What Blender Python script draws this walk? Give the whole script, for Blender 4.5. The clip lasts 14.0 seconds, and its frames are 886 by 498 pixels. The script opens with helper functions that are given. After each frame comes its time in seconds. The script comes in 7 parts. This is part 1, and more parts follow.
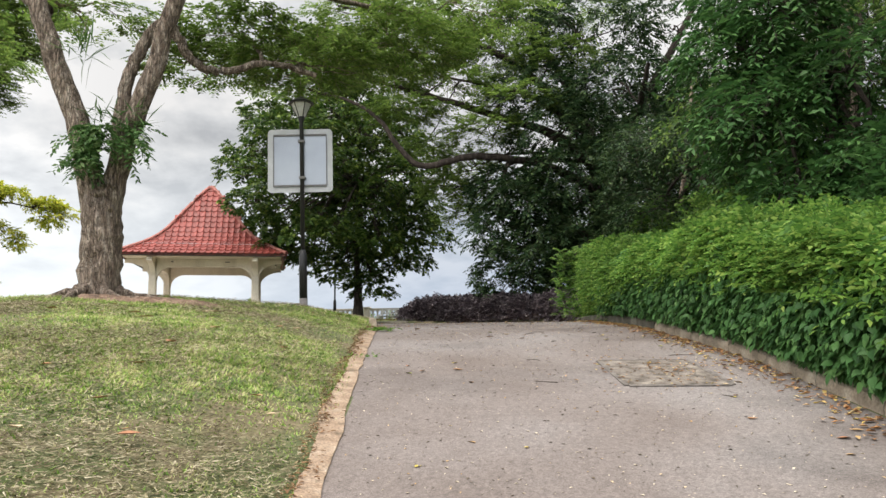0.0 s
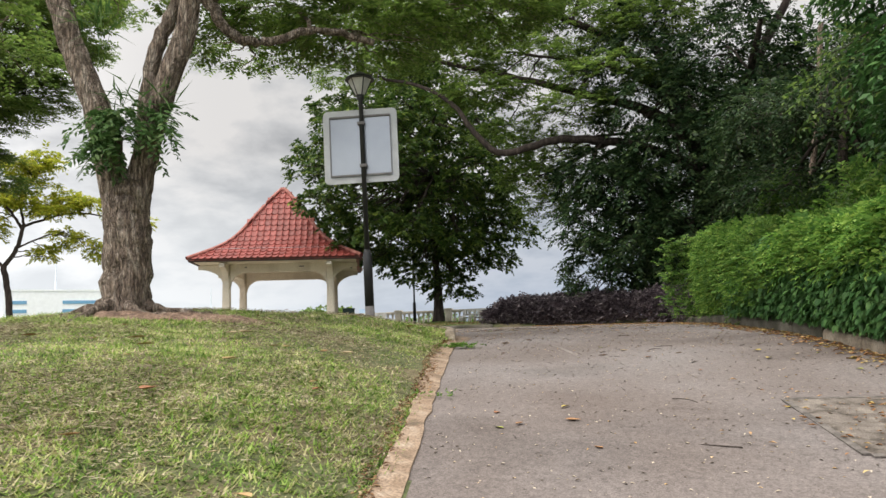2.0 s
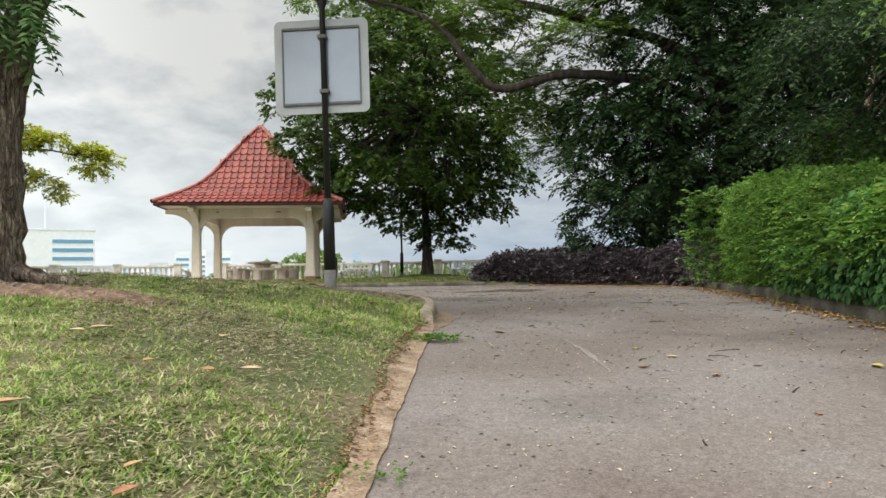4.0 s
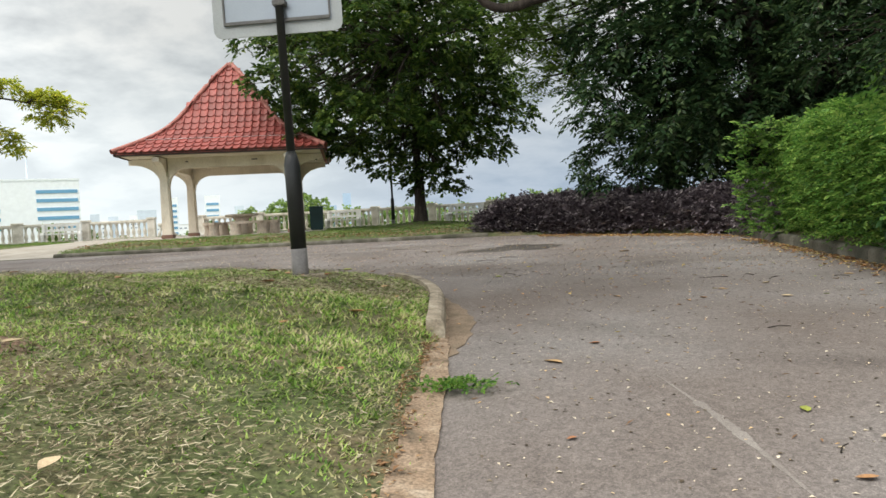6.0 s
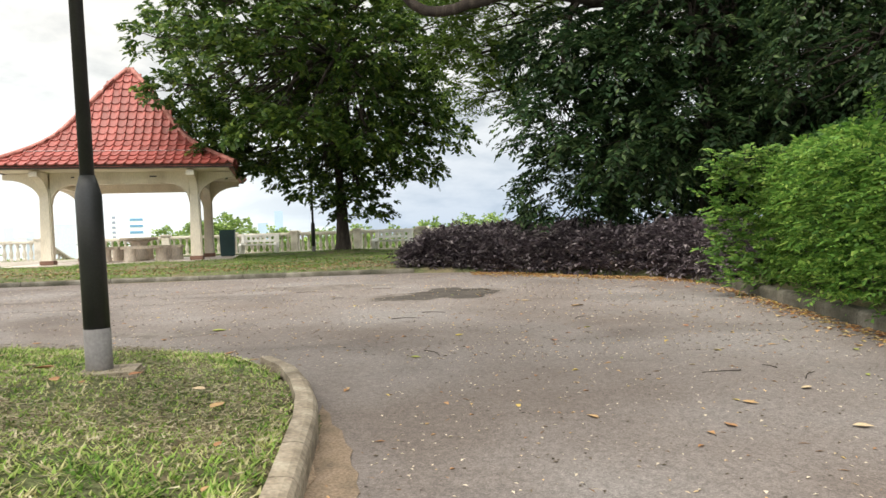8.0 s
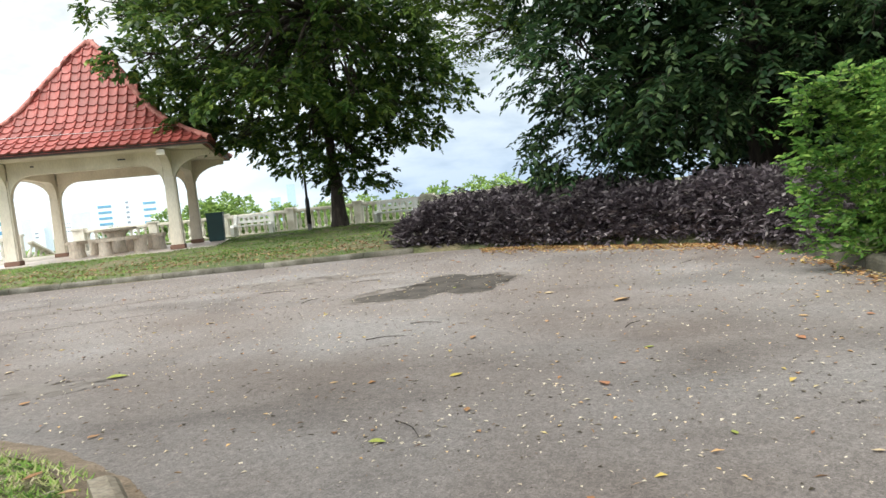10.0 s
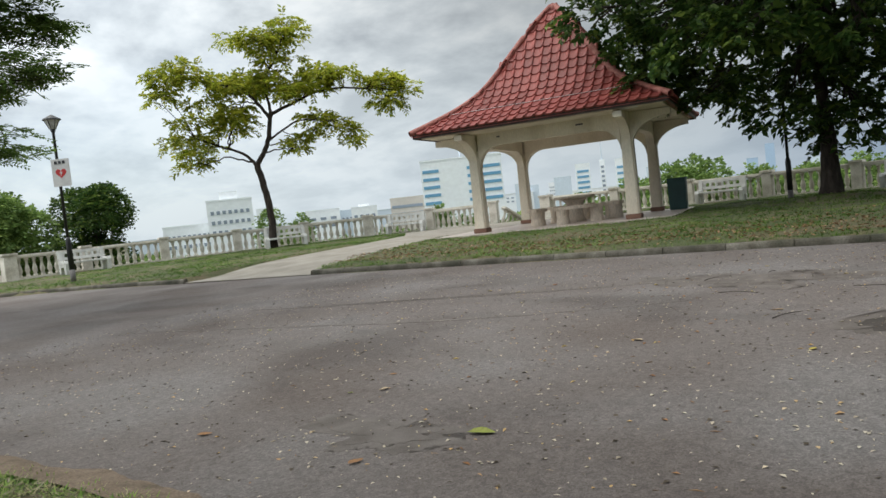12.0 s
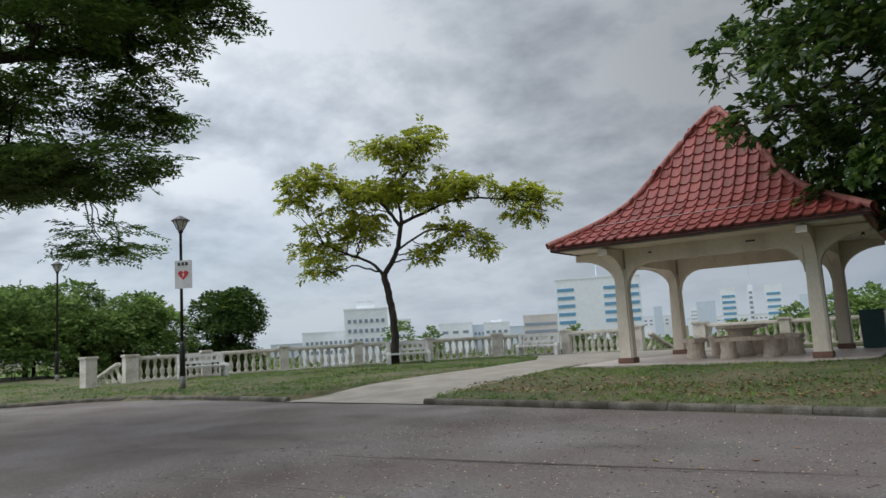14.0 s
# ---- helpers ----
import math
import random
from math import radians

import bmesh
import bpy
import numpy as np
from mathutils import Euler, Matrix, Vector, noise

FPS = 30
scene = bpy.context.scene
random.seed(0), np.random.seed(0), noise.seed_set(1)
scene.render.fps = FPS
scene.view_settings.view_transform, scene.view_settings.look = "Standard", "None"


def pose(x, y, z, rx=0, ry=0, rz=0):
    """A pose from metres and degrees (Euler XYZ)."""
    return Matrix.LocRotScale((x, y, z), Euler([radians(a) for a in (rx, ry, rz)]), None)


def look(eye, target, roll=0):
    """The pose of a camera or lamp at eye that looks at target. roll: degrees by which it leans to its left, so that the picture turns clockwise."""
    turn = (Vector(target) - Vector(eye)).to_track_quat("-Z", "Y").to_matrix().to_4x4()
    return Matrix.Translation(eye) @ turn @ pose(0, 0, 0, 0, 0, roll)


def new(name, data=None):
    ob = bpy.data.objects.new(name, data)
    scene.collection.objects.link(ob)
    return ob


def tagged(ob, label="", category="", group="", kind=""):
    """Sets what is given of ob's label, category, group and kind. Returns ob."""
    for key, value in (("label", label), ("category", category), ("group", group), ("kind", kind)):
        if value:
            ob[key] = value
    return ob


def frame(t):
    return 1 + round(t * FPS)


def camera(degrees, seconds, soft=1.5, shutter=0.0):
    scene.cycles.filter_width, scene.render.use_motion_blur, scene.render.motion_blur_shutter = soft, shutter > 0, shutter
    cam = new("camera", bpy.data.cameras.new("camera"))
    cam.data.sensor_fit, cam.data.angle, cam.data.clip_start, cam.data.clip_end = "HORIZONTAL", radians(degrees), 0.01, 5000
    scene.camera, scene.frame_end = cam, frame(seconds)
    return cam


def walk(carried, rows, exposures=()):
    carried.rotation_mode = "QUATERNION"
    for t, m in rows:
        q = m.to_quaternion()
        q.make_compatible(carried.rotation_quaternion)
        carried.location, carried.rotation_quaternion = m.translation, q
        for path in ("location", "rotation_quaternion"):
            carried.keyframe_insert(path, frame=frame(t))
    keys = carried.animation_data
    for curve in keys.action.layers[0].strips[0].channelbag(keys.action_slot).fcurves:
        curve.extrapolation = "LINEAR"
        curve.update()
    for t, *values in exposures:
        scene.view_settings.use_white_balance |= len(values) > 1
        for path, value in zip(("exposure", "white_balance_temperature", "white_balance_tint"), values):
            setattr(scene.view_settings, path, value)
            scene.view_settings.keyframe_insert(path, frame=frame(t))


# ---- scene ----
cam = camera(62.37, 14.0)
ROWS = [
    (0.0, 0.000, 0.001, 1.250, -1.31, 6.71, 0.64),
    (0.5, 0.018, 0.536, 1.307, -0.39, 6.22, 1.93),
    (1.0, -0.021, 1.048, 1.357, -1.71, 2.07, 7.81),
    (1.5, 0.002, 1.603, 1.416, -2.60, 4.88, 4.11),
    (2.0, -0.066, 2.216, 1.476, 5.24, 6.67, 1.93),
    (2.5, -0.037, 2.794, 1.533, 2.46, 3.90, 2.70),
    (5.0, -0.309, 5.868, 2.048, 6.78, 1.87, 0.75),
    (5.5, -0.453, 6.443, 2.139, 7.39, 0.59, 1.43),
    (6.0, -0.434, 7.027, 2.211, 3.99, -2.57, 2.88),
    (6.5, -0.453, 7.616, 2.283, 2.21, -3.40, 1.99),
    (7.0, -0.343, 8.239, 2.357, 2.72, 3.29, -0.69),
    (7.5, -0.328, 8.836, 2.425, -0.17, 0.75, 0.41),
    (10.0, -0.000, 11.867, 2.614, -0.15, -4.03, 5.71),
    (10.5, -0.008, 12.442, 2.658, 4.74, -5.89, 3.96),
    (11.0, -0.095, 13.007, 2.690, 18.62, -4.31, 3.23),
    (11.5, -0.205, 13.594, 2.695, 30.68, -3.29, 3.96),
    (12.0, -0.407, 14.163, 2.697, 35.68, -3.09, 6.28),
    (12.5, -0.620, 14.710, 2.721, 39.49, -1.38, 3.08),
    (13.0, -0.951, 15.178, 2.755, 39.38, 0.63, 3.84),
    (13.5, -1.415, 15.622, 2.790, 42.98, 6.47, 5.25),
    (14.0, -1.882, 16.005, 2.807, 46.01, 6.84, 3.28),
]
walk(cam, [(t, pose(x, y, z, 90 + pitch, roll, yaw)) for t, x, y, z, yaw, pitch, roll in ROWS],
     exposures=[(0.0, 0.58, 6900, 11), (2.5, 0.34, 7000, 12), (5.0, 0.33, 6800, 5), (6.0, 0.39, 6850, 7), (6.5, 0.48, 7450, 9), (7.5, 0.76, 7300, 9), (10.0, 0.96, 6600, 5), (10.7, 0.82, 6450, 4), (12.0, -0.22, 6500, 6), (13.0, -0.46, 6450, 7), (14.0, -0.64, 6200, 9)])
# ---- end of walk ----

# ---- world, sun, exposure ----
world = bpy.data.worlds.new("cloudy_sky")
scene.world = world
world.use_nodes = True
wn, wl = world.node_tree.nodes, world.node_tree.links
wn.clear()


def wnode(kind, **sets):
    n = wn.new(kind)
    for k, v in sets.items():
        n.inputs[k].default_value = v
    return n


def wmath(op, a, b=None, clamp=False):
    n = wn.new("ShaderNodeMath")
    n.operation, n.use_clamp = op, clamp
    for i, v in enumerate((a, b)):
        if v is None:
            continue
        if isinstance(v, (int, float)):
            n.inputs[i].default_value = v
        else:
            wl.new(v, n.inputs[i])
    return n.outputs[0]


SUN_ELEV, SUN_ROT = radians(64), radians(228)
sky = wn.new("ShaderNodeTexSky")
sky.sky_type, sky.sun_disc = "NISHITA", False
sky.sun_elevation, sky.sun_rotation = SUN_ELEV, SUN_ROT
sky_dim = wnode("ShaderNodeVectorMath")
sky_dim.operation = "SCALE"
sky_dim.inputs["Scale"].default_value = 0.13
wl.new(sky.outputs[0], sky_dim.inputs[0])
tc = wn.new("ShaderNodeTexCoord")
sep = wn.new("ShaderNodeSeparateXYZ")
wl.new(tc.outputs["Generated"], sep.inputs[0])
height = wmath("ADD", wmath("MAXIMUM", sep.outputs[2], 0.0), 0.30)
flat = wn.new("ShaderNodeCombineXYZ")
wl.new(wmath("DIVIDE", sep.outputs[0], height), flat.inputs[0])
wl.new(wmath("DIVIDE", sep.outputs[1], height), flat.inputs[1])
clouds = wnode("ShaderNodeTexNoise", Scale=2.5, Detail=10.0, Roughness=0.57, Distortion=0.12)
wl.new(flat.outputs[0], clouds.inputs["Vector"])
ramp = wn.new("ShaderNodeValToRGB")
ramp.color_ramp.elements[0].position, ramp.color_ramp.elements[0].color = 0.38, (0.58, 0.62, 0.675, 1)
ramp.color_ramp.elements[1].position, ramp.color_ramp.elements[1].color = 0.56, (1.01, 1.04, 1.08, 1)
mid = ramp.color_ramp.elements.new(0.485)
mid.color = (0.82, 0.865, 0.92, 1)
wl.new(clouds.outputs["Fac"], ramp.inputs[0])
holes = wnode("ShaderNodeTexNoise", Scale=0.35, Detail=3.0, Roughness=0.5)
wl.new(flat.outputs[0], holes.inputs["Vector"])
hole_ramp = wn.new("ShaderNodeMapRange")
hole_ramp.inputs[1].default_value, hole_ramp.inputs[2].default_value = 0.56, 0.70
hole_ramp.inputs[3].default_value, hole_ramp.inputs[4].default_value = 0.97, 0.55
wl.new(holes.outputs["Fac"], hole_ramp.inputs[0])
mix = wn.new("ShaderNodeMix")
mix.data_type = "RGBA"
wl.new(hole_ramp.outputs[0], mix.inputs[0])
wl.new(sky_dim.outputs[0], mix.inputs[6])
wl.new(ramp.outputs[0], mix.inputs[7])
# pale haze towards the horizon
haze = wn.new("ShaderNodeMapRange")
haze.inputs[1].default_value, haze.inputs[2].default_value = 0.0, 0.25
haze.inputs[3].default_value, haze.inputs[4].default_value = 0.75, 0.0
wl.new(sep.outputs[2], haze.inputs[0])
mix2 = wn.new("ShaderNodeMix")
mix2.data_type = "RGBA"
wl.new(haze.outputs[0], mix2.inputs[0])
wl.new(mix.outputs[2], mix2.inputs[6])
# whiter haze and clouds on the sun's side, bluer away from it, brightest overhead
side = wn.new("ShaderNodeMapRange")
side.interpolation_type = "SMOOTHSTEP"
side.inputs[1].default_value, side.inputs[2].default_value = -0.92, -0.35
wl.new(sep.outputs[0], side.inputs[0])
haze_tint = wn.new("ShaderNodeMix")
haze_tint.data_type = "RGBA"
haze_tint.inputs[6].default_value, haze_tint.inputs[7].default_value = (0.74, 0.83, 0.92, 1), (0.27, 0.37, 0.53, 1)
haze_side = wn.new("ShaderNodeMapRange")
haze_side.interpolation_type = "SMOOTHSTEP"
haze_side.inputs[1].default_value, haze_side.inputs[2].default_value = -0.42, 0.02
wl.new(sep.outputs[0], haze_side.inputs[0])
wl.new(haze_side.outputs[0], haze_tint.inputs[0])
wl.new(haze_tint.outputs[2], mix2.inputs[7])
over = wn.new("ShaderNodeMapRange")
over.interpolation_type = "SMOOTHSTEP"
over.inputs[1].default_value, over.inputs[2].default_value = 0.34, 0.72
wl.new(sep.outputs[2], over.inputs[0])
# added gain in the unseen sky towards -y, to brighten surfaces facing the camera
behind = wn.new("ShaderNodeMapRange")
behind.interpolation_type = "SMOOTHSTEP"
behind.inputs[1].default_value, behind.inputs[2].default_value = 0.1, -0.7
behind.inputs[3].default_value, behind.inputs[4].default_value = 0.0, 0.85
wl.new(sep.outputs[1], behind.inputs[0])
low_gain = wmath("ADD", wmath("SUBTRACT", 1.32, wmath("MULTIPLY", side.outputs[0], 0.75)), behind.outputs[0])
gain = wn.new("ShaderNodeMix")
gain.inputs[3].default_value = 1.3
wl.new(over.outputs[0], gain.inputs[0])
wl.new(low_gain, gain.inputs[2])
cloud_gain = wnode("ShaderNodeVectorMath")
cloud_gain.operation = "SCALE"
wl.new(mix.outputs[2], cloud_gain.inputs[0])
wl.new(gain.outputs[0], cloud_gain.inputs["Scale"])
wl.new(cloud_gain.outputs[0], mix2.inputs[6])
bg = wnode("ShaderNodeBackground", Strength=1.0)
wl.new(mix2.outputs[2], bg.inputs[0])
wout = wn.new("ShaderNodeOutputWorld")
wl.new(bg.outputs[0], wout.inputs[0])

sun = new("sun", bpy.data.lights.new("sun", "SUN"))
sun.data.energy, sun.data.angle, sun.data.color = 3.0, radians(70), (1.0, 0.96, 0.90)
sun.matrix_world = look((0, 0, 30), (30 * math.sin(SUN_ROT) * -0.488, 30 * math.cos(SUN_ROT) * -0.488, 0))


# ---- materials ----
def base_nodes(name):
    m = bpy.data.materials.new(name)
    m.use_nodes = True
    return m, m.node_tree.nodes, m.node_tree.links, m.node_tree.nodes["Principled BSDF"]


def ramp_of(nodes, stops):
    r = nodes.new("ShaderNodeValToRGB")
    while len(r.color_ramp.elements) < len(stops):
        r.color_ramp.elements.new(0.5)
    for e, (p, c) in zip(r.color_ramp.elements, stops):
        e.position, e.color = p, (*c, 1)
    return r


def surface(name, stops, scale=3.0, fine=60.0, fine_amount=0.25, rough=0.8, bump=0.3, metal=0.0, vary=0.0, stretch=(1, 1, 1), island=False, bump_dist=0.01):
    """Noise-ramped colour with a fine second grain, bump, and a random tint for each object or island."""
    m, nodes, links, bsdf = base_nodes(name)
    co = nodes.new("ShaderNodeTexCoord")
    mp = nodes.new("ShaderNodeMapping")
    mp.inputs["Scale"].default_value = stretch
    links.new(co.outputs["Object"], mp.inputs[0])
    n1 = nodes.new("ShaderNodeTexNoise")
    n1.inputs["Scale"].default_value, n1.inputs["Detail"].default_value = scale, 6
    links.new(mp.outputs[0], n1.inputs["Vector"])
    r = ramp_of(nodes, stops)
    links.new(n1.outputs["Fac"], r.inputs[0])
    n2 = nodes.new("ShaderNodeTexNoise")
    n2.inputs["Scale"].default_value, n2.inputs["Detail"].default_value = fine, 3
    links.new(mp.outputs[0], n2.inputs["Vector"])
    rng = nodes.new("ShaderNodeMapRange")
    rng.inputs[1].default_value, rng.inputs[2].default_value = 0.3, 0.7
    rng.inputs[3].default_value, rng.inputs[4].default_value = 1 - fine_amount, 1 + fine_amount
    links.new(n2.outputs["Fac"], rng.inputs[0])
    value = rng.outputs[0]
    if vary:
        src = nodes.new("ShaderNodeNewGeometry").outputs["Random Per Island"] if island else nodes.new("ShaderNodeObjectInfo").outputs["Random"]
        v = nodes.new("ShaderNodeMapRange")
        v.inputs[3].default_value, v.inputs[4].default_value = 1 - vary, 1 + vary
        links.new(src, v.inputs[0])
        mul = nodes.new("ShaderNodeMath")
        mul.operation = "MULTIPLY"
        links.new(v.outputs[0], mul.inputs[0])
        links.new(value, mul.inputs[1])
        value = mul.outputs[0]
    hsv = nodes.new("ShaderNodeHueSaturation")
    links.new(r.outputs[0], hsv.inputs["Color"])
    links.new(value, hsv.inputs["Value"])
    links.new(hsv.outputs[0], bsdf.inputs["Base Color"])
    bsdf.inputs["Roughness"].default_value, bsdf.inputs["Metallic"].default_value = rough, metal
    if bump:
        b = nodes.new("ShaderNodeBump")
        b.inputs["Strength"].default_value, b.inputs["Distance"].default_value = bump, bump_dist
        links.new(n2.outputs["Fac"], b.inputs["Height"])
        links.new(b.outputs[0], bsdf.inputs["Normal"])
    return m


def foliage(name, stops, glow=0.35, rough=0.45, patch=0.0, patch_scale=0.9):
    """Leaves: a colour for each leaf, light passing through, a soft sheen."""
    m, nodes, links, bsdf = base_nodes(name)
    geo = nodes.new("ShaderNodeNewGeometry")
    r = ramp_of(nodes, stops)
    co = nodes.new("ShaderNodeTexCoord")
    n = nodes.new("ShaderNodeTexNoise")
    n.inputs["Scale"].default_value, n.inputs["Detail"].default_value = patch_scale, 3
    links.new(co.outputs["Object"], n.inputs["Vector"])
    if patch:
        wide_ = nodes.new("ShaderNodeMapRange")
        wide_.inputs[1].default_value, wide_.inputs[2].default_value = 0.36, 0.64
        links.new(n.outputs["Fac"], wide_.inputs[0])
        blend = nodes.new("ShaderNodeMix")
        blend.inputs[0].default_value = patch
        links.new(geo.outputs["Random Per Island"], blend.inputs[2])
        links.new(wide_.outputs[0], blend.inputs[3])
        links.new(blend.outputs[0], r.inputs[0])
    else:
        links.new(geo.outputs["Random Per Island"], r.inputs[0])
    rng = nodes.new("ShaderNodeMapRange")
    rng.inputs[1].default_value, rng.inputs[2].default_value = 0.3, 0.7
    rng.inputs[3].default_value, rng.inputs[4].default_value = 0.7, 1.3
    links.new(n.outputs["Fac"], rng.inputs[0])
    hsv = nodes.new("ShaderNodeHueSaturation")
    links.new(r.outputs[0], hsv.inputs["Color"])
    links.new(rng.outputs[0], hsv.inputs["Value"])
    links.new(hsv.outputs[0], bsdf.inputs["Base Color"])
    bsdf.inputs["Roughness"].default_value = rough
    bsdf.inputs["Specular IOR Level"].default_value = 0.17
    tr = nodes.new("ShaderNodeBsdfTranslucent")
    links.new(hsv.outputs[0], tr.inputs["Color"])
    mx = nodes.new("ShaderNodeMixShader")
    mx.inputs[0].default_value = glow
    links.new(bsdf.outputs[0], mx.inputs[1])
    links.new(tr.outputs[0], mx.inputs[2])
    links.new(mx.outputs[0], nodes["Material Output"].inputs[0])
    return m


def plain(name, colour, rough=0.6, metal=0.0):
    return surface(name, [(0.3, tuple(c * 0.85 for c in colour)), (0.7, tuple(min(1, c * 1.1) for c in colour))], 2.5, 40, 0.08, rough, 0.08, metal)


def asphalt_material():
    """Worn grey-brown asphalt: stone grain, pale wear, long dark stains."""
    m = surface("worn_asphalt", [(0.34, (0.152, 0.127, 0.116)), (0.50, (0.188, 0.164, 0.155)), (0.66, (0.218, 0.199, 0.193))], 0.55, 260, 0.34, 0.94, 0.6, bump_dist=0.005)
    nodes, links = m.node_tree.nodes, m.node_tree.links
    bsdf = nodes["Principled BSDF"]
    old = bsdf.inputs["Base Color"].links[0].from_socket
    co = nodes.new("ShaderNodeTexCoord")
    mp = nodes.new("ShaderNodeMapping")
    mp.inputs["Scale"].default_value = (0.55, 0.85, 1)
    links.new(co.outputs["Object"], mp.inputs[0])
    n = nodes.new("ShaderNodeTexNoise")
    n.inputs["Scale"].default_value, n.inputs["Detail"].default_value, n.inputs["Distortion"].default_value = 0.9, 5, 0.6
    links.new(mp.outputs[0], n.inputs["Vector"])
    rng = nodes.new("ShaderNodeMapRange")
    rng.inputs[1].default_value, rng.inputs[2].default_value = 0.52, 0.68
    rng.inputs[3].default_value, rng.inputs[4].default_value = 1.0, 0.74
    links.new(n.outputs["Fac"], rng.inputs[0])
    n3 = nodes.new("ShaderNodeTexNoise")
    n3.inputs["Scale"].default_value, n3.inputs["Detail"].default_value = 24, 4
    links.new(co.outputs["Object"], n3.inputs["Vector"])
    rng3 = nodes.new("ShaderNodeMapRange")
    rng3.inputs[1].default_value, rng3.inputs[2].default_value = 0.35, 0.65
    rng3.inputs[3].default_value, rng3.inputs[4].default_value = 0.88, 1.1
    links.new(n3.outputs["Fac"], rng3.inputs[0])
    mul = nodes.new("ShaderNodeMath")
    mul.operation = "MULTIPLY"
    links.new(rng.outputs[0], mul.inputs[0])
    links.new(rng3.outputs[0], mul.inputs[1])
    # single stones in the worn surface
    vor = nodes.new("ShaderNodeTexVoronoi")
    vor.inputs["Scale"].default_value = 105
    links.new(co.outputs["Object"], vor.inputs["Vector"])
    grey = nodes.new("ShaderNodeRGBToBW")
    links.new(vor.outputs["Color"], grey.inputs[0])
    stones = nodes.new("ShaderNodeMapRange")
    stones.inputs[1].default_value, stones.inputs[2].default_value = 0.2, 0.85
    stones.inputs[3].default_value, stones.inputs[4].default_value = 0.83, 1.24
    links.new(grey.outputs[0], stones.inputs[0])
    mul2 = nodes.new("ShaderNodeMath")
    mul2.operation = "MULTIPLY"
    links.new(mul.outputs[0], mul2.inputs[0])
    links.new(stones.outputs[0], mul2.inputs[1])
    mul = mul2
    bsdf.inputs["Specular IOR Level"].default_value = 0.25
    hsv = nodes.new("ShaderNodeHueSaturation")
    links.new(old, hsv.inputs["Color"])
    links.new(mul.outputs[0], hsv.inputs["Value"])
    links.new(hsv.outputs[0], bsdf.inputs["Base Color"])
    return m


M_ASPHALT = asphalt_material()
M_PATCH = surface("patched_asphalt", [(0.36, (0.088, 0.073, 0.060)), (0.46, (0.167, 0.143, 0.123)), (0.56, (0.207, 0.180, 0.157)), (0.68, (0.299, 0.264, 0.224))], 9, 130, 0.4, 0.95, 0.9, bump_dist=0.012)
M_DAMP = surface("damp_asphalt", [(0.35, (0.115, 0.096, 0.085)), (0.65, (0.185, 0.160, 0.146))], 5, 220, 0.3, 0.8, 0.4, bump_dist=0.004)
M_WET = surface("wet_asphalt", [(0.35, (0.030, 0.025, 0.021)), (0.65, (0.072, 0.060, 0.052))], 6, 200, 0.35, 0.9, 0.3, bump_dist=0.003)
M_SOIL = surface("lawn_soil", [(0.30, (0.07, 0.095, 0.030)), (0.48, (0.095, 0.105, 0.044)), (0.60, (0.15, 0.122, 0.07)), (0.75, (0.08, 0.105, 0.034))], 1.3, 35, 0.5, 0.95, 0.8, bump_dist=0.02)
M_GRASS = foliage("grass_blades", [(0.0, (0.045, 0.10, 0.024)), (0.16, (0.11, 0.22, 0.045)), (0.34, (0.24, 0.41, 0.078)), (0.54, (0.38, 0.51, 0.14)), (0.70, (0.48, 0.47, 0.22)), (0.86, (0.56, 0.49, 0.32)), (1.0, (0.64, 0.56, 0.42))], 0.35, 0.6, 0.32, 4.5)
M_FARGRASS = foliage("mown_lawn_blades", [(0.0, (0.062, 0.132, 0.026)), (0.45, (0.123, 0.220, 0.044)), (0.8, (0.194, 0.264, 0.070)), (1.0, (0.290, 0.282, 0.132))], 0.3, 0.6, 0.35, 0.7)
M_CONCRETE = surface("weathered_concrete", [(0.30, (0.13, 0.105, 0.076)), (0.5, (0.26, 0.215, 0.165)), (0.7, (0.39, 0.34, 0.27))], 5, 45, 0.25, 0.9, 0.5, vary=0.12)
M_EDGING = surface("orange_stained_concrete", [(0.30, (0.12, 0.092, 0.064)), (0.46, (0.25, 0.175, 0.12)), (0.58, (0.31, 0.23, 0.165)), (0.72, (0.40, 0.33, 0.26))], 6.5, 70, 0.4, 0.92, 0.6)
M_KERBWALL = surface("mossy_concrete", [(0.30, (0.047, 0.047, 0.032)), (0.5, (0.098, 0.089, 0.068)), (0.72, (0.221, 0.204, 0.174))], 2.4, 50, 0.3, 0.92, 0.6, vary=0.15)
M_PATH = surface("pale_paving", [(0.3, (0.25, 0.225, 0.19)), (0.7, (0.38, 0.345, 0.30))], 1.6, 60, 0.15, 0.85, 0.3, vary=0.07)
M_TILEFLOOR = surface("pinkish_floor_tiles", [(0.3, (0.50, 0.42, 0.38)), (0.7, (0.66, 0.58, 0.53))], 1.5, 40, 0.1, 0.45, 0.15)
M_CREAM = surface("cream_paint", [(0.28, (0.560, 0.493, 0.392)), (0.5, (0.739, 0.672, 0.560)), (0.75, (0.806, 0.750, 0.638))], 1.3, 30, 0.08, 0.75, 0.15, stretch=(1, 1, 0.35))
M_BROWN = surface("brown_paint", [(0.3, (0.16, 0.085, 0.06)), (0.7, (0.24, 0.13, 0.09))], 4, 50, 0.15, 0.7, 0.2)
M_TILE = surface("red_clay_tile", [(0.25, (0.160, 0.034, 0.029)), (0.5, (0.277, 0.060, 0.049)), (0.75, (0.353, 0.101, 0.080))], 2.5, 35, 0.2, 0.55, 0.3, vary=0.22)
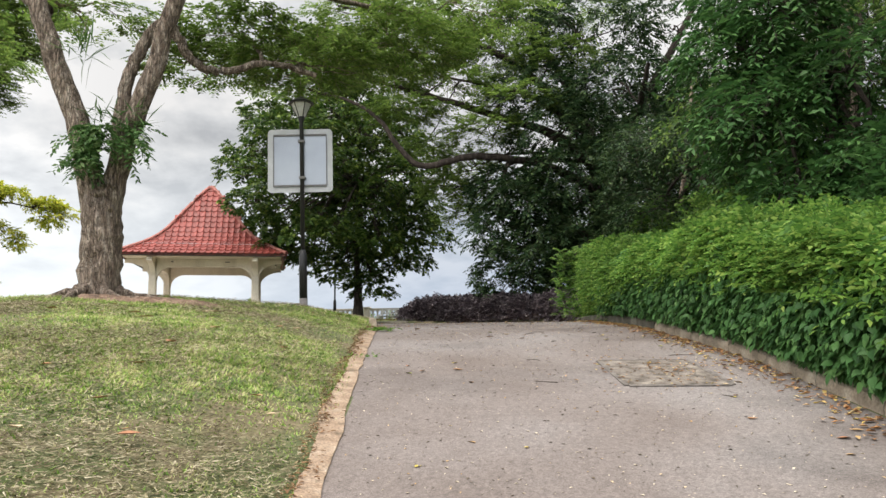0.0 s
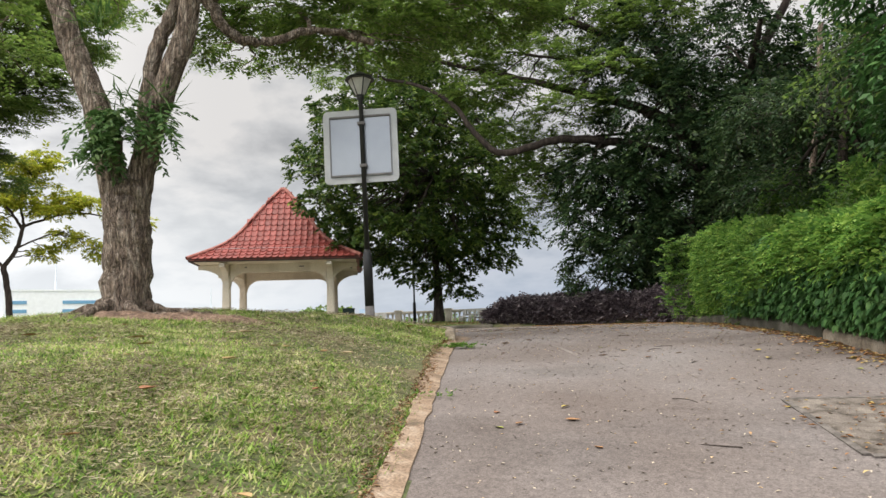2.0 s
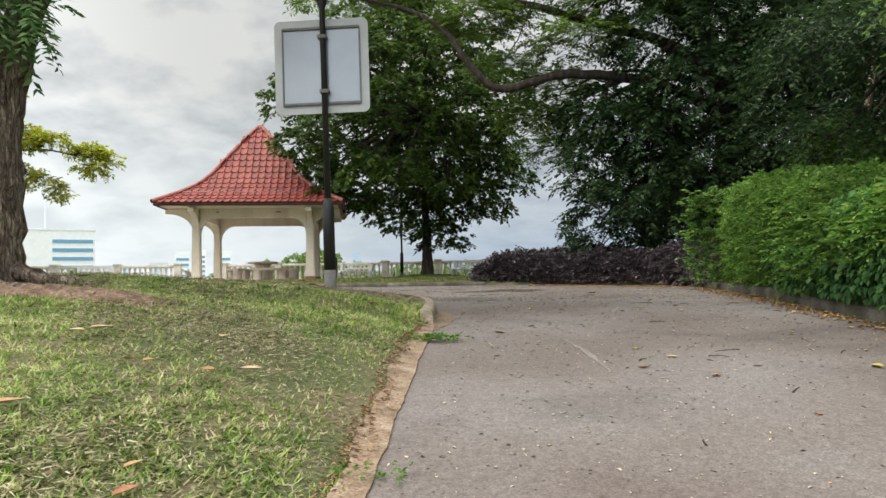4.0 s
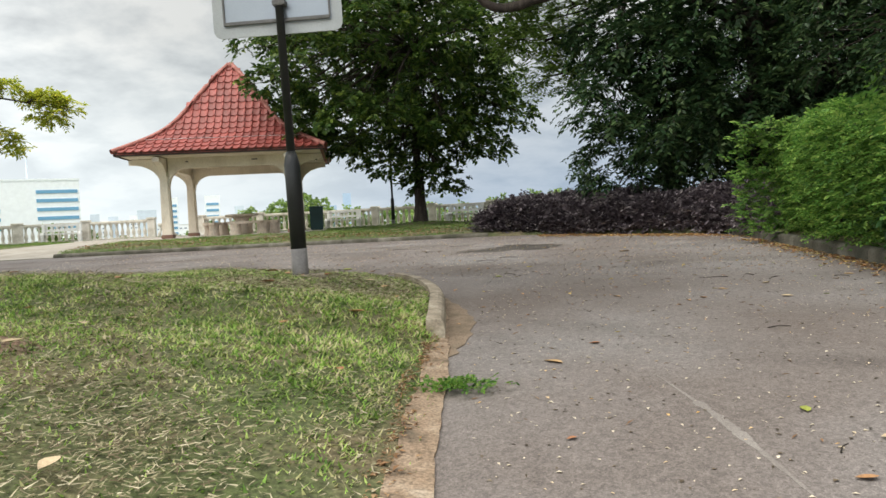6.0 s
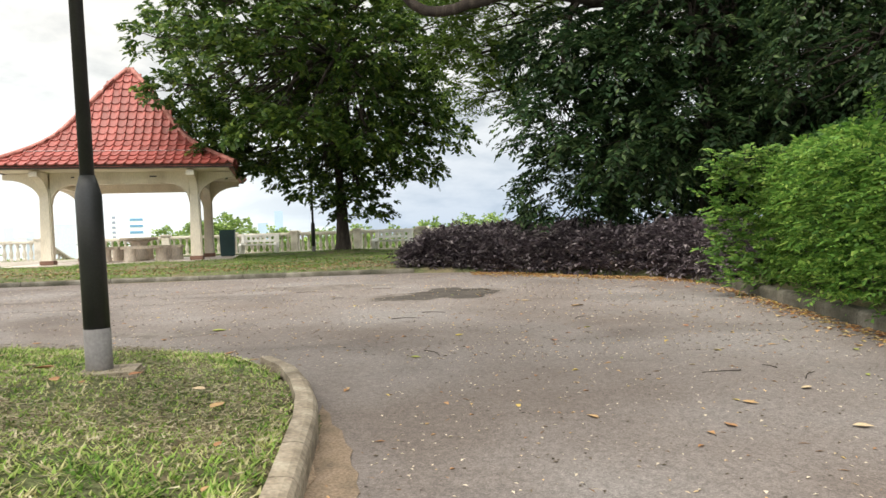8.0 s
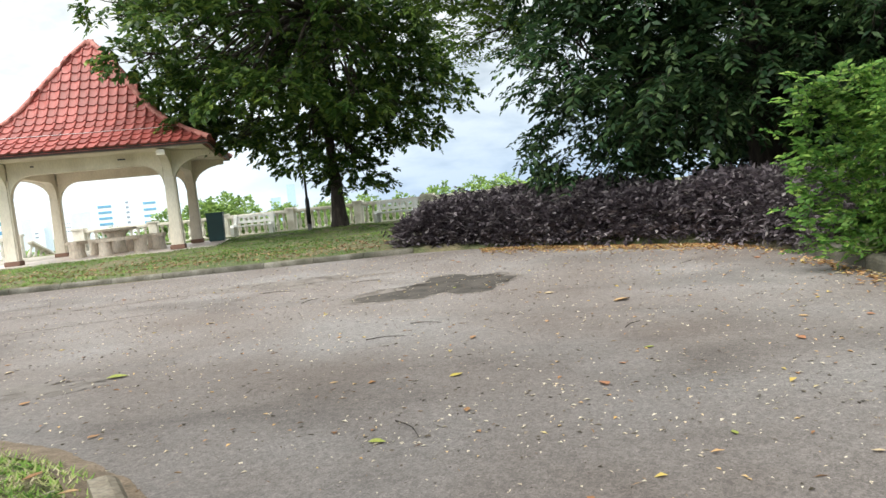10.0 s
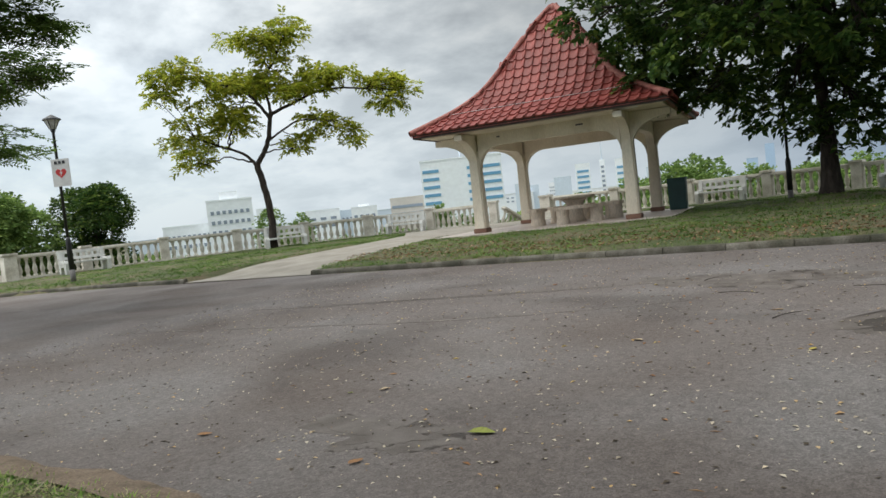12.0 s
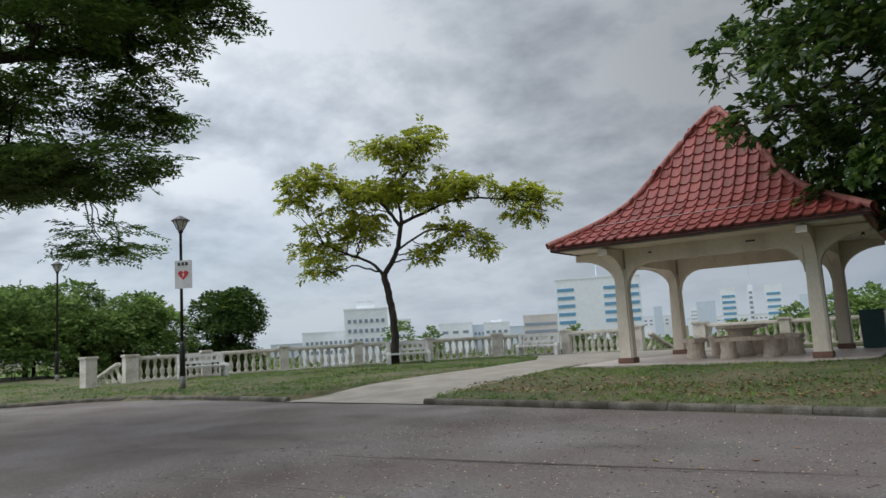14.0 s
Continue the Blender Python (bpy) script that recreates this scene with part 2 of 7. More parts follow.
M_TILE_STUFF = surface("red_clay_tile_far", [(0.25, (0.160, 0.034, 0.029)), (0.5, (0.277, 0.060, 0.049)), (0.75, (0.353, 0.101, 0.080))], 2.5, 35, 0.2, 0.55, 0.3, vary=0.22, island=True)
M_SILT = surface("sandy_silt", [(0.3, (0.144, 0.108, 0.076)), (0.5, (0.216, 0.158, 0.112)), (0.7, (0.266, 0.202, 0.151))], 7, 80, 0.35, 0.95, 0.7)
M_RIM = surface("dark_worn_rim", [(0.35, (0.075, 0.066, 0.06)), (0.65, (0.19, 0.17, 0.155))], 14, 90, 0.3, 0.9, 0.5)
M_RIDGE = surface("weathered_ridge_tile", [(0.3, (0.26, 0.075, 0.06)), (0.7, (0.42, 0.17, 0.14))], 5, 40, 0.25, 0.7, 0.4)
M_FASCIA = surface("dark_brown_board", [(0.3, (0.035, 0.024, 0.020)), (0.7, (0.075, 0.05, 0.04))], 3, 40, 0.2, 0.6, 0.2)
M_DARKMETAL = surface("black_painted_steel", [(0.3, (0.014, 0.015, 0.017)), (0.7, (0.028, 0.028, 0.030))], 4, 80, 0.2, 0.42, 0.1)
M_GREYMETAL = surface("grey_primer_steel", [(0.3, (0.16, 0.15, 0.15)), (0.7, (0.24, 0.225, 0.22))], 6, 60, 0.15, 0.65, 0.2)
M_ALU = surface("brushed_aluminium", [(0.3, (0.316, 0.344, 0.385)), (0.7, (0.399, 0.427, 0.461))], 1.2, 90, 0.04, 0.36, 0.03, 0.75)
M_ALU_EDGE = surface("pale_aluminium_rim", [(0.3, (0.50, 0.51, 0.52)), (0.7, (0.62, 0.63, 0.64))], 2, 60, 0.06, 0.5, 0.05, 0.2)
M_WHITE = surface("white_painted_concrete", [(0.3, (0.60, 0.60, 0.58)), (0.7, (0.80, 0.80, 0.78))], 2, 40, 0.08, 0.6, 0.15)
M_BALUSTER = surface("cream_cast_stone", [(0.28, (0.48, 0.44, 0.37)), (0.5, (0.70, 0.66, 0.59)), (0.72, (0.79, 0.76, 0.69))], 3, 30, 0.12, 0.8, 0.2, vary=0.08)
M_STONE = surface("tan_cast_stone", [(0.3, (0.483, 0.402, 0.322)), (0.7, (0.713, 0.621, 0.517))], 3, 35, 0.2, 0.85, 0.4, stretch=(1, 1, 0.3))
M_TEAL = surface("dark_teal_plastic", [(0.3, (0.012, 0.05, 0.052)), (0.7, (0.02, 0.075, 0.075))], 2, 40, 0.1, 0.5, 0.1)
M_RED = plain("red_sign_paint", (0.62, 0.05, 0.05), 0.5)
M_SIGNWHITE = plain("white_sign_paint", (0.74, 0.74, 0.74), 0.5)
M_INK = plain("dark_ink", (0.05, 0.05, 0.06), 0.6)
M_BARK = surface("fissured_brown_bark", [(0.30, (0.10, 0.07, 0.053)), (0.5, (0.235, 0.18, 0.14)), (0.72, (0.47, 0.40, 0.335))], 6.5, 38, 0.45, 0.95, 1.0, stretch=(2.4, 2.4, 0.55), bump_dist=0.05)
bn, bl = M_BARK.node_tree.nodes, M_BARK.node_tree.links
b_bsdf = bn["Principled BSDF"]
b_old = b_bsdf.inputs["Base Color"].links[0].from_socket
b_co = bn.new("ShaderNodeTexCoord")
b_map = bn.new("ShaderNodeMapping")
b_map.inputs["Scale"].default_value = (1, 1, 0.2)
bl.new(b_co.outputs["Object"], b_map.inputs[0])
b_wob = bn.new("ShaderNodeTexNoise")
b_wob.inputs["Scale"].default_value, b_wob.inputs["Detail"].default_value = 7, 4
bl.new(b_map.outputs[0], b_wob.inputs["Vector"])
b_add = bn.new("ShaderNodeMix")
b_add.data_type = "RGBA"
b_add.inputs[0].default_value = 0.12
bl.new(b_map.outputs[0], b_add.inputs[6])
bl.new(b_wob.outputs["Color"], b_add.inputs[7])
b_vor = bn.new("ShaderNodeTexVoronoi")
b_vor.feature = "DISTANCE_TO_EDGE"
b_vor.inputs["Scale"].default_value = 26
bl.new(b_add.outputs[2], b_vor.inputs["Vector"])
b_rng = bn.new("ShaderNodeMapRange")
b_rng.inputs[1].default_value, b_rng.inputs[2].default_value = 0.0, 0.22
b_rng.inputs[3].default_value, b_rng.inputs[4].default_value = 0.6, 1.3
bl.new(b_vor.outputs["Distance"], b_rng.inputs[0])
b_hsv = bn.new("ShaderNodeHueSaturation")
bl.new(b_old, b_hsv.inputs["Color"])
bl.new(b_rng.outputs[0], b_hsv.inputs["Value"])
bl.new(b_hsv.outputs[0], b_bsdf.inputs["Base Color"])
b_bump = bn.new("ShaderNodeBump")
b_bump.inputs["Strength"].default_value, b_bump.inputs["Distance"].default_value = 1.0, 0.03
bl.new(b_rng.outputs[0], b_bump.inputs["Height"])
bl.new(b_bsdf.inputs["Normal"].links[0].from_socket, b_bump.inputs["Normal"])
bl.new(b_bump.outputs[0], b_bsdf.inputs["Normal"])
M_BARKDARK = surface("dark_bark", [(0.30, (0.019, 0.014, 0.012)), (0.5, (0.042, 0.031, 0.025)), (0.72, (0.078, 0.062, 0.052))], 4.5, 40, 0.4, 0.95, 0.9, stretch=(2.2, 2.2, 0.6), bump_dist=0.03)
M_ROOT = surface("cracked_root_bark", [(0.30, (0.085, 0.052, 0.038)), (0.5, (0.20, 0.13, 0.092)), (0.72, (0.32, 0.22, 0.16))], 9, 40, 0.4, 0.95, 1.0, bump_dist=0.03)
M_FEATHER = foliage("fine_canopy_leaf", [(0.0, (0.075, 0.14, 0.032)), (0.5, (0.14, 0.23, 0.05)), (1.0, (0.24, 0.34, 0.08))], 0.55)
M_BROAD = foliage("glossy_dark_leaf", [(0.0, (0.026, 0.060, 0.016)), (0.55, (0.058, 0.112, 0.026)), (0.9, (0.13, 0.195, 0.042)), (1.0, (0.22, 0.29, 0.06))], 0.40, 0.36)
# wood leaf with the wood's shade put into its dark green
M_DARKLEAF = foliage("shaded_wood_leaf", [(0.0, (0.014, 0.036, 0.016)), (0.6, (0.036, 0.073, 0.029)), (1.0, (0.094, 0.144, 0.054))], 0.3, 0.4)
M_YELLOW = foliage("yellow_green_leaf", [(0.0, (0.20, 0.27, 0.03)), (0.5, (0.36, 0.40, 0.05)), (1.0, (0.55, 0.52, 0.07))], 0.6)
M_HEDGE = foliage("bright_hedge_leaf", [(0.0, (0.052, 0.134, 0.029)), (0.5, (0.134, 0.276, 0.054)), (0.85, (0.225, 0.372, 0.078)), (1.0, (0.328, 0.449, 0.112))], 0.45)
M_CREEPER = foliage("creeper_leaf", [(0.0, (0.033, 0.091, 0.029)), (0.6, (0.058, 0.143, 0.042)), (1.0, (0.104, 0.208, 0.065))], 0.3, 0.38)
M_PURPLE = foliage("dark_purple_leaf", [(0.0, (0.036, 0.028, 0.034)), (0.5, (0.082, 0.066, 0.076)), (0.85, (0.16, 0.135, 0.145)), (1.0, (0.28, 0.25, 0.25))], 0.12, 0.42)
M_FERN = foliage("fern_frond", [(0.0, (0.04, 0.095, 0.028)), (0.6, (0.08, 0.165, 0.05)), (1.0, (0.16, 0.24, 0.09))], 0.35)
M_DEADLEAF = foliage("fallen_leaf", [(0.0, (0.26, 0.12, 0.05)), (0.35, (0.45, 0.23, 0.10)), (0.65, (0.58, 0.37, 0.19)), (0.85, (0.62, 0.46, 0.12)), (1.0, (0.62, 0.52, 0.36))], 0.1, 0.7)
M_LAWNLEAF = foliage("trodden_leaf", [(0.0, (0.16, 0.085, 0.045)), (0.5, (0.28, 0.16, 0.085)), (0.85, (0.38, 0.25, 0.14)), (1.0, (0.52, 0.42, 0.28))], 0.1, 0.8)
M_CRUMB = foliage("litter_crumb", [(0.0, (0.05, 0.04, 0.03)), (0.38, (0.13, 0.10, 0.07)), (0.44, (0.50, 0.42, 0.32)), (0.85, (0.68, 0.60, 0.48)), (1.0, (0.60, 0.36, 0.12))], 0.0, 0.8)
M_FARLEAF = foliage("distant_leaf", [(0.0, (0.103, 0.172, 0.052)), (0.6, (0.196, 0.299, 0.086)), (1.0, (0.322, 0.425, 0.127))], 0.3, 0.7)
# lighter copy of the wood leaf, daylight put into its colour
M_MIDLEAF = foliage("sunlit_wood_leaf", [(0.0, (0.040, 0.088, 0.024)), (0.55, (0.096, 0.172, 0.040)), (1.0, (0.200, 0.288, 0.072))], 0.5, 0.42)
# city walls and windows: distance haze is put into these paler, bluer base colours
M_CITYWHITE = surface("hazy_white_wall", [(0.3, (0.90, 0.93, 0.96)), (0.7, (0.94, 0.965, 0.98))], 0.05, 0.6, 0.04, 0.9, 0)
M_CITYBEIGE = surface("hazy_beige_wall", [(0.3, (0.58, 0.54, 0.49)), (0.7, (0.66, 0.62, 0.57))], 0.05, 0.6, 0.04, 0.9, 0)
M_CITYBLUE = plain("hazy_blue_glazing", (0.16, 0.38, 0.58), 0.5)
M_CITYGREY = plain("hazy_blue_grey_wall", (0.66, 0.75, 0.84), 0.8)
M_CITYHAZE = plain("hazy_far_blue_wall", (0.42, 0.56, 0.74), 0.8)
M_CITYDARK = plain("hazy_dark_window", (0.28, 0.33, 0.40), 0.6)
M_LAMPGLASS = surface("frosted_lamp_glass", [(0.3, (0.50, 0.50, 0.48)), (0.7, (0.62, 0.62, 0.60))], 4, 30, 0.06, 0.35, 0.05)


# ---- helpers for meshes ----
class Heap:
    """Gathers vertices and faces (all with the same number of corners in one call) into one mesh."""

    def __init__(self):
        self.v, self.f, self.n = [], [], 0

    def add(self, verts, faces):
        verts, faces = np.asarray(verts, float).reshape(-1, 3), np.asarray(faces, int)
        self.v.append(verts)
        self.f.append(faces + self.n)
        self.n += len(verts)

    def mesh(self, name, material, smooth=False):
        me = bpy.data.meshes.new(name)
        v = np.concatenate(self.v)
        corners = np.concatenate([f.ravel() for f in self.f])
        sizes = np.concatenate([np.full(len(f), f.shape[1]) for f in self.f])
        starts = np.concatenate([[0], np.cumsum(sizes)[:-1]])
        me.vertices.add(len(v))
        me.vertices.foreach_set("co", v.ravel())
        me.loops.add(len(corners))
        me.loops.foreach_set("vertex_index", corners)
        me.polygons.add(len(sizes))
        me.polygons.foreach_set("loop_start", starts)
        me.polygons.foreach_set("loop_total", sizes)
        if smooth:
            me.polygons.foreach_set("use_smooth", np.ones(len(sizes), bool))
        me.update(calc_edges=True)
        me.materials.append(material)
        return me


def child(name, me, parent, label=""):
    ob = new(name, me)
    ob.parent = parent
    if label:
        ob["label"] = label
    return ob


def part(name, bm, material, parent, label="", smooth=False):
    """Links a bmesh as one mesh object under a thing or a part."""
    me = bpy.data.meshes.new(name)
    bmesh.ops.recalc_face_normals(bm, faces=bm.faces)
    if smooth:
        for f in bm.faces:
            f.smooth = True
    bm.to_mesh(me)
    bm.free()
    me.materials.append(material)
    return child(name, me, parent, label)


def thing(name, at, label, category, group="", kind=""):
    ob = new(name)
    ob.matrix_world = at
    return tagged(ob, label, category, group, kind)


def box(sx, sy, sz, x=0, y=0, z=0, bevel=0.0, bm=None, taper=1.0):
    """A box standing on z, its edges bevelled, its top scaled by taper."""
    out = bm or bmesh.new()
    made = bmesh.ops.create_cube(out, size=1)["verts"]
    for v in made:
        k = taper if v.co.z > 0 else 1
        v.co = Vector((v.co.x * sx * k + x, v.co.y * sy * k + y, (v.co.z + 0.5) * sz + z))
    if bevel:
        edges = list({e for v in made for e in v.link_edges})
        bmesh.ops.bevel(out, geom=edges, offset=bevel, segments=2, affect="EDGES")
    return out


def lathe(profile, sides=16, bm=None, x=0, y=0, cap=True):
    """Turns (radius, height) pairs about the z axis."""
    out = bm or bmesh.new()
    rings = []
    for r, h in profile:
        rings.append([out.verts.new((x + r * math.cos(2 * math.pi * i / sides), y + r * math.sin(2 * math.pi * i / sides), h)) for i in range(sides)])
    for a, b in zip(rings, rings[1:]):
        for i in range(sides):
            out.faces.new((a[i], a[(i + 1) % sides], b[(i + 1) % sides], b[i]))
    if cap:
        out.faces.new(rings[0][::-1])
        out.faces.new(rings[-1])
    return out


def slab(outline, z0, z1, bm=None, axis="z", shift=0.0):
    """A flat outline given thickness from z0 to z1 along an axis."""
    out = bm or bmesh.new()

    def put(a, b, c):
        return {"z": (a, b, c), "y": (a, c + shift, b), "x": (c + shift, a, b)}[axis]

    low = [out.verts.new(put(a, b, z0)) for a, b in outline]
    top = [out.verts.new(put(a, b, z1)) for a, b in outline]
    out.faces.new(low[::-1])
    out.faces.new(top)
    for i in range(len(low)):
        j = (i + 1) % len(low)
        out.faces.new((low[i], low[j], top[j], top[i]))
    return out


def rounded(w, h, r, n=4):
    pts = []
    for cx, cy, a0 in ((w / 2 - r, h / 2 - r, 0), (-w / 2 + r, h / 2 - r, 90), (-w / 2 + r, -h / 2 + r, 180), (w / 2 - r, -h / 2 + r, 270)):
        pts += [(cx + r * math.cos(radians(a0 + 90 * i / n)), cy + r * math.sin(radians(a0 + 90 * i / n))) for i in range(n + 1)]
    return pts


def smooth_path(points, per=6):
    """A Catmull-Rom curve through the points, as an array."""
    p = np.array([points[0], *points, points[-1]], float)
    out = []
    for i in range(1, len(p) - 2):
        for t in np.linspace(0, 1, per, endpoint=False):
            a, b, c, d = p[i - 1], p[i], p[i + 1], p[i + 2]
            out.append(0.5 * (2 * b + (c - a) * t + (2 * a - 5 * b + 4 * c - d) * t * t + (3 * b - a - 3 * c + d) * t ** 3))
    out.append(p[-2])
    return np.array(out)


def tube(heap, points, r0, r1, sides=8, per=5, wobble=0.0, rng=None, lumps=0.0, flare=None):
    """A tapered limb along a smooth path."""
    p = smooth_path(points, per)
    n = len(p)
    if wobble and rng is not None:
        p[1:-1] += rng.normal(0, wobble, (n - 2, 3))
    t = np.gradient(p, axis=0)
    t /= np.linalg.norm(t, axis=1)[:, None] + 1e-9
    up = np.tile([0.31, 0.17, 0.93], (n, 1))
    flatish = np.abs((t * up).sum(1)) > 0.9
    up[flatish] = [1.0, 0.1, 0.0]
    if flatish.any():
        up[:] = [0.93, 0.31, 0.11] if abs(t[:, 2]).mean() > 0.6 else up
    a = np.cross(t, up)
    a /= np.linalg.norm(a, axis=1)[:, None] + 1e-9
    b = np.cross(t, a)
    s = np.linspace(0, 1, n)
    rad = r0 + (r1 - r0) * s ** 0.8
    if flare:
        rad = rad + flare * np.exp(-s * n * 0.55)
    ang = np.arange(sides) * 2 * np.pi / sides
    k = np.ones((n, sides))
    if lumps and rng is not None:
        k += rng.normal(0, lumps, (n, sides)) + rng.normal(0, lumps, (1, sides)) * 1.3
    v = p[:, None, :] + (rad[:, None] * k)[..., None] * (np.cos(ang)[None, :, None] * a[:, None, :] + np.sin(ang)[None, :, None] * b[:, None, :])
    i = np.arange(n - 1)[:, None] * sides
    j = np.arange(sides)[None, :]
    j2 = (j + 1) % sides
    quads = np.stack([i + j, i + j2, i + sides + j2, i + sides + j], -1).reshape(-1, 4)
    heap.add(v.reshape(-1, 3), quads)
    return p


def unit(v):
    return v / (np.linalg.norm(v, axis=-1, keepdims=True) + 1e-9)


def blades(heap, at, along, normal, length, width):
    """One three-cornered blade for each row."""
    along = unit(along)
    side = unit(np.cross(along, normal))
    L, W = np.asarray(length)[:, None], np.asarray(width)[:, None]
    v = np.stack([at - side * W / 2, at + side * W / 2, at + along * L], 1)
    heap.add(v.reshape(-1, 3), np.arange(3 * len(at)).reshape(-1, 3))


def leaves(heap, at, along, normal, length, width, fold=0.15):
    """One four-cornered, slightly folded leaf for each row."""
    along = unit(along)
    side = unit(np.cross(along, normal))
    nrm = np.cross(side, along)
    L, W = np.asarray(length)[:, None], np.asarray(width)[:, None]
    mid = at + along * L * 0.45
    v = np.stack([at, mid + side * W / 2 + nrm * W * fold, at + along * L - nrm * L * 0.08, mid - side * W / 2 + nrm * W * fold], 1)
    n = len(at)
    heap.add(v.reshape(-1, 3), np.arange(4 * n).reshape(n, 4))


def sprays(heap, at, along, count, reach, length, width, rng, droop=0.25, spread=0.9, twigs=None, noise=1.0):
    """Twigs at the given points, each with leaflets in pairs along it."""
    n = len(at)
    along = unit(along)
    up = np.tile([0.0, 0.0, 1.0], (n, 1)) + rng.normal(0, 0.25, (n, 3))
    side = unit(np.cross(along, up))
    nrm = unit(np.cross(side, along))
    t = (np.arange(count) // 2 + 1) / (count / 2)
    sgn = np.where(np.arange(count) % 2, 1.0, -1.0)
    reachv = reach * rng.uniform(0.6, 1.25, n)
    P = at[:, None, :] + along[:, None, :] * (reachv[:, None] * t[None, :])[..., None]
    P[..., 2] -= droop * reachv[:, None] * t[None, :] ** 2
    D = along[:, None, :] * 0.55 + side[:, None, :] * (sgn * spread)[None, :, None] + rng.normal(0, 0.22 * noise, (n, count, 3))
    D[..., 2] -= droop * 0.8
    N = nrm[:, None, :] + rng.normal(0, 0.35 * noise, (n, count, 3))
    m = n * count
    k = rng.uniform(0.7, 1.25, m)
    leaves(heap, P.reshape(m, 3) + rng.normal(0, reach * 0.03, (m, 3)), D.reshape(m, 3), N.reshape(m, 3), length * k, width * k)
    if twigs is not None:
        e = at + along * reachv[:, None]
        e[:, 2] -= droop * reachv
        w = side * reach * 0.018
        v = np.stack([at - w, at + w, e], 1)
        twigs.add(v.reshape(-1, 3), np.arange(3 * n).reshape(n, 3))


def in_pad(rng, n, centre, radii, shell=0.45, low=-1.0):
    """Points in an ellipsoid, thicker towards its skin; returns places and outward ways."""
    d = unit(rng.normal(0, 1, (n * 3 + 20, 3)))
    d = d[d[:, 2] > low][:n]
    r = rng.uniform(shell, 1.0, len(d)) ** 0.7
    return np.asarray(centre) + d * r[:, None] * np.asarray(radii), unit(d * np.asarray(radii))


def ss(a, b, x):
    t = np.clip((np.asarray(x, float) - a) / (b - a), 0, 1)
    return t * t * (3 - 2 * t)


# ---- the lie of the land ----
ROAD_Y = np.array([-60.0, -14, -2, 3, 7, 11, 15, 19, 26, 45])
ROAD_Z = np.array([-4.5, -1.75, -0.263, 0.335, 0.966, 1.34, 1.501, 1.53, 1.66, 1.8])
_fine = np.arange(-60, 45, 0.1)
_soft = np.convolve(np.pad(np.interp(_fine, ROAD_Y, ROAD_Z), 10, "edge"), np.ones(21) / 21, "valid")


def road_z(y):
    return np.interp(y, _fine, _soft)


LEFT_EDGE = [(-0.30, -14), (-0.45, 0), (-0.55, 4), (-0.63, 7), (-0.70, 9), (-0.76, 11.3)]
ISLAND_KERB = [(-0.80, 11.9), (-0.84, 12.6), (-0.92, 13.5), (-1.16, 14.35), (-1.66, 15.1), (-2.45, 15.72), (-3.5, 16.03), (-5.0, 15.98), (-8.0, 15.5), (-13, 14.2), (-22, 10), (-32, 4)]
FAR_KERB = [(-37, 13), (-29, 18.2), (-24.4, 21.5), (-22.4, 23.3), (-20.2, 24.0), (-17.6, 24.32), (-15.45, 24.42), (-11.65, 24.85), (-8, 25.05), (-4, 25.2), (-0.6, 25.3)]
BUSH_EDGE = [(1.2, 24.75), (2.3, 23.6), (4.0, 22.0), (4.2, 20.3)]
RIGHT_KERB = [(4.05, 19.4), (3.8, 17.5), (3.6, 15.8), (3.4, 13.7), (3.28, 10.5), (3.2, 7.5), (3.14, 5), (3.05, 1), (3.0, -14)]
ROAD = np.array(LEFT_EDGE + ISLAND_KERB + FAR_KERB + BUSH_EDGE + RIGHT_KERB)
PATH = np.array([(-15.45, 24.40), (-15.7, 27.5), (-15.9, 31), (-16.8, 34.5), (-18.6, 36.8), (-20.4, 37.3), (-18.4, 38.45), (-15.9, 39.0), (-13.9, 39.8), (-12.0, 40.1), (-12.6, 36.0), (-13.0, 30.5), (-12.75, 29.6), (-12.1, 27), (-11.65, 24.83)])
PAV = pose(-10.12, 34.4, 1.91, 0, 0, 11.45)
BALUSTRADE_A = [(-27.1, 25.7), (-26.9, 28.3), (-25.9, 30.9), (-24.5, 33.3), (-22.9, 35.5), (-21.2, 37.6), (-18.7, 38.7), (-15.95, 39.3)]
BALUSTRADE_B = [(-14.0, 40.1), (-11.3, 40.5), (-8.6, 40.8), (-5.9, 40.6), (-3.2, 40.1), (-0.5, 39.5), (2.2, 38.8), (4.9, 38.0)]


def edge_distance(x, y, poly, closed=True):
    """Distance to an outline, and whether a place is inside it."""
    best = np.full(x.shape, 1e9)
    inside = np.zeros(x.shape, bool)
    pts = list(poly) + ([poly[0]] if closed else [])
    for (ax, ay), (bx, by) in zip(pts, pts[1:]):
        dx, dy = bx - ax, by - ay
        t = np.clip(((x - ax) * dx + (y - ay) * dy) / (dx * dx + dy * dy + 1e-12), 0, 1)
        best = np.minimum(best, np.hypot(x - ax - t * dx, y - ay - t * dy))
        if closed and ay != by:
            hit = ((ay > y) != (by > y)) & (x < (bx - ax) * (y - ay) / (by - ay) + ax)
            inside ^= hit
    return best, inside


_ring = np.array(BALUSTRADE_A + BALUSTRADE_B)
_ring_a = np.degrees(np.arctan2(_ring[:, 1] - 20, _ring[:, 0] + 8))
_ring_r = np.hypot(_ring[:, 1] - 20, _ring[:, 0] + 8)
_order = np.argsort(_ring_a)


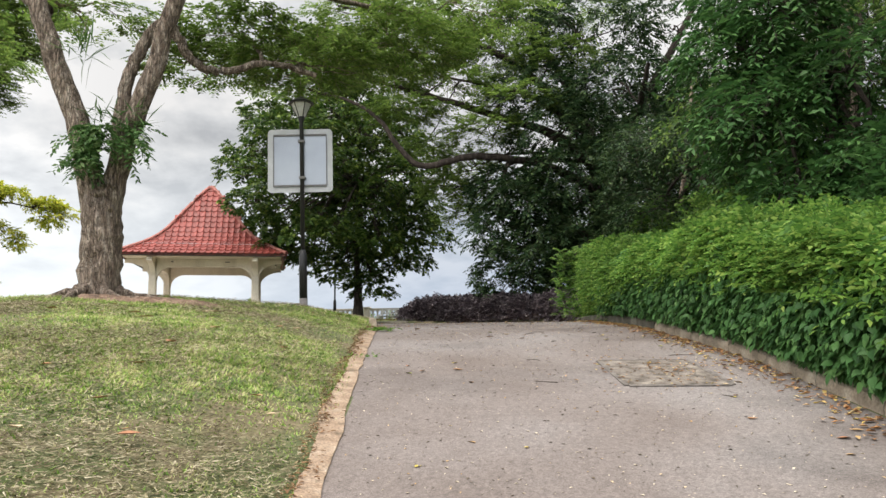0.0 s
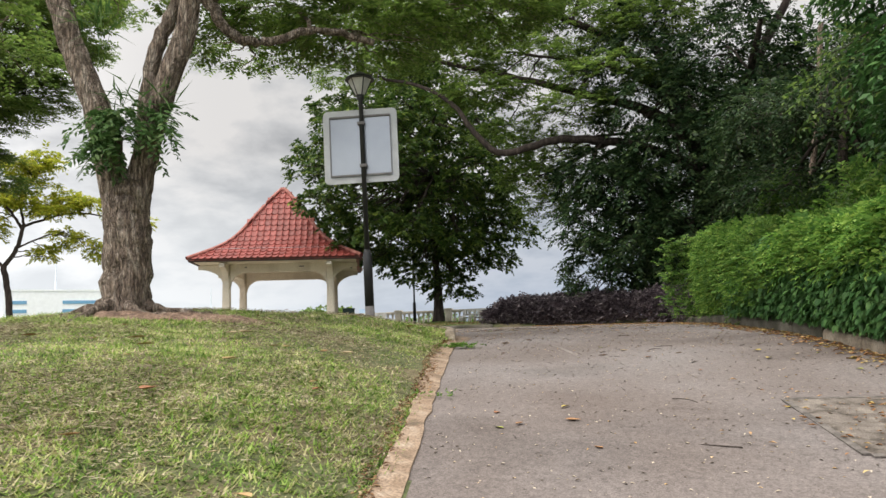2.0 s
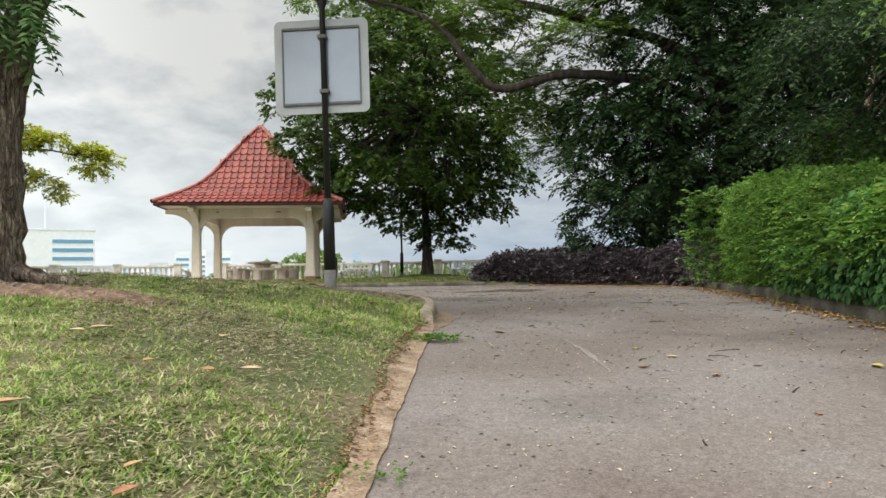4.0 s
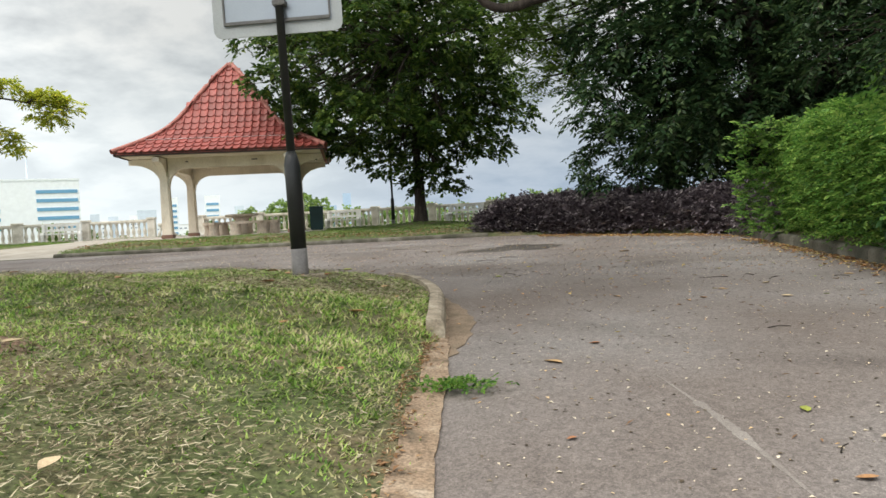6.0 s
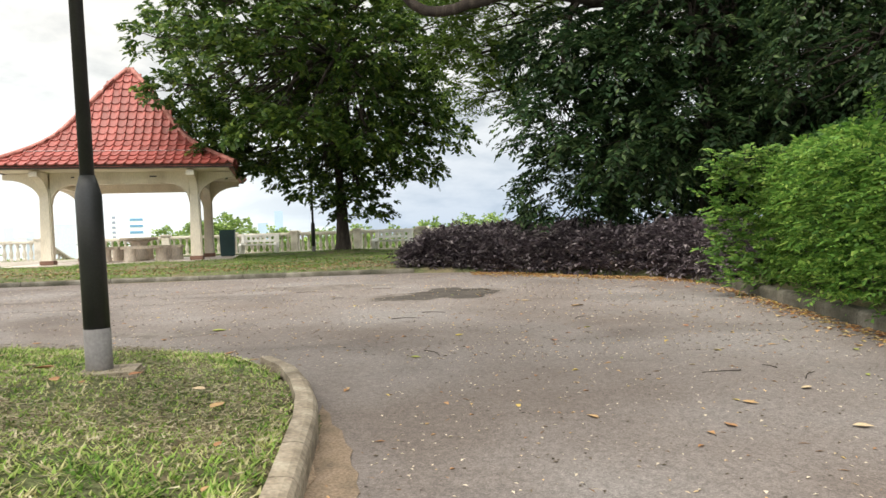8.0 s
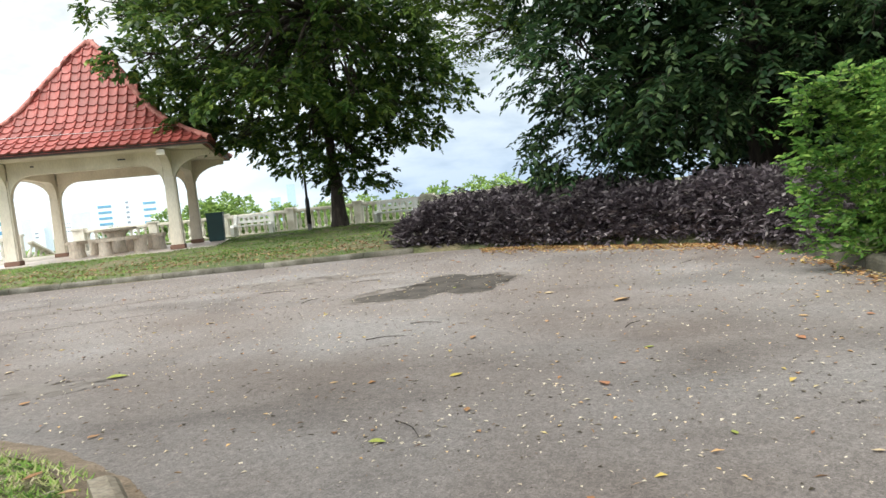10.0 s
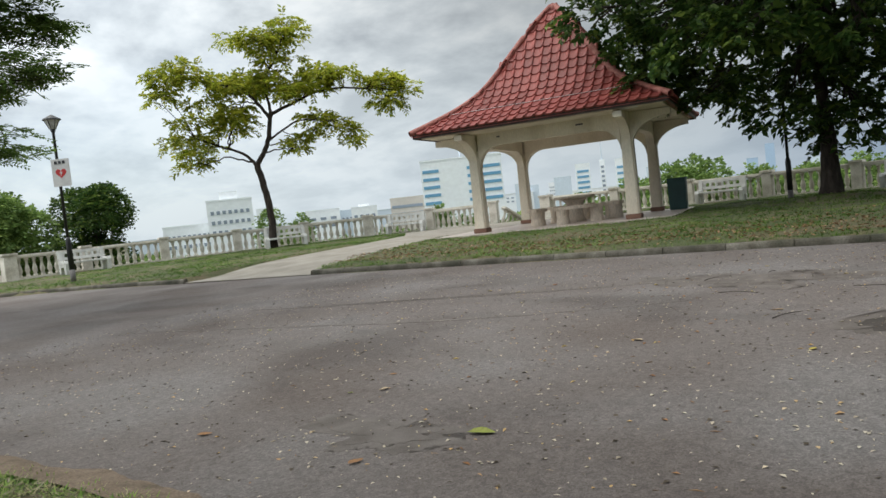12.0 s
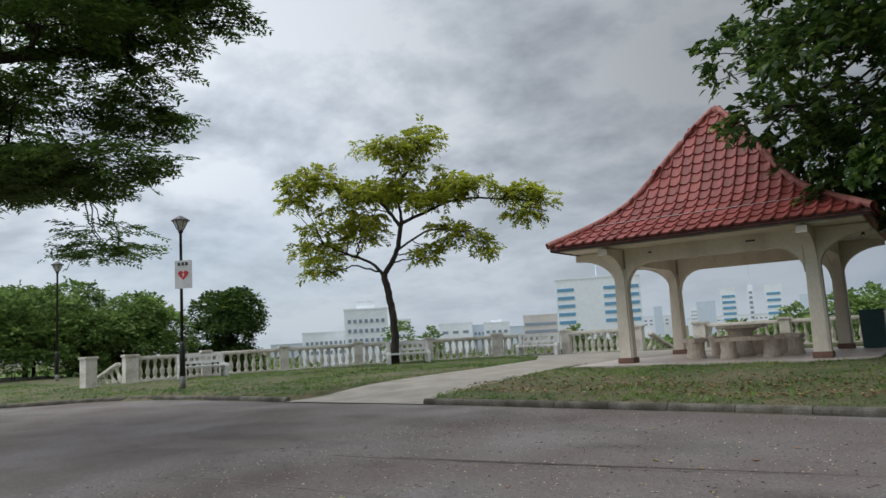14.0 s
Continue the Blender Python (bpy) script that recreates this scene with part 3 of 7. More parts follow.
def ground_z(x, y, lawn=False):
    """Height of the ground; lawn: only where grass grows, else -99."""
    x, y = np.broadcast_arrays(np.asarray(x, float), np.asarray(y, float))
    d, inside = edge_distance(x, y, ROAD)
    island = (x < -0.2) & (y < 16.3)
    right = (x > 2.6) & (y < 23.5)
    zi = road_z(y) + 0.01 + 0.58 * (1 - np.exp(-np.maximum(0, d - 0.20 * ss(12.2, 11.5, y)) / 1.9)) * (1 - 0.42 * ss(11.2, 14.5, y)) * (1 - 0.4 * ss(14.6, 15.7, y)) + 0.07 * ss(0, 0.16, d) * ss(11.4, 12.1, y) * (1 - 0.85 * ss(15.0, 15.6, y))
    zi = np.where((x < -6) & (y < 4), zi + 0.15 * ss(-6, -14, x), zi)
    zr = road_z(np.minimum(y, 30)) + 0.16 * ss(0, 0.2, d) + 0.015 * np.minimum(d, 20)
    zf = road_z(np.clip(y, 20, 25.2)) + 0.095 * ss(0, 0.16, d) + 0.18 * (1 - np.exp(-d / 3))
    zf = zf + 0.14 * np.exp(-((x + 3.2) ** 2 + (y - 34.5) ** 2) / 1.6)
    z = np.where(island, zi, np.where(right, zr, zf))
    bumps = 0.012 * np.sin(x * 3.1 + y * 1.7) + 0.01 * np.sin(x * 1.3 - y * 4.3)
    z = z + bumps * ss(0.1, 0.6, d)
    # beyond the balustrade the hill falls away
    ang = np.degrees(np.arctan2(y - 20, x + 8))
    rb = np.interp(ang, np.concatenate([[-180, 30, 45], _ring_a[_order], [168, 180]]), np.concatenate([[75, 70, 40], _ring_r[_order], [40, 60]]))
    over = np.hypot(x + 8, y - 20) - rb - 0.8
    z = z - 16 * ss(0, 45, over)
    dp, inpath = edge_distance(x, y, PATH)
    c, s = math.cos(radians(11.45)), math.sin(radians(11.45))
    u, v = (x + 10.12) * c + (y - 34.4) * s, -(x + 10.12) * s + (y - 34.4) * c
    slabbed = (np.abs(u) < 3.25) & (np.abs(v) < 3.25)
    if lawn:
        return np.where(inside | inpath | slabbed | (over > -0.5), -99.0, z)
    z = np.where(inpath | (dp < 0.12), z - 0.16 * ss(0.12, 0, np.where(inpath, 0, dp)), z)
    z = np.where(slabbed, 1.70, z)
    return np.where(inside, road_z(y) - 0.06, z)


def path_z(x, y):
    d, _ = edge_distance(np.asarray(x, float), np.asarray(y, float), ROAD)
    return road_z(25.0) + 0.01 + 0.27 * (1 - np.exp(-d / 3)) * ss(0, 2.5, d)


def draped(name, outline, height, step, material, label, across=False):
    """A sheet with a given outline, cut every step metres, laid on a height function."""
    bm = bmesh.new()
    bm.faces.new([bm.verts.new((x, y, 0)) for x, y in outline])
    ys, xs = [p[1] for p in outline], [p[0] for p in outline]
    for cut in np.arange(min(ys) + step, max(ys), step):
        bmesh.ops.bisect_plane(bm, geom=bm.verts[:] + bm.edges[:] + bm.faces[:], plane_co=(0, cut, 0), plane_no=(0, 1, 0))
    if across:
        for cut in np.arange(min(xs) + step, max(xs), step):
            bmesh.ops.bisect_plane(bm, geom=bm.verts[:] + bm.edges[:] + bm.faces[:], plane_co=(cut, 0, 0), plane_no=(1, 0, 0))
    bmesh.ops.triangulate(bm, faces=bm.faces[:])
    for v in bm.verts:
        v.co.z = float(height(v.co.x, v.co.y))
    bmesh.ops.recalc_face_normals(bm, faces=bm.faces)
    if sum(f.normal.z for f in bm.faces) < 0:
        bmesh.ops.reverse_faces(bm, faces=bm.faces)
    me = bpy.data.meshes.new(name)
    bm.to_mesh(me)
    bm.free()
    me.materials.append(material)
    return tagged(new(name, me), label, name.split("_")[-1], kind="structure")


def grid_lines(near, fine, mid, coarse, far):
    a, b = near
    inner = list(np.arange(a, b + 1e-6, fine))
    lo, hi = [a], [b]
    while lo[-1] > mid[0]:
        lo.append(lo[-1] - coarse)
    while hi[-1] < mid[1]:
        hi.append(hi[-1] + coarse)
    step = coarse
    while lo[-1] > -far:
        step *= 1.35
        lo.append(lo[-1] - step)
    step = coarse
    while hi[-1] < far:
        step *= 1.35
        hi.append(hi[-1] + step)
    return np.array(lo[1:][::-1] + inner + hi[1:])


gx = grid_lines((-26, 6), 0.2, (-42, 24), 1.0, 3500)
gy = grid_lines((-1, 41), 0.2, (-16, 60), 1.0, 3500)
GX, GY = np.meshgrid(gx, gy)
GZ = ground_z(GX, GY)
hp = Heap()
nx, ny = len(gx), len(gy)
i, j = np.meshgrid(np.arange(nx - 1), np.arange(ny - 1))
q = (j * nx + i).ravel()
hp.add(np.stack([GX, GY, GZ], -1).reshape(-1, 3), np.stack([q, q + 1, q + nx + 1, q + nx], -1))
tagged(new("ground", hp.mesh("ground", M_SOIL, True)), "patchy dry park lawn over falling hillside", "ground", kind="structure")

draped("road", [tuple(p) for p in ROAD], lambda x, y: road_z(y), 0.4, M_ASPHALT, "worn grey-brown asphalt park road with litter")
draped("path", [tuple(p) for p in PATH], path_z, 0.6, M_PATH, "pale concrete footpath leading to the pavilion", True)


def strip(points, offset_a, offset_b):
    """Two lines beside a polyline, to its left by the given offsets."""
    p = np.array(points, float)
    t = unit(np.gradient(p, axis=0))
    n = np.stack([-t[:, 1], t[:, 0]], 1)
    return p + n * offset_a, p + n * offset_b


# the flush concrete edging beside the lawn
edge_pts = smooth_path([(x, y, 0) for x, y in LEFT_EDGE[1:] + ISLAND_KERB[:3]], 40)[:, :2]
erng = np.random.default_rng(5)
ea, eb = strip(edge_pts, -0.015, 0.0)
eb = eb + np.stack([-(0.135 + 0.05 * np.convolve(erng.normal(0, 1, len(eb) + 6), np.ones(7) / 7, "valid")), np.zeros(len(eb))], 1)
ea = ea + np.stack([0.016 * np.convolve(erng.normal(0, 1, len(ea) + 4), np.ones(5) / 5, 'valid'), np.zeros(len(ea))], 1)
hp = Heap()
n = len(ea)
za, zb = road_z(ea[:, 1]) + 0.012, road_z(eb[:, 1]) + 0.03
v = np.concatenate([np.c_[ea, za - 0.05], np.c_[ea, za], np.c_[eb, zb], np.c_[eb, zb - 0.08]])
idx = np.arange(n - 1)
for k in range(3):
    hp.add(v, np.stack([k * n + idx, k * n + idx + 1, (k + 1) * n + idx + 1, (k + 1) * n + idx], -1))
tagged(new("edging_strip", hp.mesh("edging_strip", M_EDGING)), "crumbling orange-stained concrete edging beside the lawn", "edging", kind="structure")
# sandy silt washed against the kerb end
bm = bmesh.new()
srng = np.random.default_rng(77)
silt = [(-0.80 - 0.05 * k / 24 - 0.10 * max(0, k - 14) / 10 + 0.20 * math.sin(math.pi * (k / 24) ** 0.8) + srng.normal(0, 0.012), 11.3 + 2.6 * k / 24) for k in range(25)] + [(-0.95, 13.6), (-0.86, 12.7), (-0.80, 11.9)]
slab(silt, 0, 0.004, bm)
for v in bm.verts:
    v.co.z += float(road_z(v.co.y)) + 0.001
silt_ob = new("silt")
part("silt_patch", bm, M_SILT, silt_ob)
tagged(silt_ob, "sandy silt washed against the kerb", "silt", kind="structure")


# bare sandy earth along the island's edge where no kerb stands
soil_pts = smooth_path([(x, y, 0) for x, y in ISLAND_KERB[3:10]], 24)[:, :2]
soil_rng = np.random.default_rng(78)
soil_w = np.convolve(soil_rng.normal(0, 0.05, len(soil_pts) + 4), np.ones(5) / 5, "valid")
soil_out, soil_in = strip(soil_pts, -0.07, 0.20)
soil_mid, _ = strip(soil_pts, 0.05, 0.2)
soil_out = soil_out + (soil_out - soil_mid) * soil_w[:, None] * 6
hp = Heap()
n = len(soil_pts)
v = np.concatenate([np.c_[soil_out, road_z(soil_out[:, 1]) + 0.004], np.c_[soil_mid, road_z(soil_mid[:, 1]) + 0.035], np.c_[soil_in, np.maximum(ground_z(soil_in[:, 0], soil_in[:, 1]), road_z(soil_in[:, 1])) + 0.014]])
idx = np.arange(n - 1)
for k in range(2):
    hp.add(v, np.stack([k * n + idx, k * n + idx + 1, (k + 1) * n + idx + 1, (k + 1) * n + idx], -1))
tagged(new("soil_edge", hp.mesh("soil_edge", M_SILT, True)), "bare sandy earth edge of the grass island", "soil", kind="structure")


def kerb(name, points, width, high, stone, material, label, inward, taper_start=False, z_of=None):
    """A row of kerb stones with joints, each a piece of its own."""
    p = smooth_path([(x, y, 0) for x, y in points], 10)[:, :2]
    seg = np.r_[0, np.cumsum(np.hypot(*np.diff(p, axis=0).T))]
    total, count = seg[-1], max(1, int(seg[-1] / stone))
    owner = tagged(new(name), label, "kerb", kind="structure")
    for k in range(count):
        s0, s1 = total * k / count + 0.006, total * (k + 1) / count - 0.006
        a = np.array([np.interp(s0, seg, p[:, 0]), np.interp(s0, seg, p[:, 1])])
        b = np.array([np.interp(s1, seg, p[:, 0]), np.interp(s1, seg, p[:, 1])])
        t = (b - a) / np.linalg.norm(b - a)
        nrm = np.array([-t[1], t[0]]) * inward
        L = np.linalg.norm(b - a)
        h = high * (0.5 if taper_start and k == 0 else 1)
        bm = bmesh.new()
        outline = [(0, -0.12), (width, -0.12), (width, h), (0.055, h), (0.026, h - 0.010), (0.008, h - 0.032), (0, h - 0.065)]
        rows_ = []
        for e, s in ((a, 0), (b, 1)):
            zz = float(road_z(min(e[1], 25.4)))
            rows_.append([bm.verts.new((e[0] + nrm[0] * o, e[1] + nrm[1] * o, zz + hh)) for o, hh in outline])
        m = len(outline)
        for i2 in range(m):
            j2 = (i2 + 1) % m
            bm.faces.new((rows_[0][i2], rows_[0][j2], rows_[1][j2], rows_[1][i2]))
        bm.faces.new(rows_[0][::-1])
        bm.faces.new(rows_[1])
        part("kerb_stone", bm, material, owner)
    return owner


kerb("kerb_island", ISLAND_KERB[:4] + [(-1.42, 14.80)], 0.125, 0.145, 0.42, M_CONCRETE, "weathered concrete kerb round the grass island", 1)
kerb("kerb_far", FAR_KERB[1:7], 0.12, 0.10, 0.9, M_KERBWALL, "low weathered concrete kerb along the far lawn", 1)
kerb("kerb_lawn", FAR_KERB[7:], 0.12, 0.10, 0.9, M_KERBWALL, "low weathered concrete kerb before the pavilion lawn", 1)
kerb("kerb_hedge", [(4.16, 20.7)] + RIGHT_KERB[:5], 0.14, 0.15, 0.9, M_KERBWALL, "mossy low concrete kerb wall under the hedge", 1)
kerb("kerb_hedge_near", RIGHT_KERB[4:], 0.14, 0.12, 0.9, M_CONCRETE, "pale stained concrete kerb under the creeper", 1)


# ---- the pavilion ----
pav = thing("pavilion", PAV, "open cream pavilion with a bell-cast red tile roof", "pavilion")
ROOF = [(3.46, 0.0), (2.95, 0.27), (2.42, 0.58), (1.92, 0.98), (1.50, 1.50), (1.02, 2.20), (0.52, 2.92), (0.06, 3.48)]
EAVE = 2.89
bm = bmesh.new()
round_floor = [(-3.2, -3.2), (2.5, -3.2), (2.9, -3.1), (3.12, -2.8), (3.2, -2.4), (3.2, 3.2), (-3.2, 3.2)]
slab(round_floor, -0.30, 0.0, bm)
part("floor_slab", bm, M_TILEFLOOR, pav, "pinkish tiled floor slab")
for ux in (-1, 1):
    for uy in (-1, 1):
        col = part("column", box(0.35, 0.35, 2.35, ux * 2.15, uy * 2.15, 0.0, 0.04, taper=0.84), M_CREAM, pav)
        col["label"] = "tapered cream column"
        part("column_base", box(0.40, 0.40, 0.13, ux * 2.15, uy * 2.15, 0.0, 0.015), M_BROWN, col, "brown painted base")
        # curved brackets reaching outwards under the eaves
        for axis in ("x", "y"):
            outer = []
            for k in range(9):
                a = radians(90 * k / 8)
                outer.append((0.14 + 1.0 * (1 - math.cos(a)), 1.93 + 0.66 * math.sin(a)))
            outline = outer + [(1.14, 2.74), (0.0, 2.78), (0.0, 1.88)]
            bm = bmesh.new()
            sgn = ux if axis == "x" else uy
            base = 2.15 * sgn
            pts = [(base + sgn * o, h) for o, h in outline]
            slab(pts, -0.11, 0.11, bm, "y" if axis == "x" else "x", (2.15 * uy) if axis == "x" else (2.15 * ux))
            part("bracket", bm, M_CREAM, col)
# arched beams between the columns
for side in range(4):
    pts = []
    for k in range(9):
        a = radians(90 * k / 8)
        pts.append((-1.98 + 0.62 * (1 - math.cos(a)), 1.84 + 0.58 * math.sin(a)))
    mirror = [(-x, h) for x, h in pts[::-1]]
    outline = pts + mirror + [(2.0, 2.84), (-2.0, 2.84)]
    bm = slab(outline, -0.115, 0.115, None, "y", -2.15)
    bm.transform(Matrix.Rotation(radians(90 * side), 4, "Z"))
    beam = part("arched_beam", bm, M_CREAM, pav)
    if side == 0:
        for k, w in ((-1.35, 0.09), (0.95, 0.20)):
            part("slot", box(w, 0.02, 0.04, k, -2.268, 2.62), M_INK, beam, "small dark slot")
        # the slender lamp under the eave
        part("tube_light", box(0.42, 0.05, 0.05, 2.45, -3.2, 2.76, 0.01), M_SIGNWHITE, beam, "white tube light under the eave")
part("soffit", box(6.5, 6.5, 0.06, 0, 0, 2.78), M_CREAM, pav, "cream boarded soffit")
for side in range(4):
    bm = box(6.86, 0.05, 0.125, 0, -3.405, 2.785, 0.006)
    bm.transform(Matrix.Rotation(radians(90 * side), 4, "Z"))
    part("fascia", bm, M_FASCIA, pav, "dark brown fascia board")
# under-roof shell, a little below the tiles
bm = bmesh.new()
rings = [[bm.verts.new((r * a, r * b, EAVE + h - 0.05)) for a, b in ((-1, -1), (1, -1), (1, 1), (-1, 1))] for r, h in ROOF]
for a, b in zip(rings, rings[1:]):
    for k in range(4):
        bm.faces.new((a[k], a[(k + 1) % 4], b[(k + 1) % 4], b[k]))
bm.faces.new(rings[-1])
bm.faces.new(rings[0][::-1])
roof = part("roof", bm, M_TILE, pav, "curved red clay tile roof")


def tile_arrays():
    """An S-shaped clay tile, 0.31 wide and 0.42 long, rising along y."""
    xs = np.array([-0.150, -0.085, -0.01, 0.055, 0.085, 0.105, 0.130, 0.148, 0.155])
    zs = np.array([0.005, 0.000, 0.000, 0.007, 0.034, 0.045, 0.043, 0.025, 0.002])
    m = len(xs)
    lo = np.c_[xs, np.full(m, -0.02) - 0.014 * np.cos(xs * 20), zs + 0.042]
    hi = np.c_[xs, np.full(m, 0.40), zs]
    under = np.c_[xs, np.full(m, -0.015), zs - 0.004]
    k = np.arange(m - 1)
    v = np.concatenate([lo, hi, under, lo])
    f = np.concatenate([np.stack([k, k + 1, k + m + 1, k + m], -1), np.stack([2 * m + k, 2 * m + k + 1, 3 * m + k + 1, 3 * m + k], -1)])
    return v, f


tile_v, tile_f = tile_arrays()
hp = Heap()
hp.add(tile_v, tile_f)
tile_mesh = hp.mesh("tile", M_TILE, True)
rp = np.array(ROOF)
arc = np.r_[0, np.cumsum(np.hypot(*np.diff(rp, axis=0).T))]
rest = Heap()
trng = np.random.default_rng(3)
front_tiles = []
for side in range(4):
    turn = Matrix.Rotation(radians(90 * side), 4, "Z")
    s = 0.0
    while s < arc[-1] - 0.25:
        r0, h0 = np.interp(s, arc, rp[:, 0]), np.interp(s, arc, rp[:, 1])
        r1, h1 = np.interp(s + 0.36, arc, rp[:, 0]), np.interp(s + 0.36, arc, rp[:, 1])
        slope = math.degrees(math.atan2(h1 - h0, r0 - r1))
        n_t = int((r0 - 0.06) / 0.262)
        for k in range(-n_t, n_t + 1):
            u = k * 0.262
            m = turn @ pose(u, -r0, EAVE + h0 + 0.005, slope + trng.normal(0, 0.3), trng.normal(0, 0.3), trng.normal(0, 0.3)) @ Matrix.Diagonal((0.90, 1, 1, 1))
            if side == 0 and len(front_tiles) < 290:
                front_tiles.append(m)
            else:
                mm = np.array(m)
                rest.add(tile_v @ mm[:3, :3].T + mm[:3, 3], tile_f)
        s += 0.335
tagged(child("tiles", rest.mesh("tiles", M_TILE_STUFF, True), roof), kind="stuff")
# hip ridges and the cap
for a, b in ((-1, -1), (1, -1), (1, 1), (-1, 1)):
    hp = Heap()
    tube(hp, [(r * a * 1.005, r * b * 1.005, EAVE + h + 0.05) for r, h in ROOF], 0.085, 0.085, 8, 4)
    child("hip_ridge", hp.mesh("hip_ridge", M_RIDGE, True), roof, "weathered rounded hip ridge")
part("finial", lathe([(0.17, EAVE + 3.36), (0.18, EAVE + 3.50), (0.13, EAVE + 3.58), (0.03, EAVE + 3.62)], 12), M_RIDGE, roof, smooth=True)
# the lightning wire over the lower tiles
hp = Heap()
tube(hp, [(-2.65, -2.72, EAVE + 0.50), (0, -2.70, EAVE + 0.50), (2.65, -2.72, EAVE + 0.50)], 0.006, 0.006, 5, 4)
child("lightning_wire", hp.mesh("lightning_wire", M_ALU_EDGE), roof, "thin pale lightning wire")

# ---- round stone table with curved benches ----
table = thing("stone_table", PAV @ pose(0.1, -0.2, 0.0), "round tan stone table under the pavilion roof", "table")
part("tabletop", lathe([(0.52, 0.68), (0.60, 0.69), (0.60, 0.75), (0.57, 0.765)], 28), M_STONE, table, "thick round stone top", True)
part("pedestal", lathe([(0.30, 0.0), (0.27, 0.08), (0.22, 0.35), (0.28, 0.58), (0.40, 0.68)], 20), M_STONE, table, smooth=True)
for k, a in enumerate((20, 110, 200, 290)):
    bench = thing("stone_bench", PAV @ pose(0.1, -0.2, 0.0, 0, 0, a), "curved tan stone bench beside the round table", "bench", "benches round the stone table")
    arcpts = [(math.cos(radians(d)) * 1.42, math.sin(radians(d)) * 1.42) for d in range(-33, 34, 6)] + [(math.cos(radians(d)) * 1.02, math.sin(radians(d)) * 1.02) for d in range(33, -34, -6)]
    part("seat", slab(arcpts, 0.40, 0.49), M_STONE, bench)
    for d in (-23, 23):
        c, s = math.cos(radians(d)) * 1.22, math.sin(radians(d)) * 1.22
        prof = [(0.21, 0.0), (0.20, 0.05), (0.175, 0.2), (0.19, 0.40)]
        part("drum_leg", lathe(prof, 14, None, c, s), M_STONE, bench)

# ---- the bin ----
litter = thing("litter_bin", pose(-7.75, 36.9, 1.90, 0, 0, 11), "dark teal plastic litter bin beside a column", "litter bin")
part("body", box(0.50, 0.46, 0.92, 0, 0, 0.0, 0.02, taper=1.10), M_TEAL, litter)
part("lid", box(0.60, 0.56, 0.06, 0, 0, 0.92, 0.02), M_TEAL, litter)


# ---- balustrades ----
BAL_PROFILE = [(0.075, 0.0), (0.075, 0.05), (0.045, 0.07), (0.06, 0.11), (0.085, 0.19), (0.075, 0.28), (0.045, 0.38), (0.04, 0.46), (0.055, 0.50), (0.045, 0.53), (0.075, 0.55), (0.075, 0.60)]
me_bm = lathe(BAL_PROFILE, 10)
for f in me_bm.faces:
    f.smooth = True
baluster_mesh = bpy.data.meshes.new("baluster")
me_bm.to_mesh(baluster_mesh)
me_bm.free()
baluster_mesh.materials.append(M_BALUSTER)


def pier(x, y, z, turn, w=0.32, high=1.0):
    t = thing("balustrade_pier", pose(x, y, z, 0, 0, turn), "square cream cast-stone pier in the balustrade", "pier", "balustrade piers")
    part("shaft", box(w, w, high - 0.08, 0, 0, 0, 0.012), M_BALUSTER, t)
    part("cap", box(w + 0.08, w + 0.08, 0.09, 0, 0, high - 0.08, 0.02), M_BALUSTER, t)


def run(a, b, z0, z1, piers=True):
    """One length of balustrade from a to b."""
    ax, ay = a
    bx, by = b
    L = math.hypot(bx - ax, by - ay)
    turn = math.degrees(math.atan2(by - ay, bx - ax))
    tilt = -math.degrees(math.atan2(z1 - z0, L))
    t = thing("balustrade", pose(ax, ay, z0, 0, tilt, turn), "cream cast-stone balustrade along the hilltop edge", "balustrade", "balustrades")
    part("plinth", box(L - 0.30, 0.24, 0.15, L / 2, 0, 0, 0.01), M_BALUSTER, t)
    part("rail", box(L - 0.28, 0.26, 0.13, L / 2, 0, 0.80, 0.035), M_BALUSTER, t)
    count = max(3, int((L - 0.5) / 0.23))
    for k in range(count):
        u = 0.32 + (L - 0.64) * k / (count - 1)
        ob = child("baluster", baluster_mesh, t)
        ob.matrix_parent_inverse = Matrix()
        ob.matrix_basis = pose(u, 0, 0.15) @ Matrix.Diagonal((1, 1, 1.09, 1))


BAL_Z = 1.81
for line in (BALUSTRADE_A, BALUSTRADE_B):
    for a, b in zip(line, line[1:]):
        run(a, b, BAL_Z, BAL_Z)
    for k, (x, y) in enumerate(line):
        near = line[max(0, k - 1)], line[min(len(line) - 1, k + 1)]
        pier(x, y, BAL_Z, math.degrees(math.atan2(near[1][1] - near[0][1], near[1][0] - near[0][0])), 0.42 if k in (0, 5) else 0.32)
# rails going down the stairs, and the pier across the gap
run((-15.95, 39.3), (-15.2, 42.4), BAL_Z, BAL_Z - 1.7)
run((-27.1, 25.7), (-29.0, 24.9), BAL_Z, BAL_Z - 1.0)
pier(-26.6, 24.2, BAL_Z, 10, 0.38)


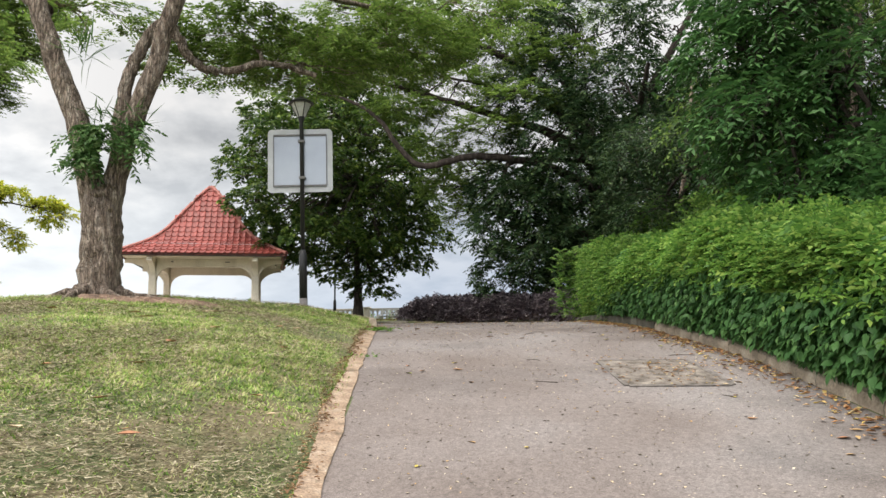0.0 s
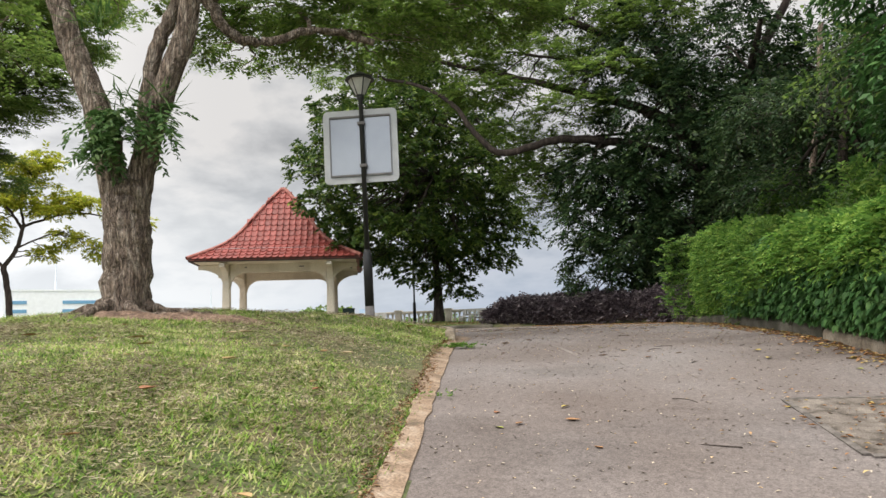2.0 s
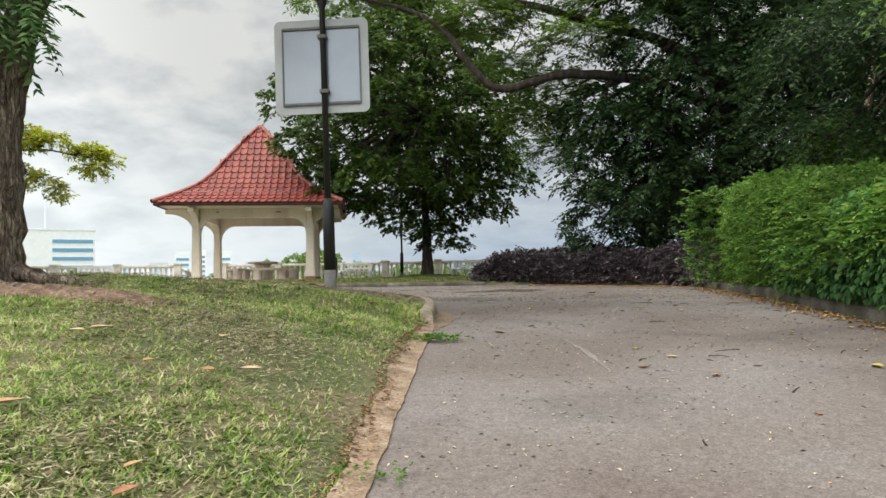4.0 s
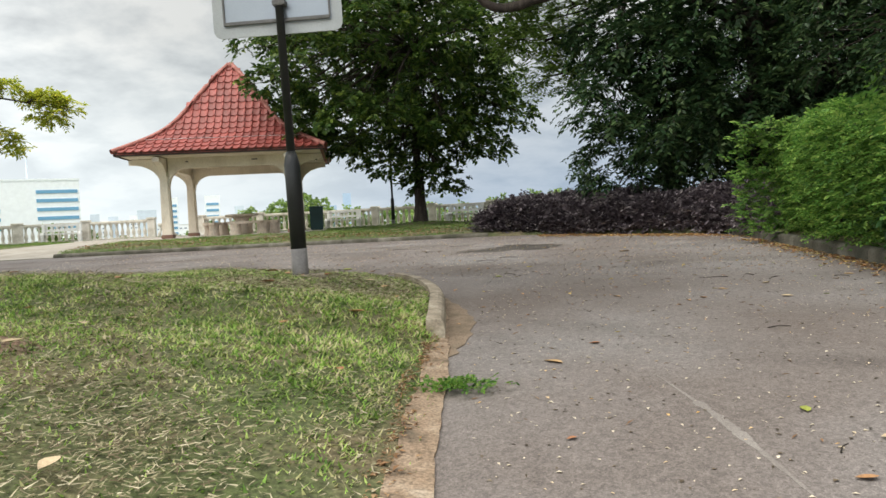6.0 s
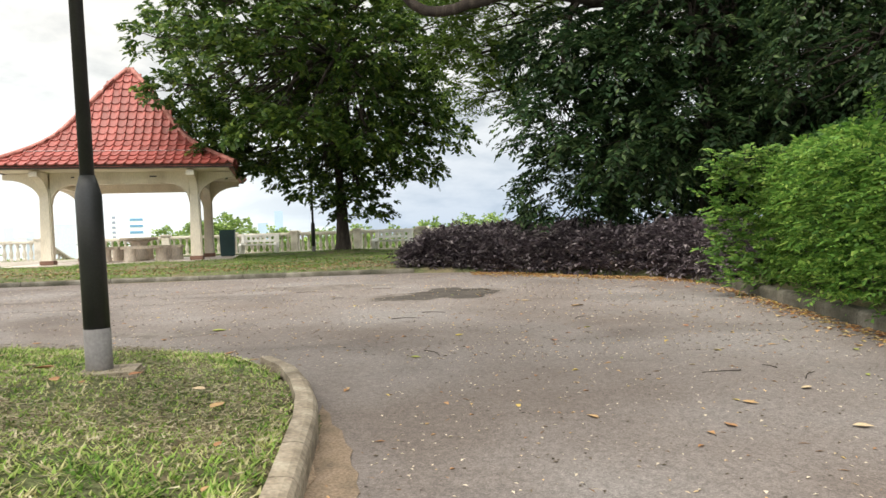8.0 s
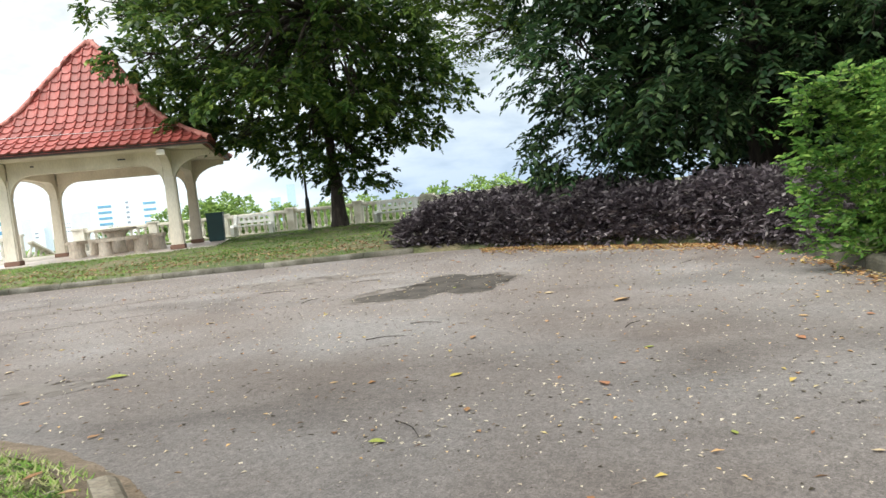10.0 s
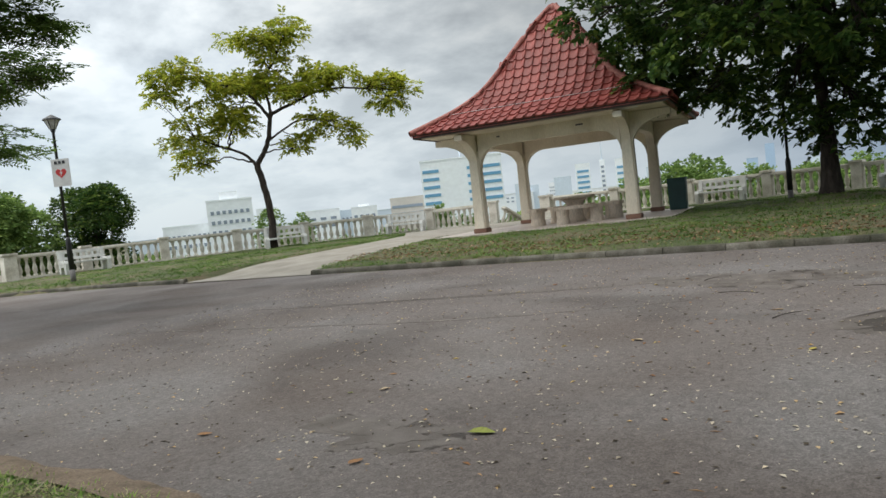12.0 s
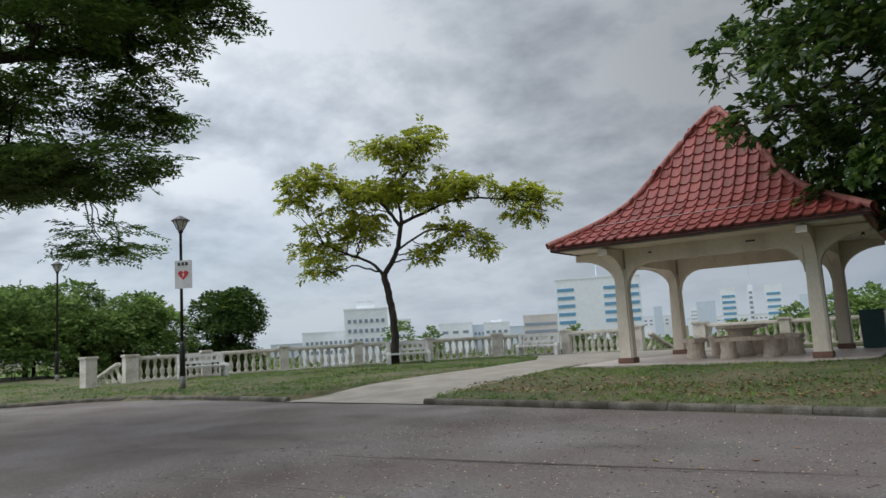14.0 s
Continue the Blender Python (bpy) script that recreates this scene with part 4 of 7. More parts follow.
# ---- white benches ----
def white_bench(x, y, turn, z=1.84):
    t = thing("garden_bench", pose(x, y, z, 0, 0, turn), "white painted concrete bench with a slotted back", "bench", "white benches along the balustrade")
    for k in (-0.72, 0.72):
        side = [(-0.30, 0.0), (-0.18, 0.0), (-0.14, 0.30), (0.10, 0.30), (0.16, 0.0), (0.28, 0.0), (0.30, 0.45), (0.36, 0.86), (0.24, 0.88), (0.16, 0.52), (-0.26, 0.52), (-0.32, 0.42)]
        part("side_support", slab(side, -0.06, 0.06, None, "x", k), M_WHITE, t)
    part("seat", box(1.62, 0.46, 0.07, 0, -0.03, 0.40, 0.015), M_WHITE, t)
    for h in (0.54, 0.76):
        part("back_rail", box(1.60, 0.06, 0.10, 0, 0.26 + (h - 0.54) * 0.25, h, 0.012), M_WHITE, t)
    for k in range(7):
        part("back_slat", box(0.08, 0.045, 0.14, -0.6 + k * 0.2, 0.285, 0.63), M_WHITE, t)


white_bench(-25.7, 27.6, 92 - 8)
white_bench(-22.3, 33.9, 55)
white_bench(-19.2, 37.6, 25)
white_bench(-7.3, 40.0, 0)
white_bench(-1.7, 38.9, -12)


# ---- lamp posts ----
def lamp_post(x, y, z, label, height=4.4, lean=0.0):
    t = thing("park_lamp", pose(x, y, z, 0, lean, 0), label, "street lamp", "park lamp posts")
    part("base_sleeve", lathe([(0.078, -0.12), (0.078, 0.27)], 14), M_GREYMETAL, t, "bare grey base sleeve", True)
    part("lower_post", lathe([(0.076, 0.27), (0.076, 1.08), (0.062, 1.14), (0.045, 1.2)], 14), M_DARKMETAL, t, smooth=True)
    part("upper_post", lathe([(0.042, 1.18), (0.038, height - 0.42), (0.06, height - 0.38), (0.075, height - 0.32)], 12), M_DARKMETAL, t, smooth=True)
    head = part("lantern", lathe([(0.075, height - 0.32), (0.20, height - 0.06)], 6), M_LAMPGLASS, t, "frosted lantern glass")
    for k in range(6):
        a = radians(60 * k)
        hp_ = Heap()
        tube(hp_, [(0.078 * math.cos(a), 0.078 * math.sin(a), height - 0.32), (0.205 * math.cos(a), 0.205 * math.sin(a), height - 0.06)], 0.010, 0.010, 4, 2)
        child("lantern_rib", hp_.mesh("lantern_rib", M_DARKMETAL), head)
    part("lantern_cap", lathe([(0.25, height - 0.06), (0.24, height - 0.03), (0.10, height + 0.05), (0.03, height + 0.09)], 12), M_DARKMETAL, t)
    return t


GZ1 = lambda x, y: float(ground_z(np.array([x]), np.array([y]))[0])
lamp_post(-2.31, 13.93, 1.70, "black steel lamp post standing on the grass island", 4.12, -1.3)
lamp_post(-21.44, 24.93, 1.88, "black steel lamp post on the far lawn", 4.62)
lamp_post(-4.58, 37.0, GZ1(-4.58, 37.0), "black steel lamp post behind the leafy tree", 4.5)
lamp_post(-34.5, 25.6, GZ1(-34.5, 25.6), "black steel lamp post below the hilltop", 4.8)
foot = thing("lamp_footing", pose(-2.31, 13.93, GZ1(-2.31, 13.93), 0, 0, 12), "square concrete footing under the lamp post", "footing")
part("footing_block", box(0.36, 0.36, 0.13, 0.06, -0.02, -0.105, 0.02), M_CONCRETE, foot)

# the back of the large square sign on the lamp post
sign = thing("road_sign", pose(-2.42, 14.00, 4.65, 0, -1.0, 1), "pale aluminium sign seen from its plain back", "sign")
part("panel", slab(rounded(1.25, 1.25, 0.08), 0.0, 0.014, None, "y"), M_ALU_EDGE, sign)
part("centre_sheet", slab(rounded(1.05, 1.05, 0.02), -0.012, -0.002, None, "y"), M_ALU, sign, "brushed aluminium centre sheet")
for k in (-0.50, 0.50):
    part("channel_rail", box(1.02, 0.03, 0.03, 0, -0.027, k - 0.015), M_GREYMETAL, sign)
for k in (-0.51, 0.51):
    part("channel_stile", box(0.016, 0.012, 1.0, k, -0.02, -0.50), M_GREYMETAL, sign)
for k in (-0.36, 0.36):
    part("clamp", box(0.12, 0.10, 0.05, 0.04 - 0.023 * k, -0.07, k - 0.02, 0.005), M_GREYMETAL, sign)

# the small sign on the far lamp post
aed = thing("notice_sign", pose(-21.33, 24.95, 4.93, 0, 0, 38), "small pale notice with a red heart sign", "sign")
part("plate", slab(rounded(0.50, 0.78, 0.02), -0.02, 0.0, None, "y"), M_SIGNWHITE, aed)
heart = []
for k in range(24):
    a = 2 * math.pi * k / 24
    heart.append((0.0095 * 16 * math.sin(a) ** 3, 0.0095 * (13 * math.cos(a) - 5 * math.cos(2 * a) - 2 * math.cos(3 * a) - math.cos(4 * a)) - 0.01))
part("heart", slab(heart, -0.026, -0.0205, None, "y"), M_RED, aed, "red heart emblem")
bolt = [(0.02, 0.09), (-0.04, -0.02), (-0.005, -0.02), (-0.02, -0.11), (0.045, 0.01), (0.01, 0.01)]
part("bolt_mark", slab(bolt, -0.031, -0.0265, None, "y"), M_SIGNWHITE, aed)
for k in range(3):
    part("letter_bar", box(0.075, 0.006, 0.085, -0.12 + k * 0.11, -0.024, 0.25), M_INK, aed)

# manhole-like patch in the road
hole = thing("utility_cover", Matrix(), "square broken concrete utility cover in the road", "utility cover", kind="structure")
bm = bmesh.new()
cover = [(1.66, 6.06), (2.50, 6.04), (2.52, 7.20), (1.70, 7.22)]
slab(cover, 0.003, 0.010, bm)
for v in bm.verts:
    v.co.z += float(road_z(v.co.y))
part("cover", bm, M_PATCH, hole)
rim = bmesh.new()
for (ax, ay), (bx, by) in zip(cover, cover[1:] + cover[:1]):
    dx, dy = bx - ax, by - ay
    L = math.hypot(dx, dy)
    ox, oy = -dy / L * 0.04, dx / L * 0.04
    slab([(ax, ay), (bx, by), (bx - ox, by - oy), (ax - ox, ay - oy)], 0.004, 0.012, rim)
for v in rim.verts:
    v.co.z += float(road_z(v.co.y))
part("rim", rim, M_RIM, hole, "dark worn rim")


# damp patches on the asphalt
def damp(name, cx, cy, rx, ry, seed, label, wet=True):
    r = np.random.default_rng(seed)
    ph = r.uniform(0, 6.28, 14)
    pts = []
    for k in range(120):
        a = 2 * math.pi * k / 120
        w = 1 + sum(0.30 / (m + 1) ** 0.8 * math.sin((m + 2) * a + ph[m]) for m in range(14)) + 0.05 * r.normal()
        pts.append((math.cos(a) * max(0.25, w), math.sin(a) * max(0.25, w)))
    ob = thing(name, Matrix(), label, "puddle", kind="structure")
    for layer, (k_, film) in enumerate(((1.12, M_DAMP), (1.0 if wet else 0.7, M_WET if wet else M_DAMP))):
        bm = bmesh.new()
        slab([(cx + rx * k_ * u_ * (1 + 0.04 * r.normal()), cy + ry * k_ * v_ * (1 + 0.04 * r.normal())) for u_, v_ in pts], 0.0004 + 0.0012 * layer, 0.0012 + 0.0012 * layer, bm)
        for v in bm.verts:
            v.co.z += float(road_z(v.co.y))
        bmesh.ops.triangulate(bm, faces=bm.faces[:])
        part("damp_film", bm, film, ob)


damp("puddle", -0.02, 20.55, 0.80, 0.70, 4, "dark damp puddle stain on the asphalt")
damp("oil_stain", -3.1, 17.1, 0.36, 0.26, 8, "small dark oil stain on the asphalt", False)
damp("oil_stain", -2.3, 22.4, 0.85, 0.55, 12, "broad faint brown stain near the lawn kerb", False)


def road_mark(name, points, width, material, label, category):
    """A thin worn streak following the road surface."""
    p = smooth_path([(x, y, 0) for x, y in points], 14)[:, :2]
    r = np.random.default_rng(len(points) * 7)
    w = width * (0.35 + np.abs(np.convolve(r.normal(0, 1, len(p) + 4), np.ones(5) / 5, "valid"))) * np.sin(np.linspace(0.15, math.pi - 0.15, len(p)))
    a, b = strip(p, -0.5, 0.5)
    side_ = b - a
    bm_ = bmesh.new()
    lo_, hi_ = p - side_ * w[:, None], p + side_ * w[:, None]
    slab([tuple(q) for q in lo_] + [tuple(q) for q in hi_[::-1]], 0.0005, 0.0018, bm_)
    for v_ in bm_.verts:
        v_.co.z += float(road_z(v_.co.y))
    bmesh.ops.triangulate(bm_, faces=bm_.faces[:])
    ob_ = thing(name, Matrix(), label, category, kind="structure")
    part("streak", bm_, material, ob_)


M_CHALK = surface("dusty_scuffed_asphalt", [(0.3, (0.19, 0.166, 0.153)), (0.7, (0.26, 0.235, 0.218))], 6, 160, 0.35, 0.95, 0.4, bump_dist=0.004)
road_mark("scuff_mark", [(0.38, 10.9), (0.45, 10.55), (0.50, 10.3), (0.55, 9.95), (0.60, 9.55)], 0.028, M_CHALK, "pale dusty scuff streak on the asphalt", "road mark")
road_mark("tyre_mark", [(-9.5, 19.4), (-8.1, 19.64), (-6.6, 19.9), (-5.2, 20.14), (-3.7, 20.65), (-2.6, 21.2)], 0.06, M_DAMP, "dark tyre streak curving over the junction", "road mark")
road_mark("tyre_mark", [(-8.8, 20.9), (-6.8, 21.3), (-5.0, 21.8), (-3.4, 22.3)], 0.05, M_DAMP, "faint second tyre streak over the junction", "road mark")


# ---- trees ----
def tree(name, base, label, limbs, pads, seed, bark, leaf, leaf_size, sprays_per, count=12, reach=0.5, trunk=None, sides=10, droop=0.25, twig_r=0.03, shell=0.35, flare=0.12, spread=0.9, low=-0.7, noise=1.0, level=1.0):
    """limbs: (points, r0, r1) from the base; pads: (centre, radii, weight) of leaves, all as offsets from the base."""
    rng = np.random.default_rng(seed)
    t = thing(name, pose(*base), label, "tree")
    wood = Heap()
    joints = []
    for k, (pts, r0, r1) in enumerate(limbs):
        p = tube(wood, pts, r0, r1, sides, 7, 0.012, rng, 0.022, flare if k == 0 else None)
        for q_, s_ in zip(p, np.linspace(0, 1, len(p))):
            if k > 0 or s_ > 0.75:
                joints.append((*q_, r0 + (r1 - r0) * s_))
    child("trunk", wood.mesh("trunk", bark, True), t)
    J = np.array(joints)
    twigs, crown = Heap(), Heap()
    for centre, radii, weight in pads:
        c, r = np.array(centre, float), np.array(radii, float)
        # one bough to the pad, then finer ones through it
        score = np.linalg.norm(J[:, :3] - c, axis=1) + np.maximum(0, J[:, 2] - c[2]) * 1.5
        j = J[np.argmin(score)]
        start = j[:3]
        bend = (start + c) / 2 + np.array([0, 0, 0.12]) * np.linalg.norm(c - start) + rng.normal(0, 0.12, 3)
        r_b = min(j[3] * 0.7, twig_r * (1 + np.linalg.norm(c - start) * 0.5))
        tube(twigs, [start, bend, c - (c - start) * 0.15], r_b, r_b * 0.45, 6, 5, 0.03, rng)
        for _ in range(int(3 + weight * 3)):
            d = unit(rng.normal(0, 1, 3)) * r * rng.uniform(0.6, 0.98)
            e = c + d
            s0 = c - (c - start) * rng.uniform(0.05, 0.35)
            tube(twigs, [s0, (s0 + e) / 2 + rng.normal(0, 0.10, 3) * r.mean(), e], r_b * 0.45, 0.006, 5, 4, 0.02, rng)
        n_ = int(sprays_per * weight)
        at, out = in_pad(rng, n_, c, r, shell, low)
        along = out * [1, 1, 0.45] + rng.normal(0, 0.5, at.shape)
        along[:, 2] *= level
        sprays(crown, at, along, count, reach, leaf_size[0], leaf_size[1], rng, droop, spread, twigs, noise)
    tagged(child("bough", twigs.mesh("bough", bark, True), t), kind="stuff")
    child("crown", crown.mesh("crown", leaf), t)
    return t


def tiers(pads, seed, parts=4, spread_=1.0, size=0.66, rise_=1.8):
    """Breaks broad pads of leaves into smaller, looser tiers."""
    r = np.random.default_rng(seed)
    out = []
    for c, rad, w in pads:
        c, rad = np.array(c, float), np.array(rad, float)
        for k in range(parts):
            d = unit(r.normal(0, 1, 3)) * r.uniform(0.5, 1.0)
            out.append((tuple(c + d * rad * [spread_, spread_, rise_]), tuple(rad * r.uniform(0.8, 1.2) * size * [1, 1, 0.75]), w * 1.1 / parts))
    return out


vr = np.random.default_rng(11)

# the broad shade tree on the island
BT = (-4.93, 11.15, 1.80)
bt_limbs = [
    ([(0, 0, -0.2), (0.02, 0, 0.7), (0.0, 0, 1.3), (0.0, 0.0, 1.75)], 0.31, 0.27),
    ([(-0.06, 0, 1.25), (-0.33, -0.05, 2.5), (-0.77, -0.1, 3.7), (-1.2, -0.1, 5.0), (-1.7, 0.2, 6.6)], 0.215, 0.12),
    ([(0.06, 0, 1.25), (0.30, 0.05, 2.5), (0.68, 0.1, 3.7), (1.06, 0.1, 5.0), (1.9, 0.6, 6.4)], 0.185, 0.11),
    ([(0.12, 0.15, 2.0), (0.10, 0.30, 3.1), (0.30, 0.4, 4.05), (0.62, 0.5, 4.60), (0.86, 0.6, 4.40), (1.1, 0.7, 4.0), (1.6, 0.9, 3.92), (2.2, 1.2, 4.2), (3.0, 1.6, 4.1)], 0.12, 0.05),
    ([(1.06, 0.1, 5.0), (2.0, 1.0, 5.6), (3.4, 2.2, 5.8), (4.8, 3.2, 6.0)], 0.09, 0.03),
    ([(-1.0, 0, 4.6), (-2.2, 0.8, 5.4), (-3.6, 1.6, 6.0)], 0.11, 0.04),
]
bt_pads = [((2.6, 2.6, 4.75), (1.6, 1.3, 0.45), 1.0), ((4.3, 3.3, 5.3), (1.7, 1.4, 0.5), 1.1), ((1.4, 2.6, 5.3), (1.3, 1.2, 0.4), 0.8),
           ((-1.3, 2.2, 5.5), (1.1, 1.0, 0.3), 0.3), ((-3.9, 1.8, 5.2), (1.2, 1.1, 0.4), 0.3), ((0.4, 3.4, 5.0), (1.3, 1.0, 0.35), 0.6), ((2.4, 0.2, 6.2), (2.0, 1.7, 0.6), 1.0),
           ((5.6, 2.6, 6.0), (1.7, 1.6, 0.6), 0.9), ((-2.6, -0.6, 6.8), (2.0, 1.8, 0.6), 0.45), ((0.3, 0.6, 7.3), (2.2, 2.0, 0.7), 0.8), ((3.6, 4.6, 5.6), (1.5, 1.0, 0.4), 0.7), ((-4.2, 3.4, 5.0), (1.0, 0.8, 0.35), 0.3)]
big = tree("shade_tree", BT, "broad forked shade tree with ferns on its trunk", bt_limbs, bt_pads, 21, M_BARK, M_FEATHER, (0.10, 0.046), 430, 16, 0.40, droop=0.15, sides=16, twig_r=0.03, flare=0.06, noise=0.4, level=0.4, spread=1.1)
# ferns lodged in the fork
for k, (x, y, z, n_, size) in enumerate(((0.02, -0.28, 2.55, 30, 0.46), (-0.10, -0.32, 2.25, 26, 0.42), (0.06, -0.20, 2.85, 36, 0.50), (0.44, -0.05, 2.60, 20, 0.46), (-0.30, -0.2, 3.85, 38, 0.66), (0.42, 0.0, 2.85, 32, 0.56))):
    hp = Heap()
    at = np.tile([x, y, z], (n_, 1)) + vr.normal(0, 0.09, (n_, 3))
    way = unit(np.c_[vr.normal(0.5 if k in (3, 5) else 0, 0.55, n_), vr.normal(-0.6, 0.5, n_), vr.normal(-0.35 if k < 2 or k == 3 else 0.15, 0.5, n_)])
    if k in (2, 4, 5):
        leaves(hp, at, way, np.tile([0, 0, 1.0], (n_, 1)), vr.uniform(0.4, 1.0, n_) * size, vr.uniform(0.02, 0.035, n_))
    else:
        sprays(hp, at, way, 24, size * 0.95, 0.11, 0.04, vr, 0.5, 1.1)
    tagged(child("fern", hp.mesh("fern", M_FERN), big), "drooping green fern clump", kind="stuff")
# bare roots and earth at its foot
for k in range(7):
    a = radians(-150 + 50 * k)
    hp = Heap()
    q0 = [(0.25 * math.cos(a), 0.25 * math.sin(a), 0.20), (0.6 * math.cos(a), 0.6 * math.sin(a), 0.07), (1.15 * math.cos(a + 0.2), 1.15 * math.sin(a + 0.2), -0.02 if a < 0 else 0.02), (1.7 * math.cos(a + 0.35), 1.7 * math.sin(a + 0.35), -0.10)]
    tube(hp, q0, 0.085, 0.025, 7, 5, 0.012, vr)
    child("root", hp.mesh("root", M_BARK, True), big)
# a broad fissured surface root running out from the trunk over the grass
nu, nv = 56, 26
uu, vv = np.meshgrid(np.linspace(0, 1, nu), np.linspace(-1, 1, nv), indexing="ij")
half = 0.40 * (1 - 0.45 * uu ** 2) * (1 + 0.12 * np.sin(uu * 9) + 0.05 * np.sin(uu * 23))
rx = 0.10 + 2.2 * uu + 0.05 * np.sin(vv * 5)
ry = -0.62 - 0.14 * uu + 0.05 * np.sin(uu * 6) + vv * half
rise = 0.12 * np.clip(1 - vv ** 2, 0, 1) ** 0.7 * np.clip(1 - uu ** 4, 0, 1) * (1 - 0.35 * uu)
rough_ = 0.55 + 0.45 * np.abs(np.sin(vv * 7 + 1.3 * np.sin(uu * 8))) * np.abs(np.cos(uu * 19 + 2 * np.sin(vv * 4))) ** 0.4
rz = ground_z(BT[0] + rx, BT[1] + ry) - BT[2] - 0.012 + rise * rough_ + vr.normal(0, 0.006, rx.shape) * (rise > 0.01)
hp = Heap()
ki, kj = np.meshgrid(np.arange(nu - 1), np.arange(nv - 1), indexing="ij")
q_ = (ki * nv + kj).ravel()
hp.add(np.stack([rx.ravel(), ry.ravel(), rz.ravel()], 1), np.stack([q_, q_ + nv, q_ + nv + 1, q_ + 1], 1))
child("root", hp.mesh("root", M_ROOT), big, "low cracked brown surface root")

# the dense round-leaved tree behind the kerb
T2 = (-3.2, 34.5, 1.95)
t2_limbs = [([(0, 0, -0.2), (0.03, 0, 1.2), (-0.05, 0.05, 3.0), (0.05, 0, 6.0), (0, 0, 10.2)], 0.25, 0.05)]
t2_pads = []
for h, rad, k_n, off in ((2.0, 1.9, 6, -0.8), (2.9, 3.3, 10, 0.0), (3.7, 4.0, 11, -0.5), (4.6, 4.3, 12, -0.8), (5.6, 4.6, 13, -1.0), (6.7, 4.8, 14, -1.15), (8.0, 4.6, 13, -1.2), (9.2, 3.8, 10, -1.1), (10.3, 2.7, 7, -0.9), (11.3, 1.4, 4, -0.7)):
    for k in range(k_n):
        a = 2 * math.pi * (k + vr.uniform(-0.3, 0.3)) / k_n + h
        rr = rad * vr.uniform(0.68, 1.0)
        size_ = vr.uniform(0.75, 1.2)
        if h < 3.4 and math.sin(a) < -0.25:
            continue
        hx, hz = rr * math.cos(a) + off, h + vr.uniform(-0.45, 0.45)
        if hx < -1.8 - (hz - 2.3) * 1.9:
            continue
        t2_pads.append(((hx, rr * math.sin(a) - 0.3, hz), (size_, size_, size_ * 0.5), size_ * 0.95))
    for k in range(int(rad * 1.0)):
        a, rr = vr.uniform(0, 6.28), rad * vr.uniform(0.12, 0.5)
        t2_pads.append(((rr * math.cos(a) + off, rr * math.sin(a), h + 0.3 + vr.uniform(-0.3, 0.3)), (1.1, 1.1, 0.5), 0.8))
tree("leafy_tree", T2, "dense dark-leaved tree standing on the lawn", t2_limbs, t2_pads, 31, M_BARKDARK, M_BROAD, (0.22, 0.115), 63, 9, 0.30, droop=0.4, twig_r=0.022, flare=0.20, shell=0.5)

# the flat-topped yellow-green tree by the balustrade
T3 = (-22.7, 33.6, 1.78)
c3, s3 = math.cos(radians(45)), math.sin(radians(45))
wide = lambda u, w, z: ((u * (0.87 if u < 0 else 1.0) + 0.1 * (z > 3.6)) * c3 - w * s3, (u * (0.87 if u < 0 else 1.0) + 0.1 * (z > 3.6)) * s3 + w * c3, z * (1.05 if z > 4.4 else 1.0))
t3_limbs = [([(0, 0, -0.2), wide(0.02, 0, 1.4), wide(-0.12, 0, 2.6), wide(-0.32, 0, 3.5)], 0.15, 0.12),
            ([wide(-0.32, 0, 3.4), wide(-0.9, 0.2, 3.9), wide(-1.9, 0.4, 4.3), wide(-3.0, 0.3, 4.5)], 0.07, 0.03),
            ([wide(-0.32, 0, 3.4), wide(0.15, 0, 4.3), wide(0.4, 0, 5.2)], 0.11, 0.08),
            ([wide(0.4, 0, 5.1), wide(1.3, 0.3, 5.5), wide(2.6, 0.3, 5.9), wide(4.2, 0.2, 5.8)], 0.075, 0.03),
            ([wide(0.3, 0, 5.0), wide(-0.5, -0.3, 5.9), wide(-2.0, -0.3, 6.4), wide(-3.4, 0, 6.7)], 0.07, 0.03),
            ([wide(0.4, 0, 5.2), wide(0.3, 0.4, 6.4), wide(0.9, 0.4, 7.4), wide(1.2, 0.3, 8.1)], 0.06, 0.025),
            ([wide(0.15, 0, 4.3), wide(1.4, -0.5, 4.7), wide(2.6, -0.5, 4.6)], 0.05, 0.02)]
